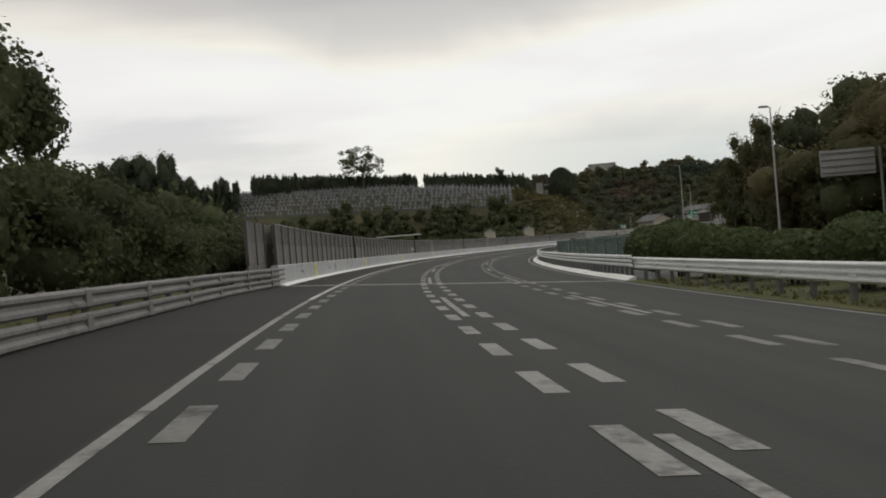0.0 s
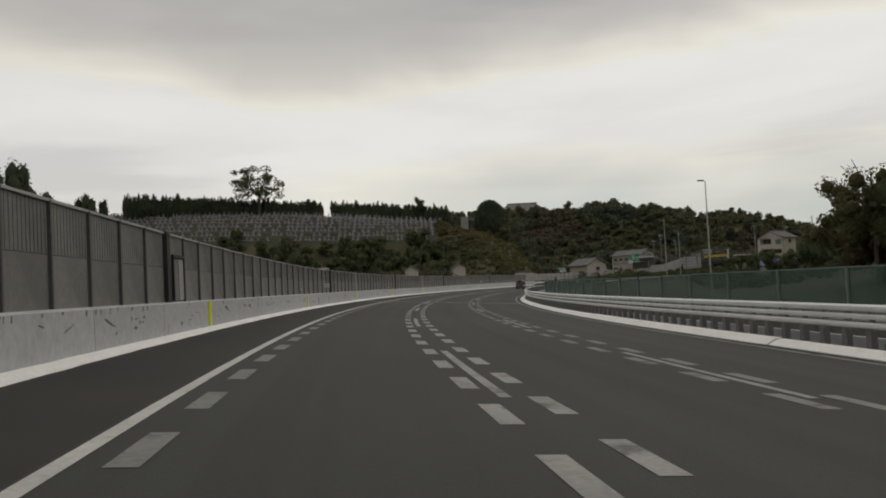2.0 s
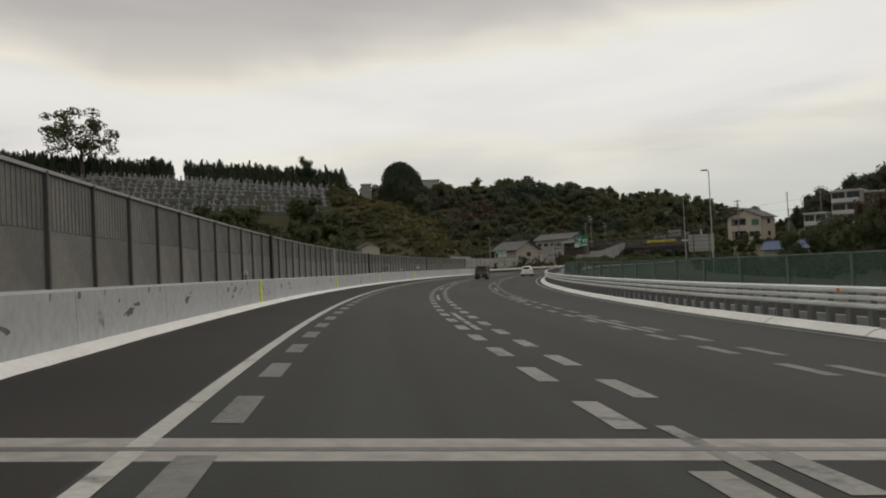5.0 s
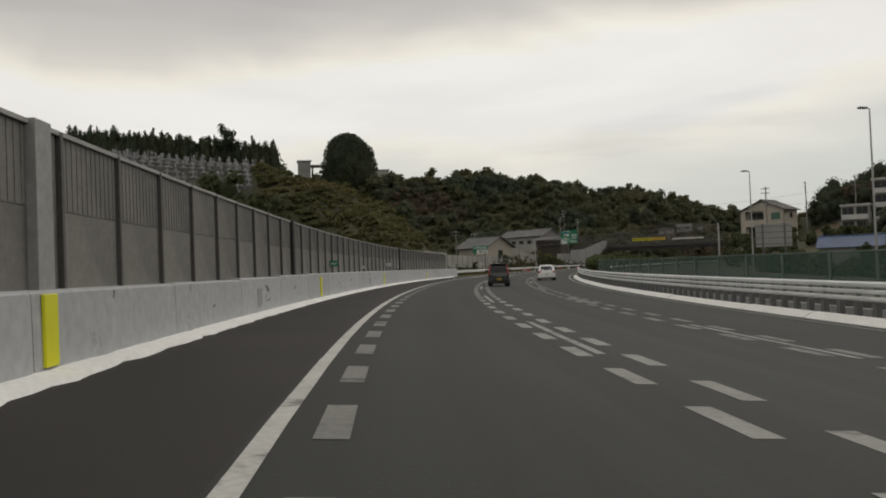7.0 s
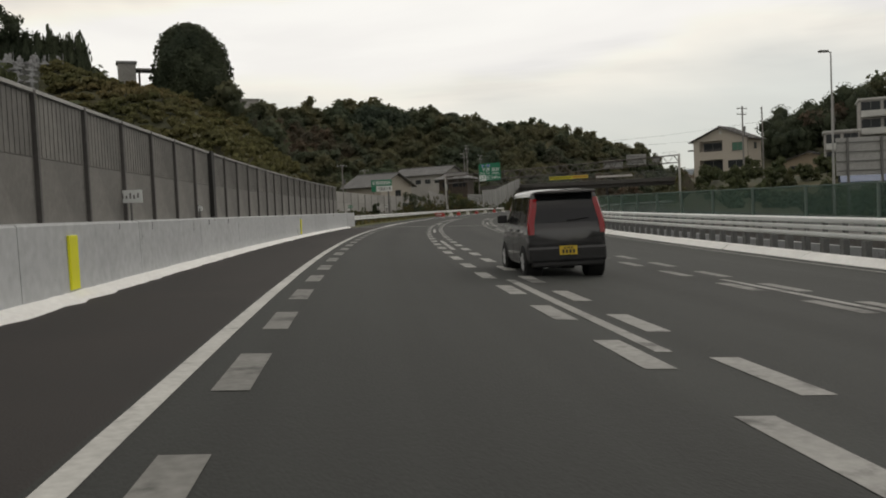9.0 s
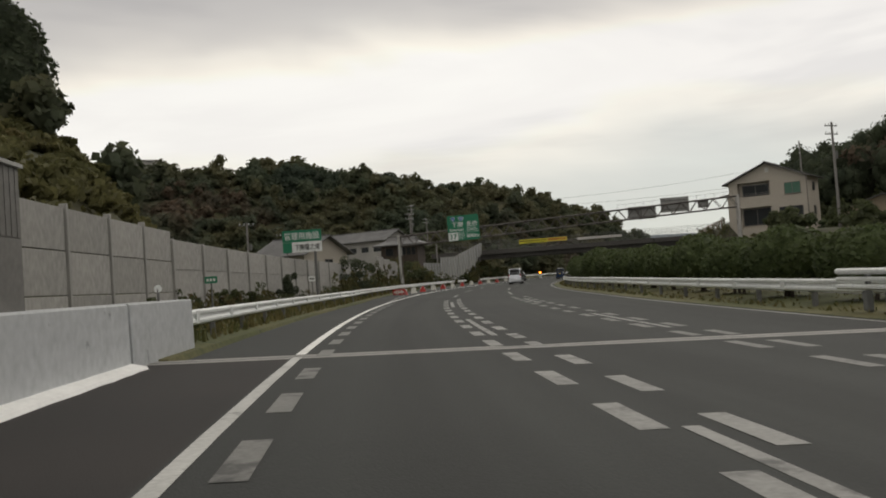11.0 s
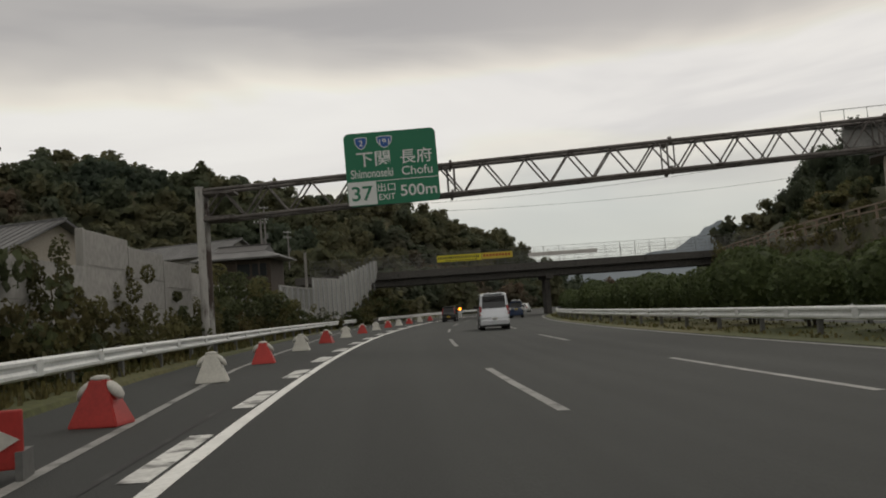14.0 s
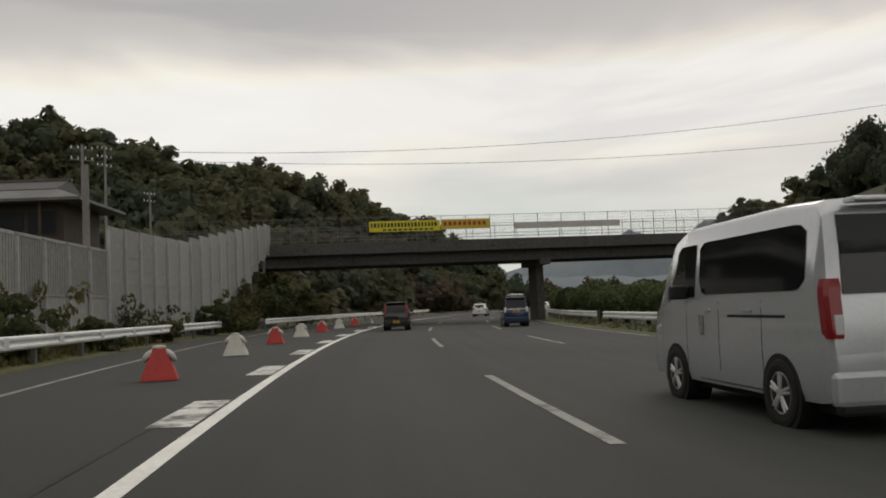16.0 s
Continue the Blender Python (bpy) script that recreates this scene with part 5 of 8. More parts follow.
woods("slope_wood", "tall dark evergreen trees on the bank past the overbridge", LEAF_DARK, (140, 240, 350, 440), 5.0,
      lambda x, y, s, d, z: (d > 51) & (d < 72) & (s > 464) & (s < 512), 15, (1.2, 1.6), templates=SLOPE_TREES)
woods("bank_scrub", "dry olive scrub on the bank above the retaining wall", LEAF_SCRUB, (110, 200, 345, 450), 2.0,
      lambda x, y, s, d, z: (d > 36.5) & (d < 48) & (s > 398) & (s < 462), 18, (0.6, 1.4), 0.3, BUSHES)
woods("distant_trees", "distant dark trees on the land behind the embankment", LEAF_DARK, (-150, -60, 180, 330), 12.0,
      lambda x, y, s, d, z: (d < -62) & (s < 262) & (s > 170), 11, (0.8, 1.2))
woods("spur_scrub", "olive green scrub covering the spur of the hill", LEAF_SCRUB, (-12, 90, 268, 362), 1.45,
      lambda x, y, s, d, z: (d < -7.5) & (d > np.where(x > -1, -62, -36)) & (x > -12) & ~((x < 0.5) & (y > 331 - 0.12 * (x + 40))) & (z > 0.8) & (s < 362) & ~((np.abs(x + 7.5) < 2.5) & (y < 272)) & ~((np.abs(x - 3.5) < 2.5) & (y < 274)), 12, (0.55, 1.15), 0.3, [crown(120 + i, 1.2, 0.95, 3, 51, 0.32, core=0.7, ragged=1.3, coarse=True) for i in range(6)])
woods("spur_trees", "dark mixed trees on the crest of the spur", LEAF_FOREST, (0, 70, 335, 420), 5.5,
      lambda x, y, s, d, z: (((d < -24) & (d > -30) & (s > 336) & (s < 350)) | ((d < -28) & (d > -75) & (s > 352) & (s < 385))) & (np.hypot(x - 65, y - 392) > 13), 14, (0.6, 1.2))
woods("embankment_wood", "dark green trees below the embankment beyond the roadside bushes", LEAF_BUSH, (-75, -30, 84, 130), 5.0,
      lambda x, y, s, d, z: (d < -24) & (d > -48), 17, (1.3, 1.75), 0.5, templates=[crown(50 + i, 3.4, 7.4, 10, 1000, 0.23) for i in range(3)])
woods("slope_bushes", "green bushes along the foot of the cemetery", LEAF_BUSH, (-115, 12, 266, 345), 6.2,
      lambda x, y, s, d, z: (d < -16) & (y < 333 - 0.12 * (x + 40)) & (x < 4) & ~((np.abs(x + 7.5) < 4.2) & (y < 274)) & ~((np.abs(x - 3.5) < 4.2) & (y < 276)), 13, (0.85, 1.4), 1.3, [crown(140 + i, 3.4, 6.0, 10, 420, 0.36, core=0.82, spread=0.92, ragged=0.8, lump=0.8, coarse=True, up=0.6) for i in range(5)])


def plant(name, m, label, V, Q, leaf, trunk=None, category="tree", group=""):
    t = thing(name, m, label, category, group)
    if trunk:
        part("trunk", trunk, BARK, t)
    part("crown", quads_mesh("crown", V, Q, leaf), None, t)
    return t


def clipped(seed, r, h, leaves, size):
    """A bush cut to a barrel with a domed top: leaves over a rounded block."""
    rng = np.random.default_rng(seed)
    d = rng.normal(0, 1, (leaves, 3))
    d /= np.linalg.norm(d, axis=1)[:, None]
    k = (np.abs(d[:, 0]) ** 2.15 + np.abs(d[:, 1]) ** 2.15 + np.abs(d[:, 2]) ** 2.15) ** (-1 / 2.15)
    wob = 1 + 0.05 * np.sin(d[:, 0] * 5 + seed) * np.cos(d[:, 1] * 4 + d[:, 2] * 3)
    P = d * (k * wob * rng.uniform(0.93, 1.03, leaves))[:, None] * (r * 0.92, r * 0.92, h / 2 * 0.95) + (0, 0, h / 2)
    V, Q = leaves_at(rng, P, d, size, 0.7)
    B, C = ball(np.zeros(3), 1.0, 9, 14)
    n = B / np.linalg.norm(B, axis=1)[:, None]
    kb = (np.abs(n) ** 2.15).sum(1) ** (-1 / 2.15)
    B = n * (kb * 0.92)[:, None] * (r * 0.92, r * 0.92, h / 2 * 0.95) + (0, 0, h / 2)
    return np.concatenate([V, B]), np.concatenate([Q, C + len(V)])


def egg(seed, r, h, leaves, size):
    """A dense egg-shaped crown: leaves over a lumpy solid of revolution, widest low down."""
    rng = np.random.default_rng(seed)

    def skin(a, z):
        prof = np.sqrt(np.clip(1 - np.where(z > 0.32, (z - 0.32) / 0.68, (0.32 - z) / 0.5) ** 2, 0, 1))
        bumps = 1 + 0.07 * np.sin(3 * a + 9 * z + seed) + 0.05 * np.sin(7 * a - 13 * z) + 0.04 * np.cos(11 * a + 21 * z)
        return np.stack([np.cos(a) * prof * r * bumps + 0.12 * r * (1 - z), np.sin(a) * prof * r * bumps, z * h], -1)
    a, z = rng.uniform(0, 2 * math.pi, leaves), rng.uniform(0, 1, leaves) ** 0.9
    P = skin(a, z) * (1, 1, 1) + rng.normal(0, 0.12, (leaves, 3))
    nrm = np.stack([np.cos(a), np.sin(a), 0.2 + z], -1)
    V, Q = leaves_at(rng, P, nrm, size, 0.7)
    n, m = 14, 20
    A, Z = np.meshgrid(np.linspace(0, 2 * math.pi, m, endpoint=False), np.linspace(0, 0.985, n))
    B = skin(A.ravel(), Z.ravel()) * (0.95, 0.95, 0.99)
    C = np.array([[i * m + j, i * m + (j + 1) % m, (i + 1) * m + (j + 1) % m, (i + 1) * m + j] for i in range(n - 1) for j in range(m)])
    return np.concatenate([V, B]), np.concatenate([Q, C + len(V)])


def limbs(seed, h, r, n=6, reach=2.0):
    """A tapered trunk with a few limbs."""
    rnd = random.Random(seed)
    bm = bmesh.new()
    rod(bm, (0, 0, -0.5), (0, 0, h * 0.55), r, 9, r * 0.7)
    rod(bm, (0, 0, h * 0.55), (rnd.uniform(-0.3, 0.3), rnd.uniform(-0.3, 0.3), h), r * 0.7, 8, r * 0.25)
    for i in range(n):
        a, z = rnd.uniform(0, 6.28), h * rnd.uniform(0.35, 0.8)
        rod(bm, (0, 0, z), (math.cos(a) * reach * rnd.uniform(0.6, 1), math.sin(a) * reach * rnd.uniform(0.6, 1), z + h * rnd.uniform(0.2, 0.4)), r * 0.4, 6, r * 0.1)
    return bm


def ground_at(x, y):
    return float(ground_height(np.array([x]), np.array([y]))[0])


def set_trees():
    # the broad open tree on the hilltop
    x, y = -58, 352
    V, Q = crown(71, 9.2, 11.5, 48, 3800, 0.30, core=0.3, flat=0.9, spread=1.08, lump=0.40)
    V[:, 2] += 6.0
    plant("hilltop_tree", Matrix.Translation((x, y, ground_at(x, y))), "broad open-crowned tree standing over the hilltop hedge", V, Q, LEAF_BUSH, limbs(1, 11, 0.45, 14, 7.0))
    x, y = 19.0, 348
    V, Q = egg(72, 5.3, 29.2 - ground_at(x, y), 5600, 0.24)
    plant("domed_tree", Matrix.Translation((x, y, ground_at(x, y) - 0.3)), "dark dense dome-shaped tree at the end of the cemetery", V, Q, LEAF_DARK, limbs(2, 6, 0.35))
    for x, y, sc, h in ((-4.4, 354, 3.0, 8.0), (-78, 354, 2.8, 6.5), (-95, 352, 2.6, 6.0), (-42, 356, 1.8, 5.5), (-110, 345, 3, 6), (24, 350, 2.2, 4.0)):
        V, Q = crown(int(480 + x), sc, h * 0.75, 16, 1000, 0.22, core=0.5, spread=0.95, lump=0.6)
        V[:, 2] += h * 0.38
        plant("hilltop_tree", Matrix.Translation((x, y, ground_at(x, y))), "small tree rising behind the hilltop hedge", V, Q, LEAF_DARK, limbs(int(x + 200), h * 0.7, 0.16, 5, 1.2), group="hilltop trees")
    # the tall dark wood at the far end of the cemetery, thinning out towards the hedge
    for x, r, top in ((-164, 7, 46), (-152, 6.5, 50.5), (-143, 5.5, 48), (-135.5, 4.2, 49.5), (-133, 5, 43.5), (-126.5, 3.8, 38.5), (-120, 1.9, 36.0), (-116, 1.6, 35.0), (-112, 2.3, 36.5), (-108, 1.7, 35.6)):
        g = ground_at(x, 345)
        h = top - g
        V, Q = crown(int(900 + x), r * 1.35, h * 0.95, 16, int(600 + 330 * r), 0.20 + 0.045 * r, core=0.85, spread=0.8, lump=0.95)
        V[:, 2] += h * 0.1
        plant("hilltop_tree", Matrix.Translation((x, 345, g)), "dark evergreen tree at the end of the cemetery", V, Q, LEAF_DARK, limbs(int(x + 300), h * 0.7, 0.05 * r, 6, r * 0.5), group="hilltop trees")
    # roadside trees at the start
    for s, d, r, h in ((66, -21.0, 2.9, 15.0), (31, -8.2, 3.4, 13.0), (12, -10, 3.2, 10), (40, -13, 3.0, 6.5), (-4, -9, 3, 9), (54, -14, 2.6, 5.0)):
        p = on_road(s, d)
        V, Q = crown(int(s + 140), r, h * 0.8, 10, 2600, 0.20, core=0.6, spread=0.75)
        V[:, 2] += h * 0.22
        plant("roadside_tree", Matrix.Translation((p.x, p.y, ground_at(p.x, p.y))), "leafy dark green tree behind the guard rail", V, Q, LEAF_BUSH, limbs(int(s + 50), h * 0.75, 0.22, 6, 1.6), group="roadside trees")
    # open-crowned trees at the end of the wood across the other carriageway
    for s, d, r, top in ((106, 37.5, 2.6, 13.8), (110, 38.5, 1.9, 13.6), (113, 37, 2.6, 11.8), (122, 37, 3.0, 9.3), (130, 38, 2.6, 8.0)):
        p = on_road(s, d)
        g = ground_at(p.x, p.y)
        h = top - g
        V, Q = crown(int(s + 640), r, h * 0.75, 18, 3000, 0.125, core=0.62, spread=1.0, lump=0.6)
        V[:, 2] += h * 0.25
        plant("roadside_tree", Matrix.Translation((p.x, p.y, g)), "open-crowned olive tree at the edge of the wood", V, Q, LEAF_OLIVE, limbs(int(s), h * 0.85, 0.2, 9, r * 0.8), group="trees at the wood edge")
    rnd = random.Random(6)
    for k in range(24):
        s, d = 6 + 2.7 * k + rnd.uniform(-0.6, 0.6), -5.2 - rnd.uniform(0, 1.2)
        if s > 50:
            break
        hgt = float(np.interp(s, (-20, 10, 30, 44, 50), (5.0, 4.6, 4.0, 2.9, 2.5))) * rnd.uniform(0.85, 1.1)
        p = on_road(s, d)
        V, Q = crown(200 + k, 1.9, hgt, 9, 4200, 0.078, core=0.8, spread=0.75, ragged=0.8)
        plant("roadside_bush", Matrix.Translation((p.x, p.y, p.z - 0.1)), "dense dark green bush overhanging the guard rail", V, Q, LEAF_BUSH, category="bush", group="bushes behind the rail")
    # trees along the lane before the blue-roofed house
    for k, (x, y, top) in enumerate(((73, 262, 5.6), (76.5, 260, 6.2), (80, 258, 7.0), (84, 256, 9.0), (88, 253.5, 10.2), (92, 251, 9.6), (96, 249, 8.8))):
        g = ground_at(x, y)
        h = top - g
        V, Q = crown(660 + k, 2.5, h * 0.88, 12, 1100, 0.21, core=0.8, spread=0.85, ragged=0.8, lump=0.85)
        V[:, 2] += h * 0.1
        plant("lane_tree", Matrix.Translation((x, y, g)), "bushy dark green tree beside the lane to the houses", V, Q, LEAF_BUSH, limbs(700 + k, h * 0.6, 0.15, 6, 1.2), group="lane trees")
    # the clipped hedge on the median
    protos = []
    for k in range(4):
        V, Q = clipped(300 + k, 1.3, 2.3, 2000, 0.085)
        protos.append((V, Q))
    bm = bmesh.new()
    for x, y, lean in ((0, 0, 0.1), (0.05, 0.45, 0.25), (-0.05, -0.4, -0.2)):
        rod(bm, (x, y, -0.15), (x + 0.05, y + lean, 0.9), 0.07, 8, 0.05)
    stems = mesh_of(bm, "trunk"); stems.materials.append(BARK)
    made = {}
    k = 0
    for s0, s1, gap in ((29.4, 57, 4.2), (294, 520, 5.1)):
        s = s0
        while s < s1:
            i = k % 4
            sc = rnd.uniform(0.88, 1.14)
            tall = rnd.uniform(0.88, 1.14) * (1.06 if s > 100 else 0.88)
            m = stand(s, 15.2 + rnd.uniform(-0.15, 0.15), 0.05, rnd.uniform(-8, 8))
            if i not in made:
                made[i] = quads_mesh("crown", *protos[i], LEAF_HEDGE)
            t = thing("median_bush", m, "round clipped dark green bush on the median", "bush", "median bushes")
            part("crown", made[i], None, t, m=Matrix.Translation((0, 0, 0.28)) @ Matrix.Diagonal((sc * 1.1, sc * (1.5 if s > 100 else 1.1), sc * tall * 0.9, 1)))
            part("trunk", stems, None, t)
            k += 1
            s += gap * rnd.uniform(0.92, 1.08)
    # plants along the concrete wall past the bridge
    for s, d, r, hgt, leaf in ((316, -4.6, 0.7, 2.0, LEAF_DARK), (303, -4.8, 0.6, 1.2, LEAF_BUSH), (309, -4.9, 0.8, 1.1, LEAF_BUSH), (342, -5.0, 1.6, 3.4, LEAF_DARK), (340.5, -5.0, 0.9, 1.9, LEAF_SCRUB), (352, -6.3, 1.0, 1.8, LEAF_BUSH), (354, -6.1, 0.6, 3.0, LEAF_SCRUB), (359, -6.2, 0.8, 3.3, LEAF_OLIVE), (361.5, -6.2, 0.6, 2.3, LEAF_SCRUB), (366, -6.4, 0.9, 3.2, LEAF_SCRUB), (371.5, -6.8, 1.0, 2.4, LEAF_OLIVE), (376, -7.6, 1.5, 3.0, LEAF_SCRUB), (380, -7.6, 1.7, 3.0, LEAF_BUSH),
                               (383, -8.3, 2.0, 3.8, LEAF_BUSH), (388, -9.0, 2.2, 4.4, LEAF_SCRUB), (392.5, -8.8, 2.3, 4.2, LEAF_BUSH), (397, -8.6, 2.1, 3.7, LEAF_SCRUB), (401.5, -8.6, 1.6, 2.6, LEAF_OLIVE), (405.5, -8.2, 1.3, 2.0, LEAF_BUSH), (386, -10.4, 1.2, 4.8, LEAF_OLIVE), (412, -7.8, 0.9, 1.2, LEAF_BUSH), (420, -7.9, 0.8, 1.0, LEAF_OLIVE), (430, -8.2, 1.2, 1.9, LEAF_BUSH), (435, -8.6, 1.5, 2.4, LEAF_SCRUB), (440, -8.8, 1.8, 3.2, LEAF_OLIVE), (445.5, -9.2, 2.0, 4.2, LEAF_BUSH), (450, -9.2, 1.8, 4.6, LEAF_SCRUB), (456, -8.7, 1.8, 3.0, LEAF_BUSH), (464, -9.5, 2.0, 3.0, LEAF_OLIVE)):
        p = on_road(s, d)
        V, Q = crown(int(s * 7), r, hgt, 24, int((1200 + 900 * r) * (1.9 if s < 378 else 1)), (0.075 + 0.018 * r) * (0.62 if s < 378 else 1), core=0.3, spread=1.12, ragged=0.9, lump=0.5)
        plant("wall_shrub", Matrix.Translation((p.x, p.y, p.z)), "wild shrub growing against the concrete wall", V, Q, leaf, category="bush", group="shrubs along the wall")


set_trees()


def wall_weeds():
    """Weeds and young shrubs between the guard rail and the wall past the bridge."""
    rng = np.random.default_rng(31)
    sets = [[crown(500 + 10 * q + i, 0.5, 0.9, 7, 150, 0.055, core=0.3, spread=1.1, ragged=1.0, lump=0.55, coarse=True) for i in range(5)] for q in range(3)]
    for q, (leaf, label) in enumerate(((LEAF_BUSH, "green weeds and saplings at the foot of the wall"), (LEAF_OLIVE, "dry olive weeds along the guard rail"), (LEAF_SCRUB, "yellowing weeds and creepers by the wall"))):
        rows = []
        for _ in range(120):
            s = rng.uniform(290, 432)
            back = 5.3 + (0.45 * flare(s) if s > 335 else 0) + 2.4 * float(smooth01((s - 372) / 8))
            front = 3.5 + 0.95 * flare(s)
            d = -(front + (max(back, front + 0.3) - front) * rng.uniform(0, 1) ** 0.6)
            p = on_road(s, d, 0.0)
            rows.append((p.x, p.y, p.z, rng.uniform(0.5, 1.5) * (1.3 if s > 335 else 0.8), rng.uniform(0.7, 1.7), rng.uniform(0, 6.28)))
        scatter("wall_weeds", sets[q], rows, leaf, label, "weeds")


wall_weeds()


def grass_tufts():
    """Blades on the verges that the camera passes."""
    rng = np.random.default_rng(9)
    rows = []
    for s0, s1, n, d0, d1, fl in ((286, 420, 5200, -2.7, -5.0, 1), (284, 440, 5200, 12.7, 16.8, 0), (-10, 47, 2600, 12.7, 16.5, 0), (-10, 47, 700, -3.2, -5, 0)):
        for _ in range(n):
            s = rng.uniform(s0, s1)
            d = d0 + (d1 - d0) * rng.uniform(0, 1) ** 1.3 - (flare(s) if fl else 0)
            rows.append((s, d))
    P = np.array([on_road(s, d, 0.03) for s, d in rows])
    n = len(P)
    a = rng.uniform(0, 6.28, n)
    left = np.array([d < 0 and s > 100 for s, d in rows])
    hgt, w = np.where(left, rng.uniform(0.06, 0.34, n), rng.uniform(0.03, 0.14, n)), rng.uniform(0.02, 0.07, n)
    A = np.stack([np.cos(a) * w, np.sin(a) * w, 0 * a], 1)
    T = np.stack([rng.normal(0, 0.05, n), rng.normal(0, 0.05, n), hgt], 1)
    V = np.stack([P - A, P + A, P + A * 0.5 + T, P - A * 0.5 + T], 1).reshape(-1, 3)
    me = quads_mesh("verge_grass", V, np.arange(4 * n).reshape(-1, 4), LEAF_GRASS)
    tagged(part("verge_grass", me, None), "tufts of dry yellow-green grass on the verges", "grass", kind="stuff")


grass_tufts()


# ---------------------------------------------------------------- cemetery
STONE = mat("grave_granite", (0.27, 0.275, 0.28), 0.6, 0.4, 0.4, 1.2, 0.05, hue=(0.15, 0.152, 0.155), hue_amt=0.9)
TERRACE = mat("terrace_concrete", (0.125, 0.128, 0.122), 0.9, 0.3, 0.3, 4, 0.1, hue=(0.075, 0.08, 0.06), hue_amt=0.8)


def build_cemetery():
    rnd = random.Random(11)
    Vs, Qs, k = [], [], 0
    cube = np.array([[x, y, z] for z in (0, 1) for y in (-0.5, 0.5) for x in (-0.5, 0.5)], float)
    cq = np.array([[0, 1, 3, 2], [4, 6, 7, 5], [0, 4, 5, 1], [1, 5, 7, 3], [3, 7, 6, 2], [2, 6, 4, 0]])
    xs0 = np.arange(-125, 3, 1.55)
    for r in range(10):
        y0 = 336 + 2.2 * r
        x1 = -1.5 + 0.6 * r
        xs = xs0[xs0 < x1] + np.array([rnd.uniform(-0.35, 0.35) for _ in range(int((xs0 < x1).sum()))])
        zs = ground_height(xs, y0 - 0.12 * (xs + 40) + 0 * xs)
        bm = bmesh.new()
        rows = []
        for x in np.arange(-126, x1 + 2, 6.0):
            y = y0 - 0.12 * (x + 40)
            z = ground_at(x, y)
            rows.append([bm.verts.new((x, y - 0.75, z - 1.6)), bm.verts.new((x, y - 0.75, z + 0.25)), bm.verts.new((x, y + 1.4, z + 0.25)), bm.verts.new((x, y + 1.4, z - 1.6))])
        for a, b in zip(rows, rows[1:]):
            for i in range(4):
                bm.faces.new((a[i], a[(i + 1) % 4], b[(i + 1) % 4], b[i]))
        bm.faces.new(rows[0][::-1]), bm.faces.new(rows[-1])
        bmesh.ops.recalc_face_normals(bm, faces=bm.faces)
        tagged(part("terrace", bm, TERRACE), "grey concrete cemetery terrace on the hillside", "terrace", "cemetery terraces", "structure")
        for x, z in zip(xs, zs):
            if rnd.random() < 0.16:
                continue
            y = y0 - 0.12 * (x + 40) + rnd.uniform(-0.3, 0.5)
            h = rnd.uniform(0.5, 1.25)
            z = z + 0.25
            for w, dz, hh in ((1.36, 0.0, 0.26), (0.6, 0.26, 0.28), (0.32, 0.54, h * 0.85)):
                Vs.append(cube * (w, w, hh) + (x, y, z + dz)); Qs.append(cq + k); k += 8
            if rnd.random() < 0.22:
                Vs.append(cube * (0.09, 0.05, rnd.uniform(1.4, 2.0)) + (x + 0.5, y + 0.4, z)); Qs.append(cq + k); k += 8
    me = quads_mesh("gravestones", np.concatenate(Vs), np.concatenate(Qs), STONE)
    tagged(part("gravestones", me, None), "rows of grey granite gravestones on hillside terraces", "gravestones", kind="stuff")
    # two dark conifer hedges along the top
    for x0, x1, y0, y1, n in ((-104, -38, 356, 358, 118), (-34, 5.5, 357, 353, 74)):
        rows = []
        for i in range(n):
            f = i / (n - 1)
            x, y = x0 + (x1 - x0) * f, y0 + (y1 - y0) * f
            zg = ground_at(x, y) - 2.4
            tall = float(np.interp(x, (-98, -35, 5), (36.8, 31.8, 27.8))) - zg
            rows.append((x, y + rnd.uniform(-0.4, 0.4), zg, 1.25, tall / (1.25 * 1.55) * rnd.uniform(0.92, 1.06), rnd.uniform(0, 6.28)))
        scatter("conifer_hedge", [crown(90 + i, 1.0, 1.9, 6, 200, 0.17, core=0.92, spread=0.6, coarse=True) for i in range(4)], rows, LEAF_DARK, "long dark conifer hedge along the top of the cemetery", "hedge", "")
    x, y = 10.7, 351.5
    g = ground_at(x, y)
    t = thing("cemetery_shelter", Matrix.Translation((x, y, g)), "small grey stone shelter with a flat roof on the hilltop", "shelter")
    top = 24.0 - g
    bm = bmesh.new(); box(bm, (0, 0, top / 2 - 0.4), (2.4, 2.2, top + 0.2), bevel=0.05)
    part("wall", bm, GREY_CONCRETE, t)
    bm = bmesh.new(); box(bm, (0, 0, top - 0.14), (2.8, 2.6, 0.28), bevel=0.04)
    part("roof", bm, STONE, t)
    g = ground_at(13.6, 352)
    t = thing("arbour", Matrix.Translation((13.6, 352, g)), "small open arbour with a dark curved roof", "arbour")
    top = 23.3 - g
    bm = bmesh.new(); prism(bm, [(-1.3, top - 0.5), (1.3, top - 0.5), (0.9, top - 0.2), (0, top), (-0.9, top - 0.2)], -1.6, 1.6)
    part("roof", bm, TERRACE, t)
    for dx, dy in ((-1.2, -1), (1.2, -1), (-1.2, 1), (1.2, 1)):
        bm = bmesh.new(); box(bm, (dx, dy, top / 2 - 0.4), (0.16, 0.16, top))
        part("post", bm, BARK, t)


build_cemetery()


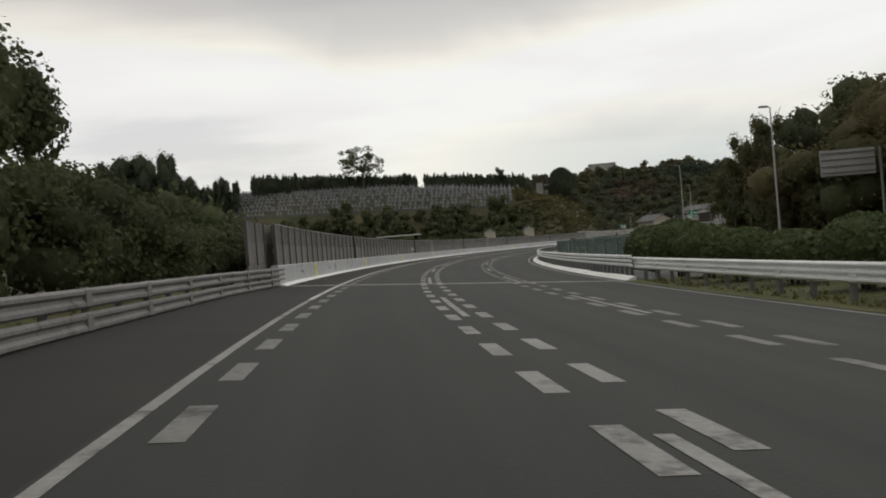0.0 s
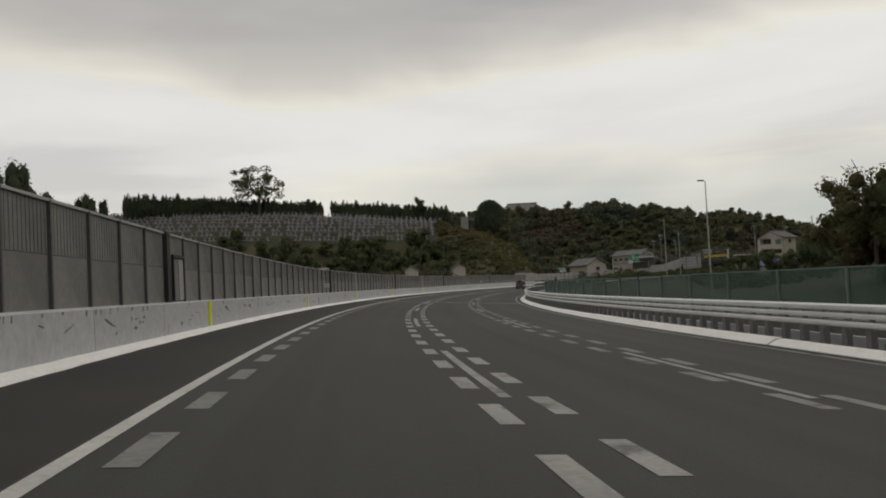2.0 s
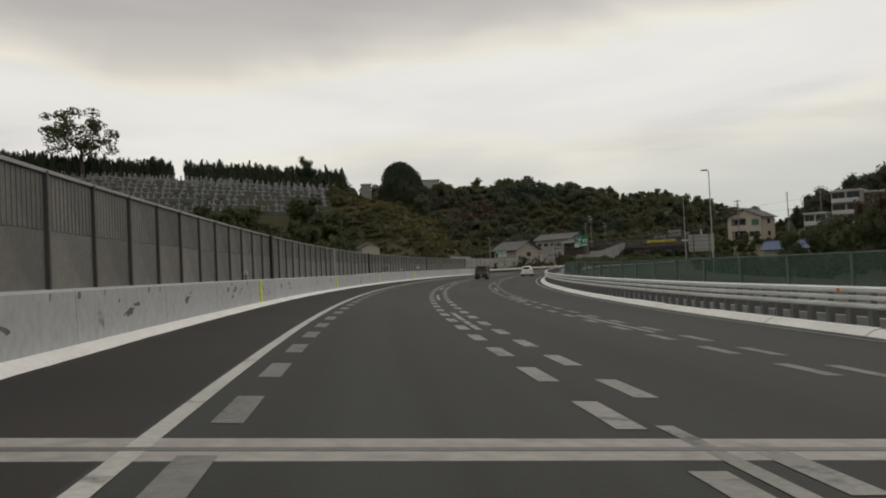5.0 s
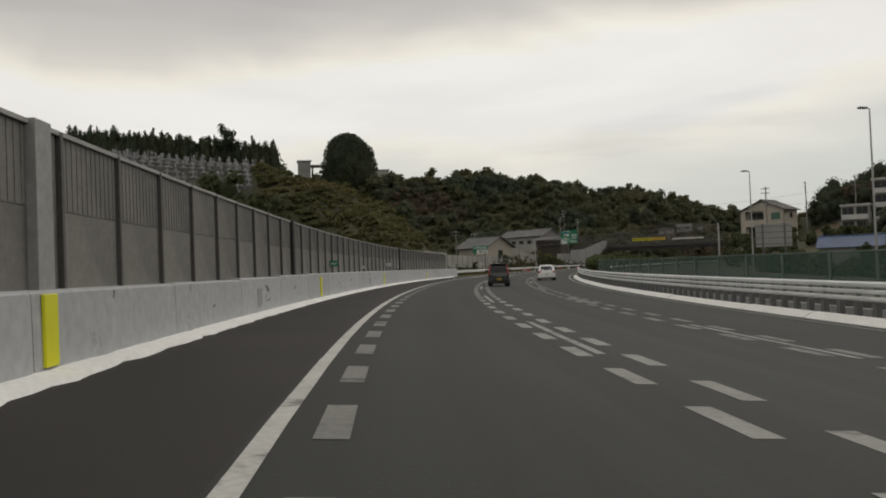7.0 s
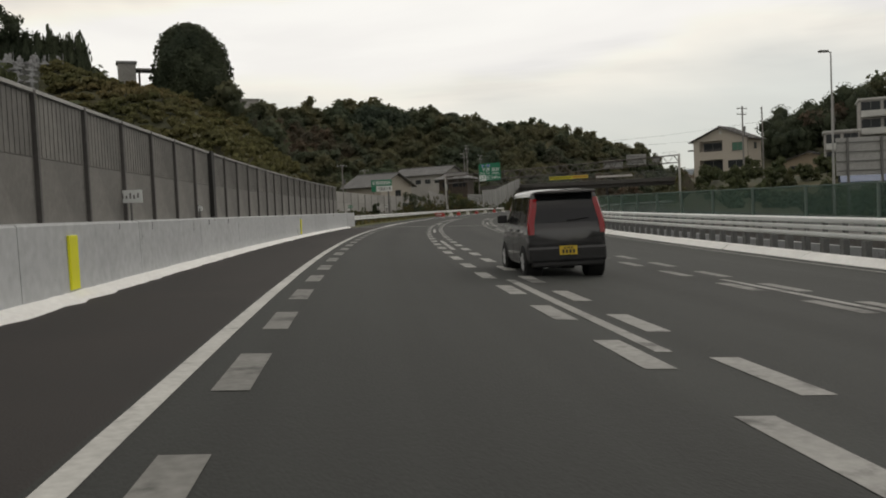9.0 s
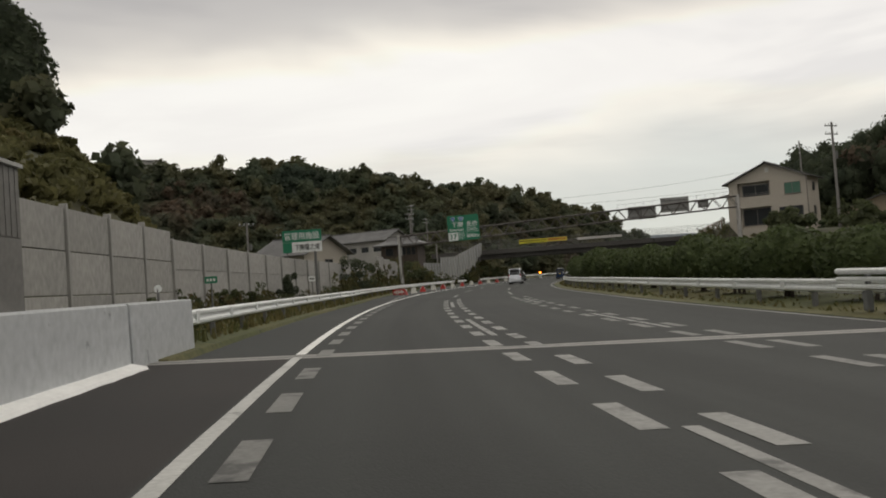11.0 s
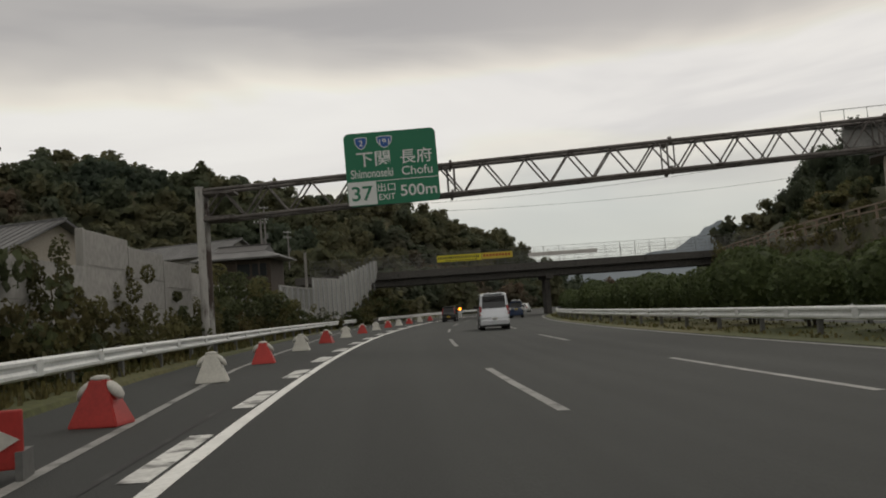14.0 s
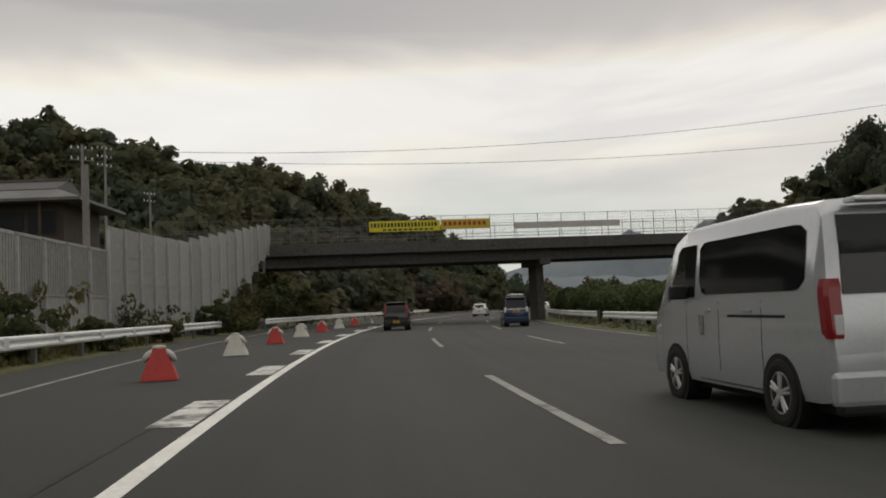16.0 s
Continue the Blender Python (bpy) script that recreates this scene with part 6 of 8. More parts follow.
# ---------------------------------------------------------------- houses
WALL_CREAM = mat("cream_render", (0.44, 0.40, 0.34), 0.85, 0.1, 0.3, 6, 0.08, hue=(0.38, 0.345, 0.30))
WALL_GREY = mat("grey_render", (0.33, 0.32, 0.30), 0.85, 0.15, 0.3, 6, 0.08)
WALL_TAN = mat("tan_render", (0.33, 0.27, 0.20), 0.85, 0.15, 0.3, 6, 0.08)
WALL_WHITE = mat("white_render", (0.52, 0.52, 0.50), 0.85, 0.12, 0.3, 6, 0.08)
TILE = mat("grey_roof_tile", (0.105, 0.105, 0.105), 0.55, 0.2, 0.4, 5, 0.1, hue=(0.15, 0.15, 0.148))
TILE_DARK = mat("dark_roof_tile", (0.055, 0.052, 0.05), 0.55, 0.2, 0.4, 5, 0.1)
TILE_BLUE = mat("blue_roof_tile", (0.05, 0.085, 0.17), 0.5, 0.2, 0.4, 5, 0.1)
GLASS = plain("dark_window_glass", (0.02, 0.024, 0.026), 0.3)
GLASS.node_tree.nodes["Principled BSDF"].inputs["Specular IOR Level"].default_value = 0.25
FRAME = plain("aluminium_frame", (0.16, 0.15, 0.14), 0.4, 0.4)
WOOD = mat("dark_timber", (0.06, 0.045, 0.035), 0.8, 0.2, 1, 12, 0.1)


SHUTTER = plain("green_shutter", (0.06, 0.15, 0.105), 0.6)


def window(parent, x, z, w, h, y, material=None):
    """A window on a wall that faces -y: frame, sill, two panes."""
    bm = bmesh.new()
    for dx in (-w / 2, 0, w / 2):
        box(bm, (x + dx, y - 0.03, z), (0.07, 0.1, h))
    for dz in (-h / 2, h / 2):
        box(bm, (x, y - 0.03, z + dz), (w + 0.07, 0.1, 0.07))
    fr = part("window", bm, FRAME, parent)
    for sx in (-1, 1):
        bm = bmesh.new(); box(bm, (x + sx * w / 4, y - 0.012, z), (w / 2 - 0.07, 0.03, h - 0.05))
        part("pane", bm, material or GLASS, fr)
    bm = bmesh.new(); box(bm, (x, y - 0.08, z - h / 2 - 0.06), (w + 0.2, 0.16, 0.05))
    part("sill", bm, FRAME, fr)


def gable_roof(parent, w, dep, z, rise, over, material, cx=0.0, thick=0.16, ribs=True):
    """Two roof slopes whose ridge runs along y, with battens and a ridge cap."""
    a = math.atan2(rise, w / 2)
    for sx in (-1, 1):
        ln = (w / 2 + over) / math.cos(a)
        m = Matrix.Translation((cx, 0, z + rise)) @ Matrix.Rotation(sx * a, 4, "Y") @ Matrix.Translation((sx * ln / 2, 0, thick / 2))
        bm = bmesh.new(); box(bm, (0, 0, 0), (ln, dep + 2 * over, thick), m, 0.02)
        rf = part("roof", bm, material, parent)
        if ribs:
            bm = bmesh.new(); box(bm, (0, 0, 0), (ln, 0.09, 0.05))
            me = mesh_of(bm, "tile_rib"); me.materials.append(material)
            for i in range(int((dep + 2 * over) / 0.8)):
                part("tile_rib", me, None, rf, m=m @ Matrix.Translation((0, -(dep / 2 + over) + 0.4 + 0.8 * i, thick / 2 + 0.02)))
    bm = bmesh.new(); box(bm, (cx, 0, z + rise + 0.17), (0.36, dep + 2 * over, 0.22), bevel=0.05)
    part("ridge_cap", bm, material, parent)


def gable_wall(w, dep, z, rise, base=-1.5):
    bm = bmesh.new()
    a = [(-w / 2, base), (w / 2, base), (w / 2, z), (0, z + rise), (-w / 2, z)]
    fr = [bm.verts.new((x, -dep / 2, q)) for x, q in a]
    bk = [bm.verts.new((x, dep / 2, q)) for x, q in a]
    bm.faces.new(fr), bm.faces.new(bk[::-1])
    for i in range(5):
        bm.faces.new((fr[i], bk[i], bk[(i + 1) % 5], fr[(i + 1) % 5]))
    bmesh.ops.recalc_face_normals(bm, faces=bm.faces)
    return bm


def upright(bm, pts, y0, y1):
    """A piece of wall: an outline in x and z between two depths."""
    a, b = [bm.verts.new((x, y0, z)) for x, z in pts], [bm.verts.new((x, y1, z)) for x, z in pts]
    new_faces = [bm.faces.new(a), bm.faces.new(b[::-1])]
    for i in range(len(pts)):
        j = (i + 1) % len(pts)
        new_faces.append(bm.faces.new((a[i], b[i], b[j], a[j])))
    bmesh.ops.recalc_face_normals(bm, faces=new_faces)


def house(name, x, y, zb, face, w, dep, eave, rise, wall, roof, label, over=0.6, wins=(), base=-1.5):
    """A gabled house whose gable looks along its own -y, turned by face degrees."""
    t = thing(name, Matrix.Translation((x, y, zb)) @ Matrix.Rotation(radians(face), 4, "Z"), label, "house")
    part("wall", gable_wall(w, dep, eave, rise, base), wall, t)
    gable_roof(t, w, dep, eave, rise, over, roof)
    for wx, wz, ww, wh in wins:
        window(t, wx, wz, ww, wh, -dep / 2)
    return t


def build_houses():
    # the cream house over the median hedge: its gable has a balcony let into it and a glazed opening below
    f = -61.8
    w, dep, eave, rise = 10.66, 6.35, 6.36, 2.25
    t = thing("cream_house", Matrix.Translation((118.2, 354.64, 5.5)) @ Matrix.Rotation(radians(f), 4, "Z"), "two-storey cream house with a dark gabled roof and a balcony", "house")
    bm = gable_wall(w, dep - 1.1, eave, rise, -5.0)
    bmesh.ops.translate(bm, verts=bm.verts, vec=(0, 0.55, 0))
    part("wall", bm, WALL_CREAM, t)
    bm, q = bmesh.new(), rise / (w / 2)
    y0, y1 = -dep / 2, -dep / 2 + 1.1
    upright(bm, [(-w / 2, -5), (-4.15, -5), (-4.15, eave + q * (w / 2 - 4.15)), (-w / 2, eave)], y0, y1)
    upright(bm, [(0.4, -5), (w / 2, -5), (w / 2, eave), (0.4, eave + rise - q * 0.4)], y0, y1)
    upright(bm, [(-4.15, eave - 0.15), (0.4, eave - 0.15), (0.4, eave + rise - q * 0.4), (0, eave + rise), (-4.15, eave + q * (w / 2 - 4.15))], y0, y1)
    upright(bm, [(-4.15, eave - 3.7), (0.4, eave - 3.7), (0.4, eave - 2.15), (-4.15, eave - 2.15)], y0, y0 + 0.18)
    upright(bm, [(-4.15, eave - 3.7), (0.4, eave - 3.7), (0.4, eave - 3.4), (-4.15, eave - 3.4)], y0 + 0.18, y1)
    upright(bm, [(-4.15, -5), (0.4, -5), (0.4, -0.3), (-4.15, -0.3)], y0, y1)
    part("front_wall", bm, WALL_CREAM, t, "cream gable wall with balcony openings")
    gable_roof(t, w, dep, eave, rise, 0.7, TILE_DARK)
    window(t, 3.35, eave - 1.5, 2.1, 1.5, y0, SHUTTER)
    window(t, 3.0, eave - 4.7, 3.1, 1.35, y0)
    window(t, -1.9, eave - 1.5, 3.6, 2.0, y1)
    window(t, -1.9, eave - 5.0, 3.8, 2.3, y1)
    bm = bmesh.new(); box(bm, (-1.9, y0 + 0.08, eave - 1.95), (4.5, 0.06, 0.07)); box(bm, (-1.9, y0 + 0.08, eave - 1.72), (4.5, 0.05, 0.05))
    part("balcony_rail", bm, FRAME, t)
    bm = bmesh.new(); box(bm, (0.1, y0 - 0.02, eave + rise - 0.9), (0.5, 0.06, 0.7), bevel=0.02)
    part("gable_vent", bm, WALL_WHITE, t)
    bm = bmesh.new(); rod(bm, (w / 2 - 0.1, y0 - 0.06, -2), (w / 2 - 0.1, y0 - 0.06, eave), 0.05)
    part("downpipe", bm, FRAME, t)
    for zz in (eave - 1.4, eave - 4.7):
        bm = bmesh.new(); box(bm, (w / 2 + 0.02, 0.2, zz), (0.06, 1.2, 1.2), bevel=0.01)
        part("side_window", bm, GLASS, t)
    # its lean-to
    bm = bmesh.new(); box(bm, (-w / 2 - 0.5, 0.6, eave - 0.9), (1.6, dep - 1.4, 0.14), Matrix.Rotation(radians(-6), 4, "Y"), 0.02)
    part("lean_to_roof", bm, TILE_DARK, t)
    bm = bmesh.new(); box(bm, (-w / 2 - 0.45, 0.9, (eave - 6.2) / 2), (0.9, dep - 2.4, eave + 3.6))
    part("lean_to_wall", bm, WALL_CREAM, t)
    t = house("low_house", 134.6, 349, 4.2, f, 11, 8, 2.9, 1.6, WALL_TAN, TILE_DARK, "low house with tan walls and a dark tiled roof", 0.8, ((-2.8, 1.5, 1.8, 1.2), (2.4, 1.5, 1.8, 1.2)))
    t = house("blue_roofed_house", 95, 298, 0.4, 46, 7.0, 9, 1.9, 1.6, WALL_GREY, TILE_BLUE, "low house with a blue tiled roof", 0.6, ((0, 1.2, 2.2, 1.0),))
    # apartment block on the slope
    for n, (x, y, zb, w, dep, fl, fc) in enumerate(((125.6, 334.2, 2.1, 5.4, 8, 3, -44), (134.5, 334.0, 4.6, 7.0, 9, 4, -44), (143.0, 333.6, 4.2, 7.0, 9, 4, -44))):
        t = thing("apartment_block", Matrix.Translation((x, y, zb)) @ Matrix.Rotation(radians(fc), 4, "Z"), "grey flat-roofed apartment block with stepped white balconies", "apartment block", "hillside apartments")
        bm = bmesh.new(); box(bm, (0, 0, fl * 1.5 - 2), (w, dep, fl * 3 + 4), bevel=0.05)
        part("wall", bm, WALL_GREY, t)
        bm = bmesh.new(); box(bm, (0, 0, fl * 3 + 0.15), (w + 0.5, dep + 0.5, 0.3), bevel=0.03)
        part("roof", bm, WALL_WHITE, t)
        for i in range(fl):
            for j in range(2):
                window(t, -w / 2 + w * (j + 0.5) / 2, 3 * i + 1.75, w / 2 - 0.5, 1.9, -dep / 2)
            bm = bmesh.new()
            box(bm, (0, -dep / 2 - 0.6, 3 * i + 0.1), (w - 0.4, 1.2, 0.16))
            box(bm, (0, -dep / 2 - 1.15, 3 * i + 0.6), (w - 0.4, 0.1, 1.0))
            part("balcony", bm, WALL_WHITE, t, "white balcony front")
    # houses behind the left-hand wall
    t = house("tiled_house", 59.8, 391.5, 2.2, 35, 10.5, 9, 4.2, 2.4, WALL_CREAM, TILE, "old house with a grey tiled gabled roof behind the wall", 0.9, ((0.5, 2.6, 1.8, 1.2),), -3)
    t = house("long_house", 91.5, 447, 4.5, 33.5, 9, 17, 6.3, 2.0, WALL_GREY, TILE, "long two-storey house with a grey tiled roof", 0.8, (), -3)
    for yy in (-6.4, -3.2, 0, 3.2, 6.4):
        bm = bmesh.new(); box(bm, (-4.53, yy, 4.3), (0.06, 1.8, 1.1))
        part("window", bm, GLASS, t)
    build_hip_house()
    t = house("hut", -7.7, 270.0, 3.0, -10, 2.8, 3, 2.3, 0.8, WALL_CREAM, TILE, "small pale hut with a gabled roof below the hill", 0.3, (), -4)
    t = house("hut", 3.7, 272, 3.0, 10, 3.0, 3, 2.3, 0.8, WALL_CREAM, TILE, "small pale hut with a gabled roof below the hill", 0.3, (), -4)
    # a flat block on the ridge
    t = thing("hilltop_block", Matrix.Translation((57, 560, 38)), "pale flat-roofed building on the ridge", "building")
    bm = bmesh.new(); box(bm, (0, 0, 2), (16, 8, 12), bevel=0.1)
    part("wall", bm, WALL_GREY, t)
    bm = bmesh.new(); box(bm, (0, 0, 8.2), (16.8, 8.8, 0.4), bevel=0.05)
    part("roof", bm, WALL_GREY, t)
    # flat canopy behind the noise wall
    t = thing("canopy_roof", Matrix.Translation((-20.5, 222, 1.9)) @ Matrix.Rotation(radians(97), 4, "Z"), "long low white canopy roof behind the noise wall", "canopy")
    bm = bmesh.new(); box(bm, (1.5, 8, 3.55), (4, 11, 0.25), bevel=0.04)
    part("roof", bm, WALL_WHITE, t)
    for yy in (3, 8, 13):
        bm = bmesh.new(); box(bm, (1.0, yy, 1.2), (0.16, 0.16, 4.8))
        part("post", bm, STEEL_DARK, t)


def build_hip_house():
    """Old house with a hipped and gabled tile roof on raised ground."""
    t = thing("hip_roofed_house", Matrix.Translation((88.9, 420, 5.85)) @ Matrix.Rotation(radians(-38), 4, "Z") @ Matrix.Scale(0.84, 4), "old timber house with a sweeping hipped tile roof and deep eaves", "house")
    bm = bmesh.new(); box(bm, (0, 0, 0.2), (8.6, 7.4, 6.4), bevel=0.03)
    part("wall", bm, WOOD, t)
    bm = bmesh.new()
    lo = [bm.verts.new((x, y, 3.1)) for x, y in ((-5.9, -5.2), (5.9, -5.2), (5.9, 5.2), (-5.9, 5.2))]
    mid = [bm.verts.new((x, y, 4.15)) for x, y in ((-3.2, -2.4), (3.2, -2.4), (3.2, 2.4), (-3.2, 2.4))]
    und = [bm.verts.new((x, y, 2.9)) for x, y in ((-5.9, -5.2), (5.9, -5.2), (5.9, 5.2), (-5.9, 5.2))]
    for i in range(4):
        j = (i + 1) % 4
        bm.faces.new((lo[i], lo[j], mid[j], mid[i]))
        bm.faces.new((und[i], und[j], lo[j], lo[i]))
    bm.faces.new(und[::-1]), bm.faces.new(mid)
    bmesh.ops.recalc_face_normals(bm, faces=bm.faces)
    part("lower_roof", bm, TILE, t)
    bm = bmesh.new()
    prism(bm, [(-2.8, 4.05), (2.8, 4.05), (0.25, 4.95), (-0.25, 4.95)], -3.4, 3.4)
    part("upper_roof", bm, TILE_DARK, t)
    bm = bmesh.new(); box(bm, (0, 0, 5.02), (7.1, 0.4, 0.28), bevel=0.06)
    part("ridge_cap", bm, TILE_DARK, t)
    for x in (-3, 0, 3):
        bm = bmesh.new(); box(bm, (x, -4.6, 1.2), (0.18, 0.18, 3.4))
        part("post", bm, WOOD, t)
    for x in (-2.4, 0.6, 2.8):
        bm = bmesh.new(); box(bm, (x, -3.73, 1.5), (1.9, 0.08, 1.6))
        part("window", bm, GLASS, t)


build_houses()


# ---------------------------------------------------------------- lamps, poles, wires, signs
POLE = mat("grey_lamp_post", (0.34, 0.34, 0.33), 0.5, 0.1, 0.5, 8, 0.05, metal=0.3)
POLE_CONC = mat("concrete_pole", (0.22, 0.21, 0.20), 0.85, 0.15, 0.5, 8, 0.1)


def street_lamp(x, y, top, face):
    zb = min(ground_at(x, y), 0.0) - 0.3
    t = thing("street_lamp", Matrix.Translation((x, y, zb)) @ Matrix.Rotation(radians(face), 4, "Z"), "tall grey street lamp with one short-armed head", "street lamp", "street lamps")
    h = top - zb
    bm = bmesh.new()
    rod(bm, (0, 0, 0), (0, 0, h * 0.45), 0.11, 12, 0.085)
    rod(bm, (0, 0, h * 0.45), (0, 0, h), 0.085, 12, 0.05)
    part("post", bm, POLE, t)
    bm = bmesh.new()
    rod(bm, (0, 0, h - 0.03), (-0.35, 0, h + 0.04), 0.045, 8)
    part("arm", bm, POLE, t)
    bm = bmesh.new(); box(bm, (-0.62, 0, h + 0.05), (0.75, 0.32, 0.16), bevel=0.04)
    part("head", bm, STEEL_DARK, t)


for q in ((28.0, 159.8, 12.0, 10), (43.6, 231.3, 12.1, 0), (58.3, 270.0, 11.7, -10), (21.9, 86.5, 10.9, 15)):
    street_lamp(*q)


def utility_pole(x, y, top, face, arms=2, zb=None):
    zb = ground_at(x, y) - 0.3 if zb is None else zb
    t = thing("utility_pole", Matrix.Translation((x, y, zb)) @ Matrix.Rotation(radians(face), 4, "Z"), "concrete utility pole with crossarms and insulators", "utility pole", "utility poles")
    h = top - zb
    bm = bmesh.new(); rod(bm, (0, 0, 0), (0, 0, h), 0.17, 10, 0.11)
    part("pole", bm, POLE_CONC, t)
    for k in range(arms):
        z = h - 0.4 - 0.9 * k
        bm = bmesh.new(); box(bm, (0, 0.1, z), (1.9, 0.1, 0.1))
        part("crossarm", bm, STEEL_DARK, t)
        for dx in (-0.85, -0.3, 0.3, 0.85):
            bm = bmesh.new(); rod(bm, (dx, 0.1, z + 0.05), (dx, 0.1, z + 0.28), 0.05, 6)
            part("insulator", bm, SIGN_WHITE, t)
    if arms:
        bm = bmesh.new(); rod(bm, (0.3, 0, h * 0.66), (0.3, 0, h * 0.66 + 0.8), 0.22, 10)
        part("transformer", bm, STEEL_DARK, t)


for q in ((106.1, 452.9, 19.5, 20, 3), (118, 470, 17.5, 20, 2), (98, 436, 16, 0, 2), (60, 402, 10.5, 0, 1), (84.3, 395.6, 7.1, 0, 0), (136, 365, 19.5, 40, 3), (131, 341, 18.5, 30, 2), (47, 372, 10.0, 0, 1), (101, 330, 15.2, 0, 2)):
    utility_pole(*q)


def wire(a, b, sag, label):
    bm = bmesh.new()
    a, b = Vector(a), Vector(b)
    pts = [a.lerp(b, i / 16) - Vector((0, 0, sag * 4 * (i / 16) * (1 - i / 16))) for i in range(17)]
    prev = None
    for p in pts:
        ring = [bm.verts.new(p + Vector((0, dy, dz))) for dy, dz in ((0.02, 0.02), (-0.02, 0.02), (-0.02, -0.02), (0.02, -0.02))]
        if prev:
            for i in range(4):
                bm.faces.new((prev[i], prev[(i + 1) % 4], ring[(i + 1) % 4], ring[i]))
        prev = ring
    tagged(part("overhead_wire", bm, DARK_POST), label, "wire", "overhead wires")


wire((106.1, 452.9, 19.0), (172, 396, 21.0), 2.2, "thin black overhead wire sagging across the motorway")
wire((106.1, 452.9, 18.2), (172, 397, 17.5), 1.8, "thin black overhead wire sagging across the motorway")


def back_board(s, d, zc, w, h, posts, label):
    t = thing("sign_from_behind", stand(s, d), label, "sign", "signs seen from behind")
    bm = bmesh.new(); box(bm, (0, 0, zc), (w, 0.06, h), bevel=0.02)
    part("board", bm, SIGN_BACK, t)
    for k in range(4):
        bm = bmesh.new(); box(bm, (0, -0.06, zc - h / 2 + h * (k + 0.5) / 4), (w - 0.1, 0.06, 0.09))
        part("stiffener", bm, STEEL_DARK, t)
    for x in posts:
        bm = bmesh.new(); rod(bm, (x, -0.14, -0.6), (x, -0.14, zc + h / 2), 0.1, 10)
        part("post", bm, STEEL_DARK, t)


back_board(290, 36.9, 4.15, 4.3, 2.9, (-1.3, 1.3), "large grey sign board on two posts seen from behind")
back_board(68, 31.5, 5.6, 3.6, 1.7, (2.1,), "grey sign board on a post seen from behind")

# warning lamp at the works, retaining wall under the right-hand slope
WARN = plain("lit_orange_lamp", (1.0, 0.25, 0.02), 0.4, emit=6.0)
t = thing("warning_lamp", stand(471, -2.2), "orange warning lamp glowing on a low works stand", "warning lamp")
bm = bmesh.new(); box(bm, (0, 0, 0.45), (0.5, 0.4, 0.9), bevel=0.03); part("stand", bm, SIGN_WHITE, t)
bm = bmesh.new(); rod(bm, (0, -0.02, 1.2), (0, 0.2, 1.2), 0.2, 14); part("lamp", bm, WARN, t)
bm = bmesh.new(); rod(bm, (0, 0.1, 0.9), (0, 0.1, 1.05), 0.04, 8); part("stem", bm, STEEL_DARK, t)


def build_right_bank():
    bm = bmesh.new()
    sweep(bm, 392, 470, [(33.6, -1.0), (34.2, 5.6), (35.2, 5.8), (36.5, 4.0), (36.5, -1.0)], step=3.0, base=lambda s: (0.25 * noise.noise(Vector((s * 0.4, 0, 0))), 0.5 * noise.noise(Vector((s * 0.2, 7, 0)))))
    tagged(part("retaining_wall", bm, mat("mossy_retaining_wall", (0.12, 0.105, 0.08), 0.92, 0.35, 0.5, 3, 0.4, hue=(0.07, 0.075, 0.04), hue_amt=0.9)), "mossy brown retaining wall below the wooded slope", "retaining wall", kind="structure")
    t = thing("pipe_fence", on_identity, "weathered pale pipe fence along the retaining wall", "fence")
    for z in (6.3, 6.75):
        bm = bmesh.new(); sweep(bm, 392, 470, [(34.5, z), (34.62, z), (34.62, z + 0.1), (34.5, z + 0.1)], step=3.0)
        part("rail", bm, RAIL_PALE, t)
    for k in range(27):
        bm = bmesh.new(); box(bm, (0, 0, 6.2), (0.14, 0.14, 1.3))
        part("post", bm, RAIL_PALE, t, m=stand(392 + 3 * k, 34.56))


RAIL_PALE = mat("pale_orange_pipe", (0.22, 0.165, 0.125), 0.7, 0.2, 0.8, 8, 0.05)
build_right_bank()


def bank_weeds():
    """Dry weeds and vines that hang over the retaining wall."""
    rng = np.random.default_rng(44)
    sets = [crown(700 + i, 0.7, 1.5, 6, 130, 0.085, core=0.35, spread=1.1, ragged=1.1, lump=0.6, coarse=True) for i in range(5)]
    for leaf, n, label in ((LEAF_SCRUB, 130, "dry brown weeds and vines over the retaining wall"), (LEAF_OLIVE, 90, "olive weeds over the retaining wall")):
        rows = []
        for _ in range(n):
            s, u = rng.uniform(388, 470), rng.uniform(0, 1)
            p = on_road(s, 33.35 + 0.9 * u + rng.uniform(-0.25, 0.3), 6.0 * u - 0.9)
            rows.append((p.x, p.y, p.z, rng.uniform(0.7, 1.5), rng.uniform(0.7, 1.5), rng.uniform(0, 6.28)))
        scatter("bank_weeds", sets, rows, leaf, label, "weeds")


bank_weeds()


# distant hills over the sea, the air's blue haze painted into their colour
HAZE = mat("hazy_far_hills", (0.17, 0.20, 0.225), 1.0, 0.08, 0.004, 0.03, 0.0)


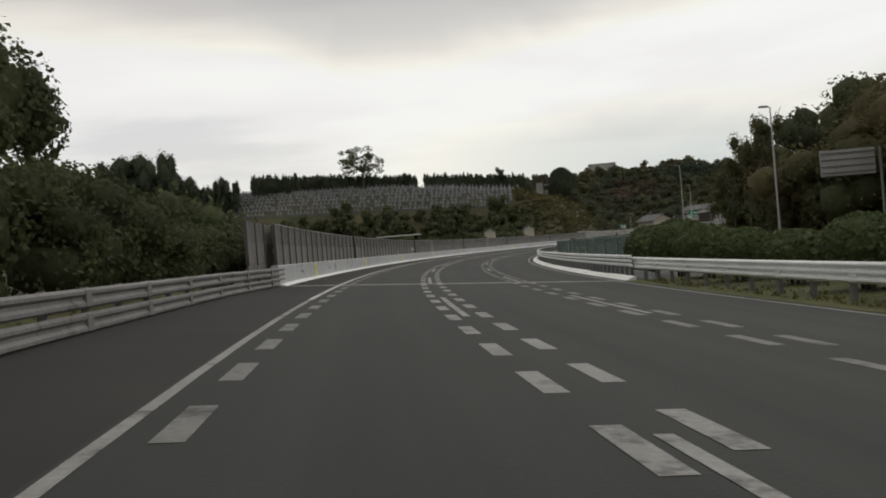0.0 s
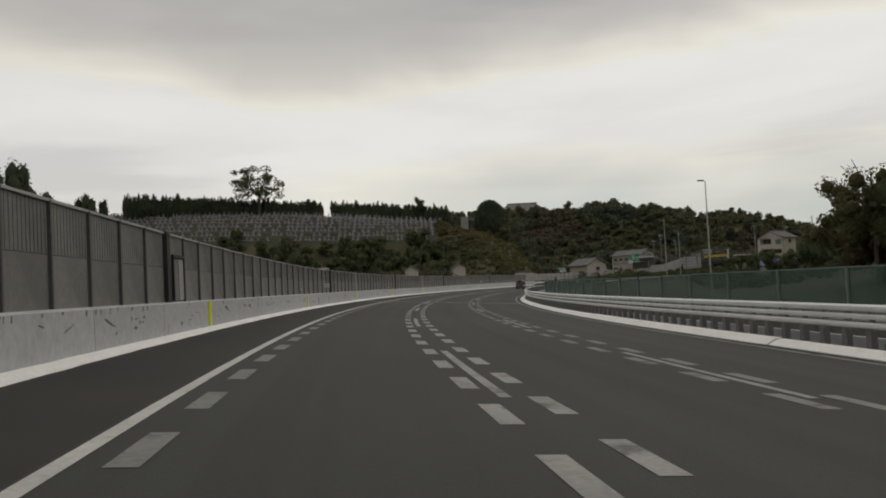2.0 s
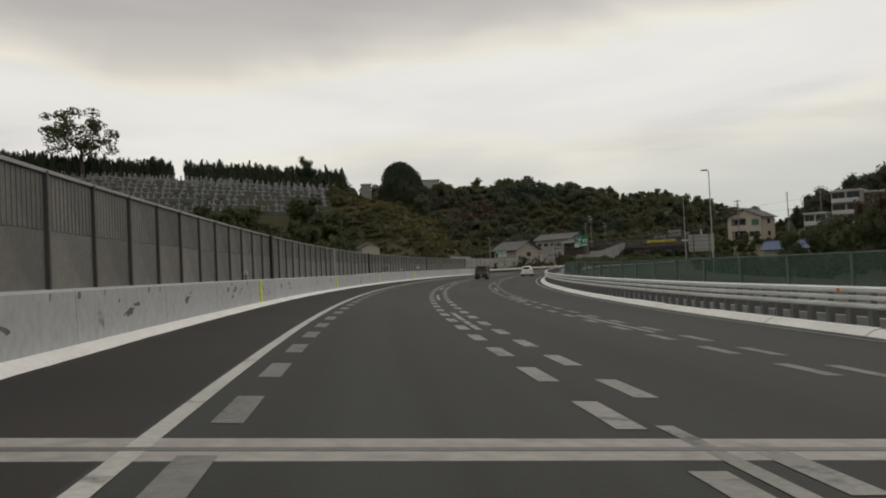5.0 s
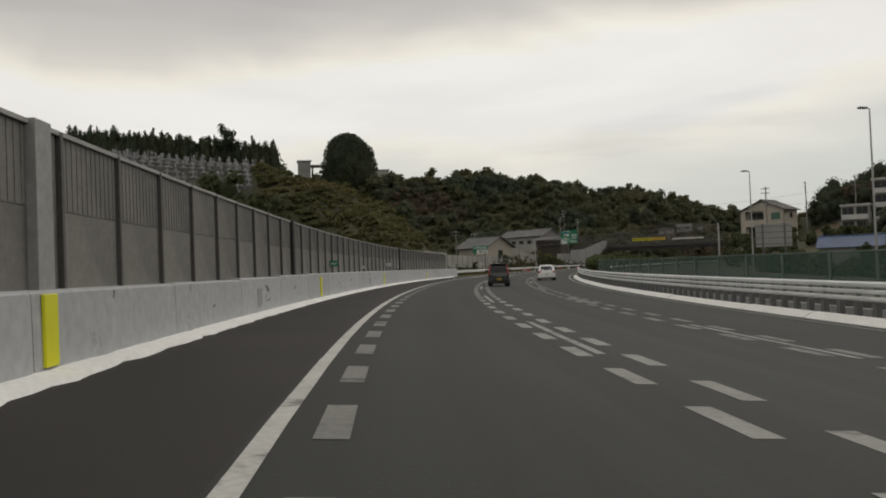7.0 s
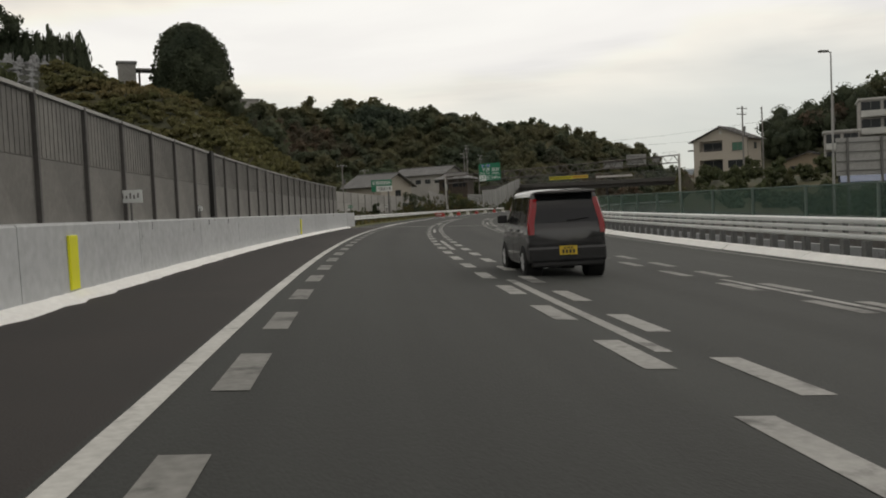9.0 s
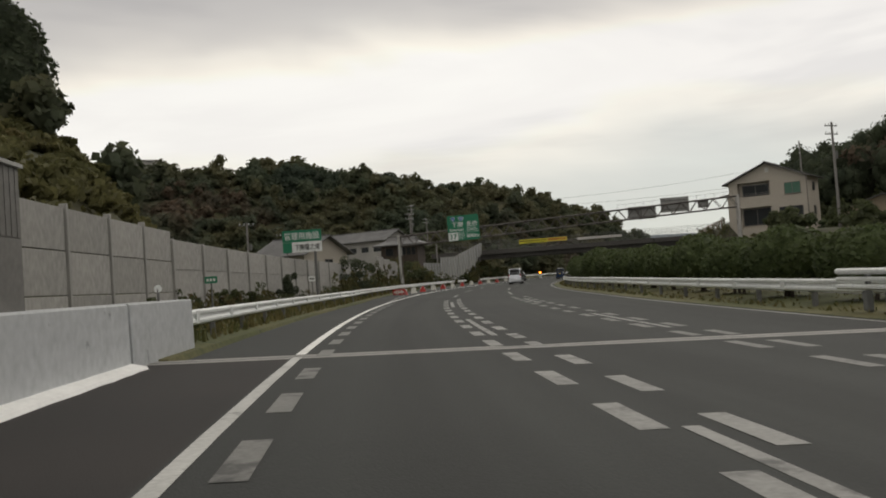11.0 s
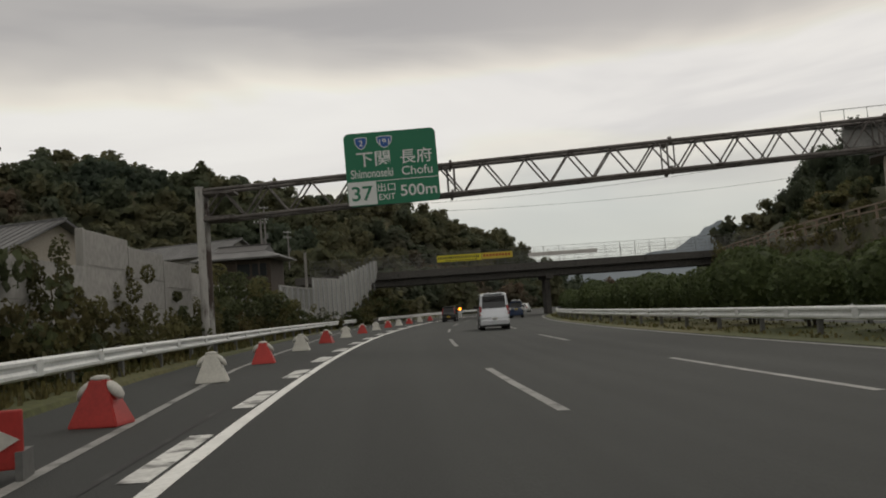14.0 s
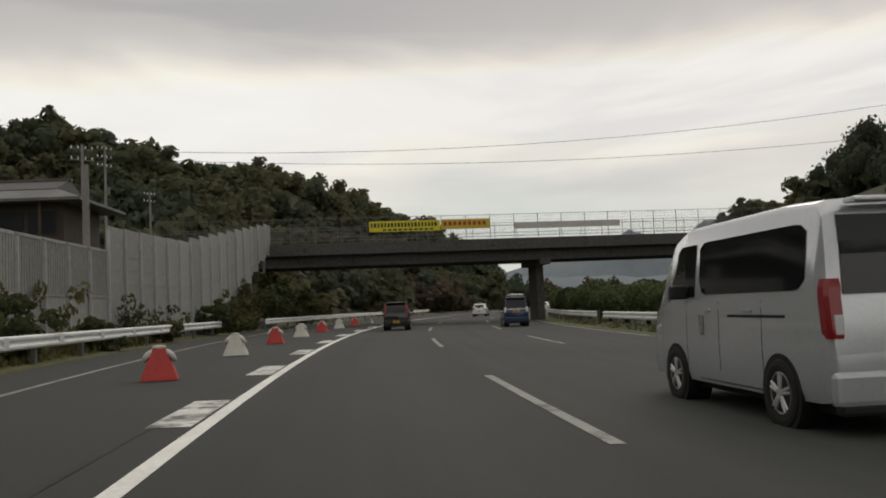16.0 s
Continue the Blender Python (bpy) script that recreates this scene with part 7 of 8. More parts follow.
def far_hills():
    for name, cx, cy, w, h, seed in (("distant_mountain", 2072, 1811, 275, 205, 1), ("distant_mountain", 2165, 1680, 250, 222, 2), ("distant_mountain", 2020, 1890, 620, 140, 5), ("distant_mountain", 1500, 1900, 900, 80, 3), ("distant_mountain", 2300, 1250, 800, 120, 4)):
        bm = bmesh.new()
        ax = Vector((cy, -cx, 0)).normalized()
        dirn = Vector((cx, cy, 0)).normalized()
        rows = []
        for i in range(49):
            u = i / 48 * 2 - 1
            e = max(0.0, 1 - u * u) ** 1.2
            hh = h * e * (0.9 + 0.25 * noise.noise(Vector((u * 2.6 + seed * 7, seed, 0)))) + 8 * noise.noise(Vector((u * 14, seed, 3)))
            p = Vector((cx, cy, 0)) + ax * (u * w)
            rows.append([bm.verts.new(p - dirn * 160 + Vector((0, 0, -10))), bm.verts.new(p - dirn * 60 + Vector((0, 0, hh * 0.6 - 4))), bm.verts.new(p + Vector((0, 0, hh))), bm.verts.new(p + dirn * 220 + Vector((0, 0, -10)))])
        for a, b in zip(rows, rows[1:]):
            for i in range(3):
                bm.faces.new((a[i], b[i], b[i + 1], a[i + 1]))
        bmesh.ops.recalc_face_normals(bm, faces=bm.faces)
        tagged(part(name, bm, HAZE, smooth=True), "distant mountain tinted blue-grey by painted haze", "mountain", "distant mountains", "structure")


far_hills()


# ---------------------------------------------------------------- vehicles
def car_paint(name, col, metal=0.0, rough=0.28):
    m = mat(name, col, rough, 0.05, 0.6, 30, 0.0, metal=metal, coat=0.6)
    return m


CAR_GLASS = plain("tinted_car_glass", (0.010, 0.011, 0.012), 0.06)
TYRE = mat("tyre_rubber", (0.009, 0.009, 0.009), 0.85, 0.15, 3, 40, 0.1)
RIM = plain("alloy_rim", (0.55, 0.56, 0.57), 0.35, 0.4)
# near-black: painted wheel-well shade, the floor pan, door gaps and slide rails
ARCH = plain("arch_shade_gap_black", (0.008, 0.008, 0.008), 0.9)
RED_LENS = plain("red_lens", (0.24, 0.007, 0.010), 0.22, coat=0.3)
CLEAR_LENS = plain("clear_lens", (0.62, 0.62, 0.62), 0.15, coat=0.5)
PLATE_Y = plain("yellow_plate", (0.60, 0.42, 0.03), 0.5)
PLATE_W = plain("white_plate", (0.62, 0.62, 0.60), 0.5)
TRIM = plain("black_trim", (0.012, 0.012, 0.012), 0.45)
# darker copy of the rim, for shade painted behind the spokes
RIM_DARK = plain("shaded_rim", (0.20, 0.20, 0.205), 0.45, 0.3)
CHROME = plain("chrome", (0.65, 0.66, 0.67), 0.15, 1.0)


class Shell:
    """A car body lofted through stations (y, z_low, z_belt, z_top, w_low, w_belt, w_top); y runs from the rear to the nose."""

    def __init__(self, st):
        self.st = np.array(st, float)

    def at(self, y):
        return [float(np.interp(y, self.st[:, 0], self.st[:, k])) for k in range(7)]

    def half(self, y, z):
        _, zl, zb, zt, wl, wb, wt = self.at(y)
        return float(np.interp(z, (zl, zl + 0.14, (zl + zb) / 2, zb, max(zt - 0.07, zb + 0.01), max(zt, zb + 0.02)), (wl * 0.95, wl, wl + 0.005, wb, wt, wt - 0.10)))

    def rear(self, z):
        """How far ahead of the tail the rear face stands at a height."""
        zs, ys = [self.st[0, 1]], [self.st[0, 0]]
        for r in self.st:
            if r[3] > zs[-1] + 1e-4:
                zs.append(r[3]); ys.append(r[0])
        return float(np.interp(z, zs, ys))

    def mesh(self):
        bm = bmesh.new()
        rings = []
        ys = sorted(set(np.round(np.r_[self.st[:, 0], np.linspace(self.st[0, 0], self.st[-1, 0], 30)], 3)))
        for y in ys:
            _, zl, zb, zt, wl, wb, wt = self.at(y)
            h = [(wl * 0.85, zl), (wl * 0.97, zl + 0.03), (wl, zl + 0.14), (wl + 0.005, (zl + zb) / 2), (wb + 0.004, zb - 0.05), (wb, zb), (wt, max(zt - 0.07, zb + 0.004)), (wt - 0.035, max(zt - 0.025, zb + 0.006)), (wt - 0.10, max(zt - 0.004, zb + 0.008)), (wt * 0.5, zt + 0.012)]
            rings.append([bm.verts.new((x, y, z)) for x, z in h] + [bm.verts.new((-x, y, z)) for x, z in h[::-1]])
        n = len(rings[0])
        for a, b in zip(rings, rings[1:]):
            for i in range(n):
                bm.faces.new((a[i], a[(i + 1) % n], b[(i + 1) % n], b[i]))
        bm.faces.new(rings[0]), bm.faces.new(rings[-1][::-1])
        bmesh.ops.recalc_face_normals(bm, faces=bm.faces)
        me = mesh_of(bm, "body", True)
        me.set_sharp_from_angle(angle=radians(38))
        return me

    def side_panel(self, pts, side, proud=0.008, cuts=8):
        """A pane or strip laid on the flank: pts (y, z) as two lists of equal length, lower and upper edge."""
        bm = bmesh.new()
        lo, up = pts
        cols = []
        for (ya, za), (yb, zb) in zip(lo, up):
            col = []
            for i in range(cuts + 1):
                f = i / cuts
                y, z = ya + (yb - ya) * f, za + (zb - za) * f
                col.append(bm.verts.new((side * (self.half(y, z) + proud), y, z)))
            cols.append(col)
        for a, b in zip(cols, cols[1:]):
            for i in range(cuts):
                bm.faces.new((a[i], a[i + 1], b[i + 1], b[i]))
        bmesh.ops.recalc_face_normals(bm, faces=bm.faces)
        ex = bmesh.ops.extrude_face_region(bm, geom=list(bm.faces))
        for v in ex["geom"]:
            if isinstance(v, bmesh.types.BMVert):
                v.co.x -= side * 0.012
        bmesh.ops.recalc_face_normals(bm, faces=bm.faces)
        return bm

    def rear_panel(self, x0, x1, z0, z1, proud=0.01, inset=0.0, cuts=6):
        bm = bmesh.new()
        rows = []
        for i in range(cuts + 1):
            z = z0 + (z1 - z0) * i / cuts
            y = self.rear(z) - proud
            k = 1 - inset * i / cuts
            rows.append([bm.verts.new((x0 * k, y, z)), bm.verts.new((x0 * k * 0.5 + x1 * k * 0.5, y - 0.006, z)), bm.verts.new((x1 * k, y, z))])
        for a, b in zip(rows, rows[1:]):
            for i in range(2):
                bm.faces.new((a[i], a[i + 1], b[i + 1], b[i]))
        ex = bmesh.ops.extrude_face_region(bm, geom=list(bm.faces))
        for v in ex["geom"]:
            if isinstance(v, bmesh.types.BMVert):
                v.co.y += 0.02
        bmesh.ops.recalc_face_normals(bm, faces=bm.faces)
        return bm


def lathe(bm, x, y, z, side, pts, n=28):
    """Turns a profile of (out, radius) about the axle through y, z."""
    rings = []
    for o, r in pts:
        rings.append([bm.verts.new((x + side * o, y + math.cos(2 * math.pi * k / n) * r, z + math.sin(2 * math.pi * k / n) * r)) for k in range(n)])
    for a, b in zip(rings, rings[1:]):
        for k in range(n):
            bm.faces.new((a[k], a[(k + 1) % n], b[(k + 1) % n], b[k]))
    bm.faces.new(rings[0]), bm.faces.new(rings[-1])
    bmesh.ops.recalc_face_normals(bm, faces=bm.faces)
    return bm


def wheel(parent, x, y, r, w, side):
    bm = lathe(bmesh.new(), x, y, r, side, [(-w, r * 0.8), (-w, r * 0.96), (-w * 0.8, r), (-0.01, r), (0.012, r * 0.96), (0.02, r * 0.82), (0.012, r * 0.68), (0.004, r * 0.64)])
    wh = part("wheel", bm, TYRE, parent)
    bm = lathe(bmesh.new(), x, y, r, side, [(-0.02, r * 0.63), (0.008, r * 0.63), (0.014, r * 0.60), (0.002, r * 0.56), (-0.004, r * 0.3)])
    part("rim_bed", bm, RIM_DARK, wh)
    bm = bmesh.new()
    for k in range(5):
        for da in (-0.14, 0.14):
            a = 0.4 + k * 2 * math.pi / 5
            rod(bm, (x + side * 0.012, y + math.cos(a + da * 1.6) * r * 0.14, r + math.sin(a + da * 1.6) * r * 0.14), (x + side * 0.010, y + math.cos(a + da) * r * 0.59, r + math.sin(a + da) * r * 0.59), r * 0.055, 6, r * 0.045)
    lathe(bm, x, y, r, side, [(0.0, r * 0.17), (0.018, r * 0.16), (0.022, r * 0.10)], 14)
    part("rim", bm, RIM, wh, "silver alloy rim")


def lamp_column(sh, side, z0, z1, w, L, n=7):
    """One tail lamp that wraps the rear corner, lofted from its foot to its top."""
    bm = bmesh.new()
    rows = []
    for i in range(n + 1):
        z = z0 + (z1 - z0) * i / n
        y = sh.rear(z)
        hx = sh.half(min(y + 0.05, L), z) + 0.012
        e = 0.35 if i in (0, n) else 0.0
        a, b = hx - w * (1 - 0.3 * e), hx - 0.02 * e
        rows.append([bm.verts.new((side * q, p, z)) for q, p in ((a, y - 0.022 + 0.02 * e), (b - 0.03, y - 0.024 + 0.02 * e), (b, y + 0.02), (b, y + 0.115 - 0.04 * e), (a, y + 0.115 - 0.04 * e))])
    for p, q in zip(rows, rows[1:]):
        for k in range(5):
            bm.faces.new((p[k], p[(k + 1) % 5], q[(k + 1) % 5], q[k]))
    bm.faces.new(rows[0]), bm.faces.new(rows[-1])
    bmesh.ops.recalc_face_normals(bm, faces=bm.faces)
    return bm


def car(name, s, d, label, st, paint, glass, rear_glass, lamps, wheels, r, plate, extra=None, spin=0.0, bumper=True):
    m = stand(s, d, 0.0, spin)
    t = thing(name, m, label, "van" if "van" in name and "mini" not in name else "car")
    sh = Shell(st)
    part("body", sh.mesh(), paint, t)
    L = st[-1][0]
    for side in (-1, 1):
        for k, g in enumerate(glass):
            part("side_window", sh.side_panel(g, side), CAR_GLASS, t)
        for y in wheels:
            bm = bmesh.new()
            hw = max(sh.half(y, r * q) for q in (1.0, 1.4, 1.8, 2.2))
            # flat black disc, the shade of the wheel well painted behind the tyre
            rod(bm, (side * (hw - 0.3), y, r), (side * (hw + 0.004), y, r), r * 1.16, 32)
            part("wheel_well_shade", bm, ARCH, t)
            wheel(t, side * (hw + 0.006), y, r, 0.17, side)
        z0, z1, w, mt = lamps
        bm = lamp_column(sh, side, z0, z1, w, L)
        part("tail_light", bm, mt, t, "tail light")
        ym = L * 0.66
        zb = sh.at(ym)[2]
        bm = bmesh.new()
        box(bm, (side * (sh.half(ym, zb) + 0.11), ym + 0.12, zb + 0.10), (0.2, 0.12, 0.17), bevel=0.03)
        box(bm, (side * (sh.half(ym, zb) + 0.02), ym + 0.12, zb + 0.05), (0.1, 0.05, 0.05))
        part("door_mirror", bm, TRIM, t)
        for y in (L * 0.33, L * 0.55):
            zz = sh.at(y)[2] - 0.12
            bm = bmesh.new(); box(bm, (side * (sh.half(y, zz) + 0.014), y, zz), (0.03, 0.17, 0.035), bevel=0.008)
            part("door_handle", bm, paint, t)
        for y in (L * 0.27, L * 0.49, L * 0.69):
            zb = sh.at(y)[2]
            bm = bmesh.new()
            za = 0.36
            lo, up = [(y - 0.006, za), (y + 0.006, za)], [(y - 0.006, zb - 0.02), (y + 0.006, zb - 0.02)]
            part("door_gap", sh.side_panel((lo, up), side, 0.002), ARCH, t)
            bm.free()
    z0, z1, wx, ins = rear_glass
    part("rear_window", sh.rear_panel(-wx, wx, z0, z1, 0.012, ins), CAR_GLASS, t, "dark tinted rear window")
    if bumper:
        bm = bmesh.new()
        hw = sh.half(0.06, 0.45)
        box(bm, (0, 0.03, 0.43), (2 * hw + 0.005, 0.14, 0.30), bevel=0.05)
        part("rear_bumper", bm, paint, t)
        bm = bmesh.new()
        box(bm, (0, 0.06, 0.25), (2 * hw - 0.12, 0.14, 0.10), bevel=0.03)
        part("bumper_skirt", bm, TRIM, t)
    pz, pmat = plate
    bm = bmesh.new(); box(bm, (0, sh.rear(pz) - (0.055 if pz < 0.6 else 0.02), pz), (0.33, 0.02, 0.165), bevel=0.006)
    p = part("number_plate", bm, pmat, t, "number plate with unreadable marks")
    for zz, hh, n in ((pz + 0.045, 0.03, 3), (pz - 0.02, 0.07, 4)):
        for k in range(n):
            bm = bmesh.new(); box(bm, ((k - (n - 1) / 2) * 0.065, sh.rear(pz) - (0.067 if pz < 0.6 else 0.032), zz), (0.04, 0.006, hh))
            part("figure", bm, TRIM, p)
    bm = bmesh.new(); rod(bm, (0, sh.rear(z0 + 0.03) - 0.04, z0 + 0.02), (wx * 0.7, sh.rear(z0 + 0.12) - 0.035, z0 + 0.06), 0.01, 5)
    part("rear_wiper", bm, TRIM, t)
    bm = bmesh.new(); box(bm, (0, L - 0.06, 0.5), (1.2, 0.14, 0.24), bevel=0.05)
    part("front_bumper", bm, paint, t)
    # shade-black floor pan, added so that no light passes under the sills
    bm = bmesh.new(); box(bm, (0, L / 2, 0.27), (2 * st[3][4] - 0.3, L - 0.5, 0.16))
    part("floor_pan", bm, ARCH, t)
    if extra:
        extra(t, sh)
    return t


def kei_stations(L, W, H, belt, nose=0.62):
    w = W / 2
    return [(0.0, 0.30, belt - 0.16, belt - 0.14, w * 0.90, w * 0.90, w * 0.88), (0.03, 0.26, belt - 0.02, belt, w * 0.97, w * 0.95, w * 0.93), (0.10, 0.24, belt, belt + 0.30, w, w * 0.98, w * 0.90),
            (0.17, 0.22, belt, H - 0.16, w, w * 0.98, w * 0.85), (0.24, 0.21, belt, H - 0.03, w, w * 0.985, w * 0.83), (0.8, 0.20, belt, H, w, w * 0.985, w * 0.84), (L * 0.6, 0.20, belt, H - 0.01, w, w * 0.985, w * 0.84),
            (L * 0.70, 0.20, belt + 0.01, H - 0.14, w, w * 0.98, w * 0.82), (L - 0.55, 0.21, belt - 0.02, belt + 0.05, w, w * 0.95, w * 0.86), (L - 0.22, 0.22, belt - 0.10, belt - 0.07, w * 0.96, w * 0.90, w * 0.84), (L - 0.04, 0.25, nose, nose + 0.03, w * 0.85, w * 0.82, w * 0.78), (L, 0.32, nose - 0.1, nose - 0.08, w * 0.78, w * 0.74, w * 0.7)]


def spoiler(t, sh, H, w, mt):
    bm = bmesh.new(); box(bm, (0, 0.12, H - 0.06), (w, 0.28, 0.05), bevel=0.02)
    part("roof_spoiler", bm, mt, t)


BLACK_PAINT = car_paint("black_car_paint", (0.012, 0.012, 0.013), 0.0, 0.22)
BLUE_PAINT = car_paint("dark_blue_car_paint", (0.010, 0.028, 0.075), 0.2, 0.25)
WHITE_PAINT = car_paint("white_car_paint", (0.66, 0.67, 0.66), 0.0, 0.3)
SILVER_PAINT = car_paint("silver_car_paint", (0.58, 0.60, 0.63), 0.55, 0.24)


def glass_row(L, H, belt, cuts):
    """Side windows between pillars: pairs of lower and upper edges."""
    out = []
    for a, b in cuts:
        n = 6
        ys = [a + (b - a) * i / n for i in range(n + 1)]
        lo = [(y, belt + 0.05) for y in ys]
        up = [(max(min(y, L * 0.66 - (0.0)), 0.24), H - 0.13 - (0.0 if y < L * 0.6 else 0.55 * (y - L * 0.6))) for y in ys]
        out.append((lo, up))
    return out


def put_cars():
    L, H, belt = 3.4, 1.63, 0.98
    car("black_minicar", 431.0, 1.95, "black boxy mini car with tall red tail lights", kei_stations(L, 1.475, H, belt), BLACK_PAINT, glass_row(L, H, belt, ((0.32, 0.84), (0.94, 1.62), (1.72, 2.42))),
        (1.02, 1.50, 0.60, 0.10), (0.80, 1.46, 0.12, RED_LENS), (0.52, L - 0.62), 0.28, (0.50, PLATE_Y), lambda t, sh: spoiler(t, sh, H, 1.12, BLACK_PAINT))

    # the same minicar once more, a copy added at its earlier place
    car("black_minicar", 237.0, 5.05, "second copy of the black boxy mini car with red tail lights, in the middle lane", kei_stations(L, 1.475, H, belt), BLACK_PAINT, glass_row(L, H, belt, ((0.32, 0.84), (0.94, 1.62), (1.72, 2.42))),
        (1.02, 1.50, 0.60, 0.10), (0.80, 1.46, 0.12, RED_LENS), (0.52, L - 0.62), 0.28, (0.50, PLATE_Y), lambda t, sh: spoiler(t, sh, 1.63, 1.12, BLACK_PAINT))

    def blue_extra(t, sh):
        spoiler(t, sh, 1.78, 1.15, BLUE_PAINT)
        bm = bmesh.new(); box(bm, (0, -0.004, 1.03), (1.2, 0.05, 0.07), bevel=0.012)
        part("chrome_strip", bm, CHROME, t, "chrome strip over the number plate")
        for x in (-0.42, 0.42):
            bm = bmesh.new(); box(bm, (x, 1.1, 1.83), (0.05, 1.5, 0.05), bevel=0.015)
            part("roof_rail", bm, CHROME, t)
        bm = bmesh.new(); box(bm, (0.05, 1.0, 1.90), (0.95, 1.35, 0.09), bevel=0.03)
        part("roof_load", bm, WHITE_PAINT, t, "flat white load on the roof")

    L, H, belt = 3.4, 1.79, 1.02
    car("blue_minicar", 433.5, 9.0, "dark blue boxy mini car with a white load on its roof", kei_stations(L, 1.475, H, belt), BLUE_PAINT, glass_row(L, H, belt, ((0.32, 0.84), (0.94, 1.66), (1.76, 2.42))),
        (1.12, 1.66, 0.60, 0.10), (0.86, 1.16, 0.13, CLEAR_LENS), (0.50, L - 0.60), 0.28, (0.93, PLATE_Y), blue_extra)

    # the silver van: long, high, upright tail
    L, W, H, belt = 4.7, 1.695, 2.12, 1.23
    w = W / 2
    st = [(0.0, 0.34, 0.72, 0.74, w * 0.93, w * 0.93, w * 0.92), (0.05, 0.30, 1.16, 1.20, w * 0.985, w * 0.98, w * 0.97), (0.10, 0.28, belt, 1.65, w, w * 0.985, w * 0.93), (0.17, 0.27, belt, 2.00, w, w * 0.985, w * 0.89), (0.26, 0.26, belt, 2.09, w, w * 0.985, w * 0.875),
          (0.9, 0.25, belt, H, w, w * 0.985, w * 0.875), (3.3, 0.25, belt, H - 0.01, w, w * 0.985, w * 0.875), (3.75, 0.25, belt - 0.02, H - 0.13, w, w * 0.98, w * 0.86), (4.15, 0.26, belt - 0.07, 1.60, w * 0.99, w * 0.96, w * 0.86), (4.45, 0.27, belt - 0.14, 1.10, w * 0.97, w * 0.92, w * 0.86), (4.62, 0.30, 0.85, 0.90, w * 0.92, w * 0.88, w * 0.84), (4.7, 0.38, 0.62, 0.64, w * 0.85, w * 0.82, w * 0.8)]

    def van_extra(t, sh):
        for side in (-1, 1):
            ys = [0.78 + 0.32 * i for i in range(5)]
            lo, up = [(y, 1.035) for y in ys], [(y, 1.065) for y in ys]
            part("slide_rail", sh.side_panel((lo, up), side, 0.004, 2), ARCH, t, "dark sliding door rail")
            bm = bmesh.new(); box(bm, (side * (sh.half(2.75, 0.95) + 0.02), 2.75, 0.95), (0.035, 0.07, 0.24), bevel=0.015)
            part("door_pull", bm, CHROME, t)
            ys = [1.35 + 0.2 * i for i in range(9)]
            lo, up = [(y, 0.29) for y in ys], [(y, 0.33) for y in ys]
            part("sill_strip", sh.side_panel((lo, up), side, 0.006, 2), CHROME, t)
            ys = [0.3 + 0.25 * i for i in range(17)]
            lo, up = [(y, 1.155 - 0.014 * y) for y in ys], [(y, 1.175 - 0.014 * y) for y in ys]
            part("waist_crease", sh.side_panel((lo, up), side, 0.003, 2), SILVER_PAINT, t)
        for side in (-1, 1):
            bm = bmesh.new()
            box(bm, (side * (sh.half(0.08, 1.0) - 0.085), sh.rear(0.98) - 0.02, 0.98), (0.085, 0.02, 0.17), bevel=0.008)
            part("reverse_light", bm, CLEAR_LENS, t, "clear reversing light")
        bm = bmesh.new(); box(bm, (0, 0.07, 0.95), (1.56, 0.02, 0.012)); part("tailgate_gap", bm, ARCH, t)
        bm = bmesh.new(); box(bm, (0, 0.08, 2.06), (1.1, 0.2, 0.05), bevel=0.02); part("roof_spoiler", bm, SILVER_PAINT, t)

    n = 6
    def row(a, b, lo_z, hi_z, nose=0.0):
        ys = [a + (b - a) * i / n for i in range(n + 1)]
        return [(y, lo_z) for y in ys], [(y - (nose * i / n), hi_z - (0.0 if y < 3.4 else 0.0)) for i, y in enumerate(ys)]
    ys = [0.42 + 2.44 * i / 24 for i in range(25)]
    cut = lambda y: max(0.0, (abs((y - 1.64) / 1.22) - 0.86) / 0.14) ** 2
    g1 = ([(y, belt + 0.06 + 0.13 * cut(y) * (1.3 if y > 1.6 else 0.8)) for y in ys], [(y, 1.90 - 0.07 * cut(y)) for y in ys])
    ys = [2.98 + 0.95 * i / n for i in range(n + 1)]
    g2 = ([(y, belt + 0.04 - 0.06 * max(0, y - 3.4)) for y in ys], [(min(y, 3.60) if y > 3.5 else y, 1.89 - 0.5 * max(0.0, y - 3.45)) for y in ys])
    car("silver_van", 388.05, 6.52, "silver delivery van with tinted side windows and red tail lights", st, SILVER_PAINT, (g1, g2), (1.24, 1.94, 0.68, 0.06), (0.86, 1.38, 0.14, RED_LENS), (0.92, 3.62), 0.325, (0.62, PLATE_W), van_extra)

    # saloon-height cars further off
    def hatch(name, s, d, label, paint, box_=None, lampmat=RED_LENS):
        H, belt, w = 1.50, 0.92, 0.86
        st = [(0.0, 0.32, 0.72, 0.74, w * 0.9, w * 0.9, w * 0.88), (0.05, 0.26, 0.88, 0.92, w * 0.97, w * 0.95, w * 0.9), (0.30, 0.22, belt, 1.12, w, w * 0.97, w * 0.84), (0.62, 0.2, belt, H - 0.08, w, w * 0.97, w * 0.76), (1.1, 0.2, belt, H, w, w * 0.97, w * 0.76), (2.3, 0.2, belt, H - 0.02, w, w * 0.97, w * 0.76),
              (3.05, 0.2, belt, 1.04, w, w * 0.96, w * 0.84), (3.9, 0.22, 0.80, 0.84, w * 0.96, w * 0.9, w * 0.84), (4.22, 0.26, 0.62, 0.66, w * 0.86, w * 0.82, w * 0.78), (4.3, 0.34, 0.5, 0.52, w * 0.8, w * 0.76, w * 0.7)]
        ys = [0.75 + 0.3 * i for i in range(7)]
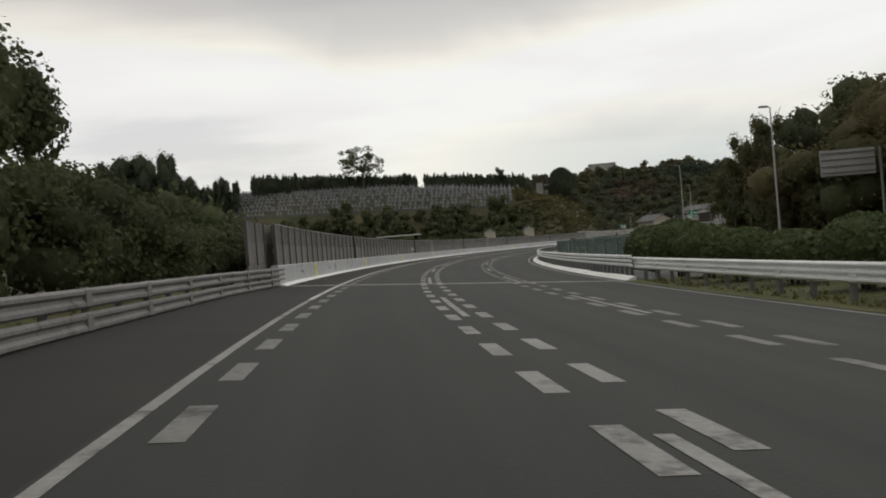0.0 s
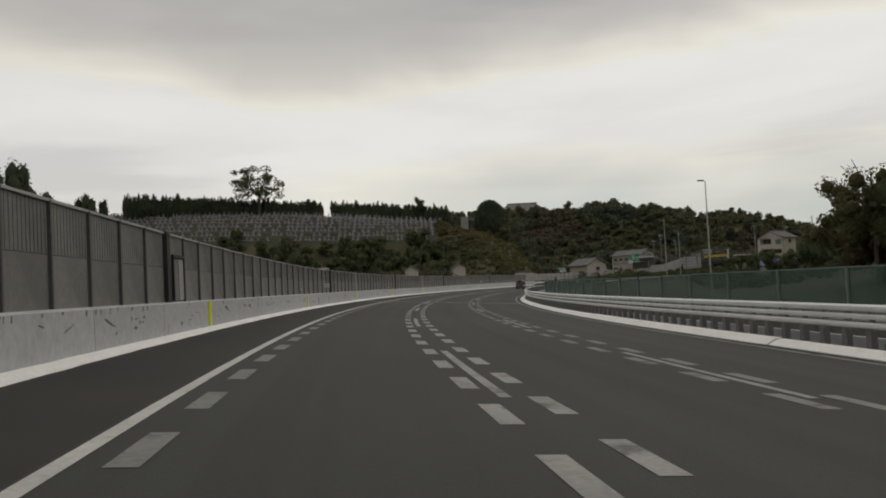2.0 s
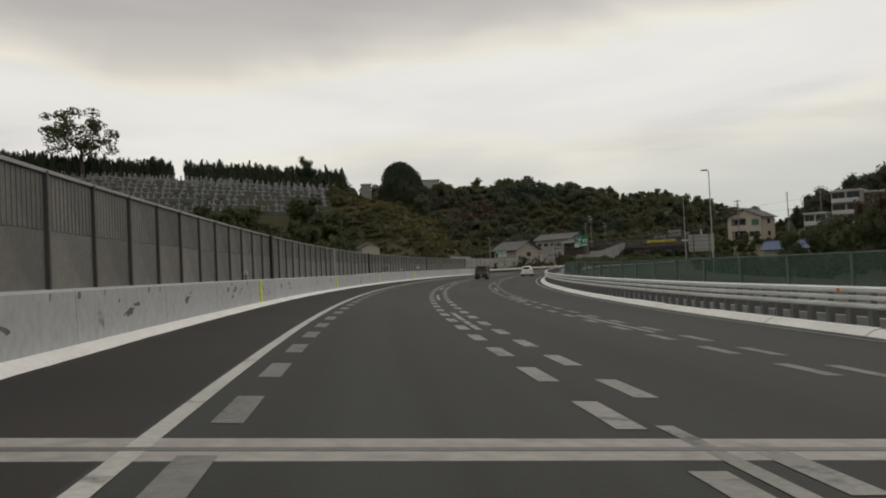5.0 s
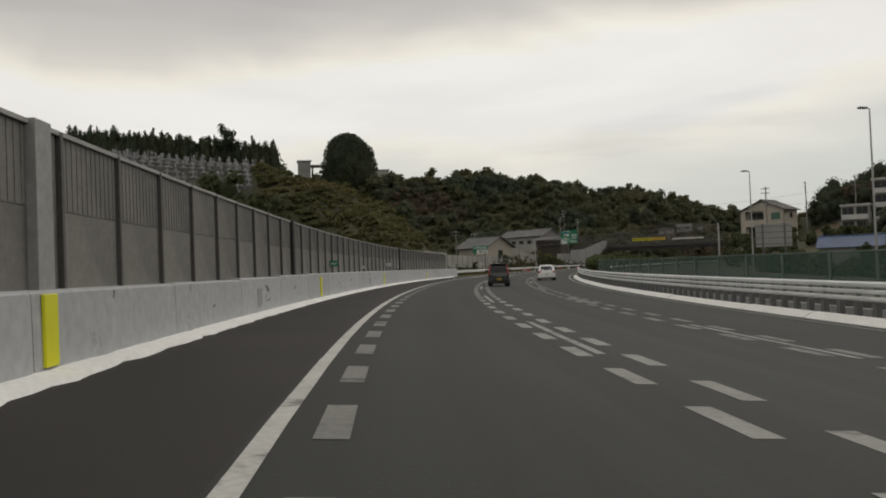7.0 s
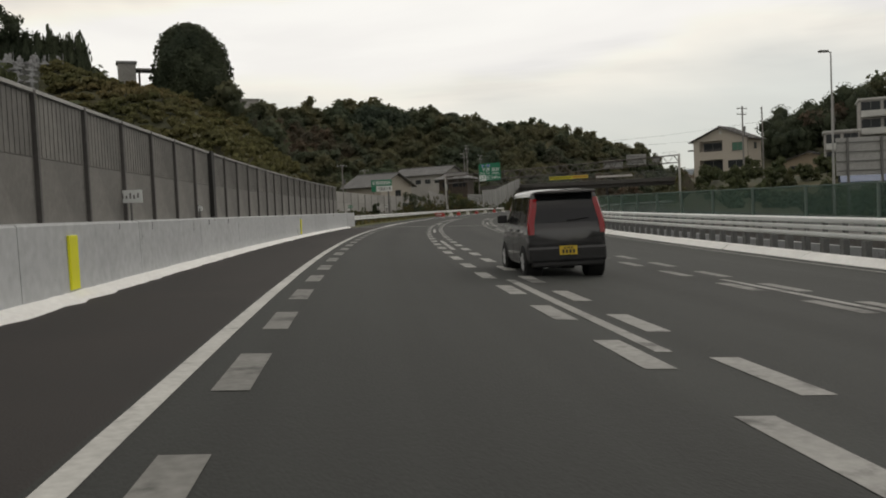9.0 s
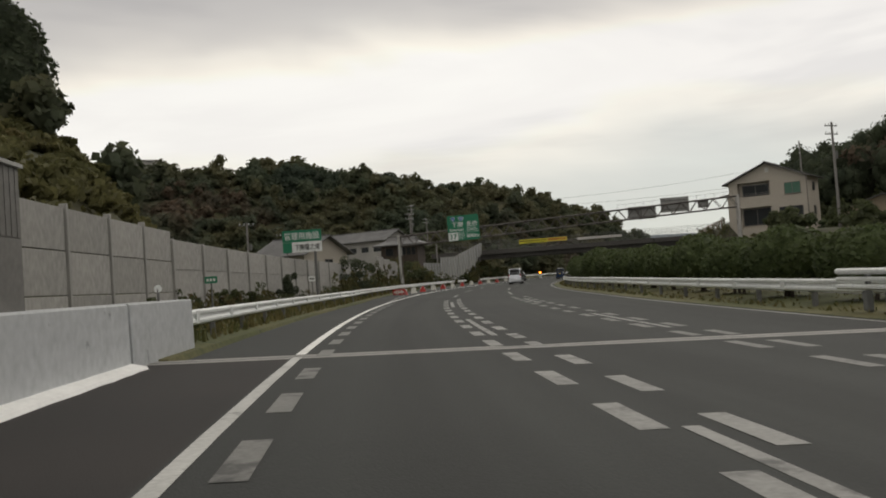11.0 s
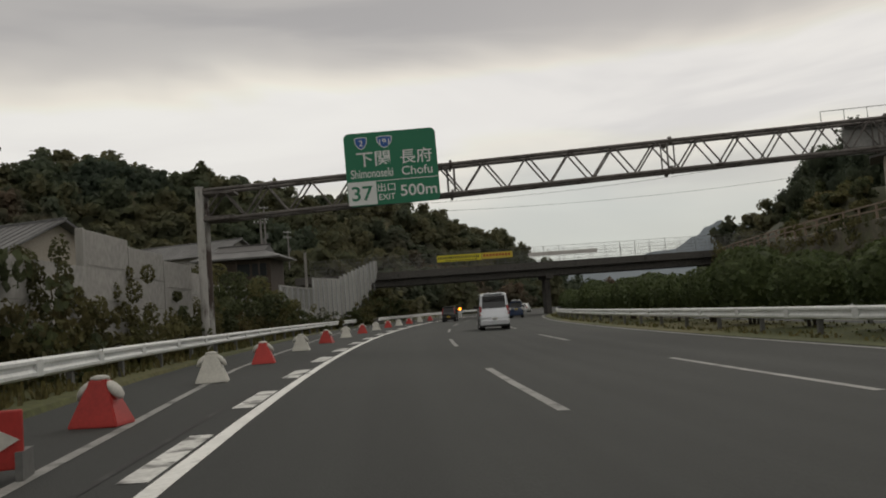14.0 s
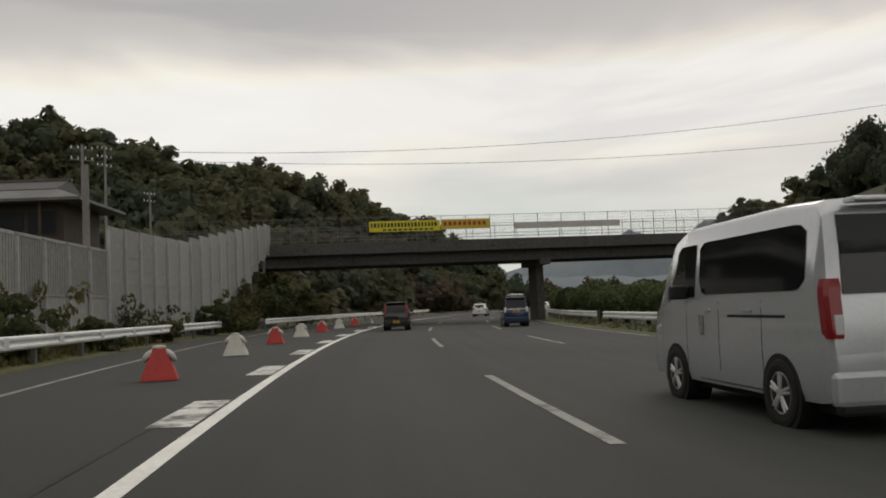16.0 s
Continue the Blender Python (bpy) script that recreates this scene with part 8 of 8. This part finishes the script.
        g = ([(y, belt + 0.03) for y in ys], [(max(0.75, min(y, 2.35)), H - 0.13) for y in ys])
        t = car(name, s, d, label, st, paint, (g,), (0.98, H - 0.12, 0.58, 0.12), (0.74, 0.96, 0.20, lampmat), (0.8, 3.4), 0.31, (0.62, PLATE_W), box_)
        return t

    hatch("white_car", 262.0, 9.3, "white estate car driving beside the median", WHITE_PAINT)

    hatch("white_car", 487.0, 5.2, "white car far ahead in the middle lane", WHITE_PAINT)
    hatch("white_car", 530.0, 9.4, "white car far ahead beside the median", WHITE_PAINT)


put_cars()


# ---------------------------------------------------------------- works cones
CONE_RED = mat("red_works_plastic", (0.42, 0.028, 0.022), 0.5, 0.15, 2, 20, 0.05, random_amt=0.12)
CONE_WHITE = mat("white_works_plastic", (0.56, 0.55, 0.50), 0.55, 0.12, 2, 20, 0.05, random_amt=0.1)
SAND = mat("white_sandbag", (0.52, 0.51, 0.47), 0.85, 0.15, 3, 18, 0.2, random_amt=0.1)


def works_wedge(s, d, red, spin):
    """A four-sided plastic works barrier with sandbags slung over its top."""
    t = thing("works_barrier", stand(s, d, 0.0, spin) @ Matrix.Scale(0.76, 4), ("red" if red else "white") + " plastic pyramid barrier with white sandbags slung over its top", "works barrier", "works barriers along the exit lane")
    bm = bmesh.new()
    lo = [bm.verts.new((x, y, 0.0)) for x, y in ((-0.44, -0.36), (0.44, -0.36), (0.44, 0.36), (-0.44, 0.36))]
    mi = [bm.verts.new((x, y, 0.10)) for x, y in ((-0.41, -0.33), (0.41, -0.33), (0.41, 0.33), (-0.41, 0.33))]
    hi = [bm.verts.new((x, y, 0.78)) for x, y in ((-0.15, -0.10), (0.15, -0.10), (0.15, 0.10), (-0.15, 0.10))]
    for a, b in ((lo, mi), (mi, hi)):
        for i in range(4):
            bm.faces.new((a[i], a[(i + 1) % 4], b[(i + 1) % 4], b[i]))
    bm.faces.new(lo[::-1]), bm.faces.new(hi)
    bmesh.ops.recalc_face_normals(bm, faces=bm.faces)
    bmesh.ops.bevel(bm, geom=list(bm.edges), offset=0.02, segments=2, affect="EDGES")
    part("shell", bm, CONE_RED if red else CONE_WHITE, t)
    for side in (-1, 1):
        bm = bmesh.new()
        r = bmesh.ops.create_icosphere(bm, subdivisions=2, radius=1)
        bmesh.ops.transform(bm, matrix=Matrix.Translation((side * 0.27, -0.02, 0.60)) @ Matrix.Rotation(side * 0.9, 4, "Y") @ Matrix.Diagonal((0.20, 0.15, 0.085, 1)), verts=r["verts"])
        for v in bm.verts:
            v.co += Vector((noise.noise(v.co * 7 + Vector((s, 0, 0))), noise.noise(v.co * 7 + Vector((0, s, 0))), noise.noise(v.co * 7))) * 0.02
        part("sandbag", bm, SAND, t, "white sandbag", True)
    bm = bmesh.new()
    r = bmesh.ops.create_icosphere(bm, subdivisions=2, radius=1)
    bmesh.ops.transform(bm, matrix=Matrix.Translation((0, 0, 0.80)) @ Matrix.Diagonal((0.18, 0.10, 0.06, 1)), verts=r["verts"])
    part("bag_strap", bm, SAND, t, "", True)


def put_works():
    rnd = random.Random(21)
    spots = [349.8, 357.0, 363.9, 372.2, 380.4, 388.8, 397.6, 406.4, 415.0, 423.2, 431.6, 440.0, 448.5, 457.0]
    for k, s in enumerate(spots):
        works_wedge(s, float(np.interp(s, (347, 360, 400, 460), (-1.85, -1.95, -2.1, -2.6))), k % 2 == 0, rnd.uniform(-14, 14))
    t = thing("arrow_board", stand(345.8, -1.8, 0.0, 8), "low red board with a white arrow", "arrow board")
    bm = bmesh.new(); box(bm, (0, 0, 0.34), (1.05, 0.06, 0.5), bevel=0.02); part("board", bm, CONE_RED, t)
    for x, w, h in ((-0.36, 0.13, 0.15), (-0.20, 0.10, 0.36), (-0.04, 0.10, 0.36), (0.10, 0.14, 0.15)):
        bm = bmesh.new(); box(bm, (x, -0.037, 0.34), (w, 0.012, h)); part("arrow_bar", bm, CONE_WHITE, t)
    bm = bmesh.new()
    f = bm.faces.new([bm.verts.new((x, -0.043, z)) for x, z in ((0.18, 0.16), (0.5, 0.34), (0.18, 0.52))])
    ex = bmesh.ops.extrude_face_region(bm, geom=[f]); bmesh.ops.translate(bm, vec=(0, 0.012, 0), verts=[v for v in ex["geom"] if isinstance(v, bmesh.types.BMVert)])
    bmesh.ops.recalc_face_normals(bm, faces=bm.faces)
    part("arrow_head", bm, CONE_WHITE, t)
    for x in (-0.5, 0.5):
        bm = bmesh.new(); box(bm, (x, 0.12, 0.12), (0.06, 0.4, 0.24)); part("leg", bm, STEEL_DARK, t)


put_works()
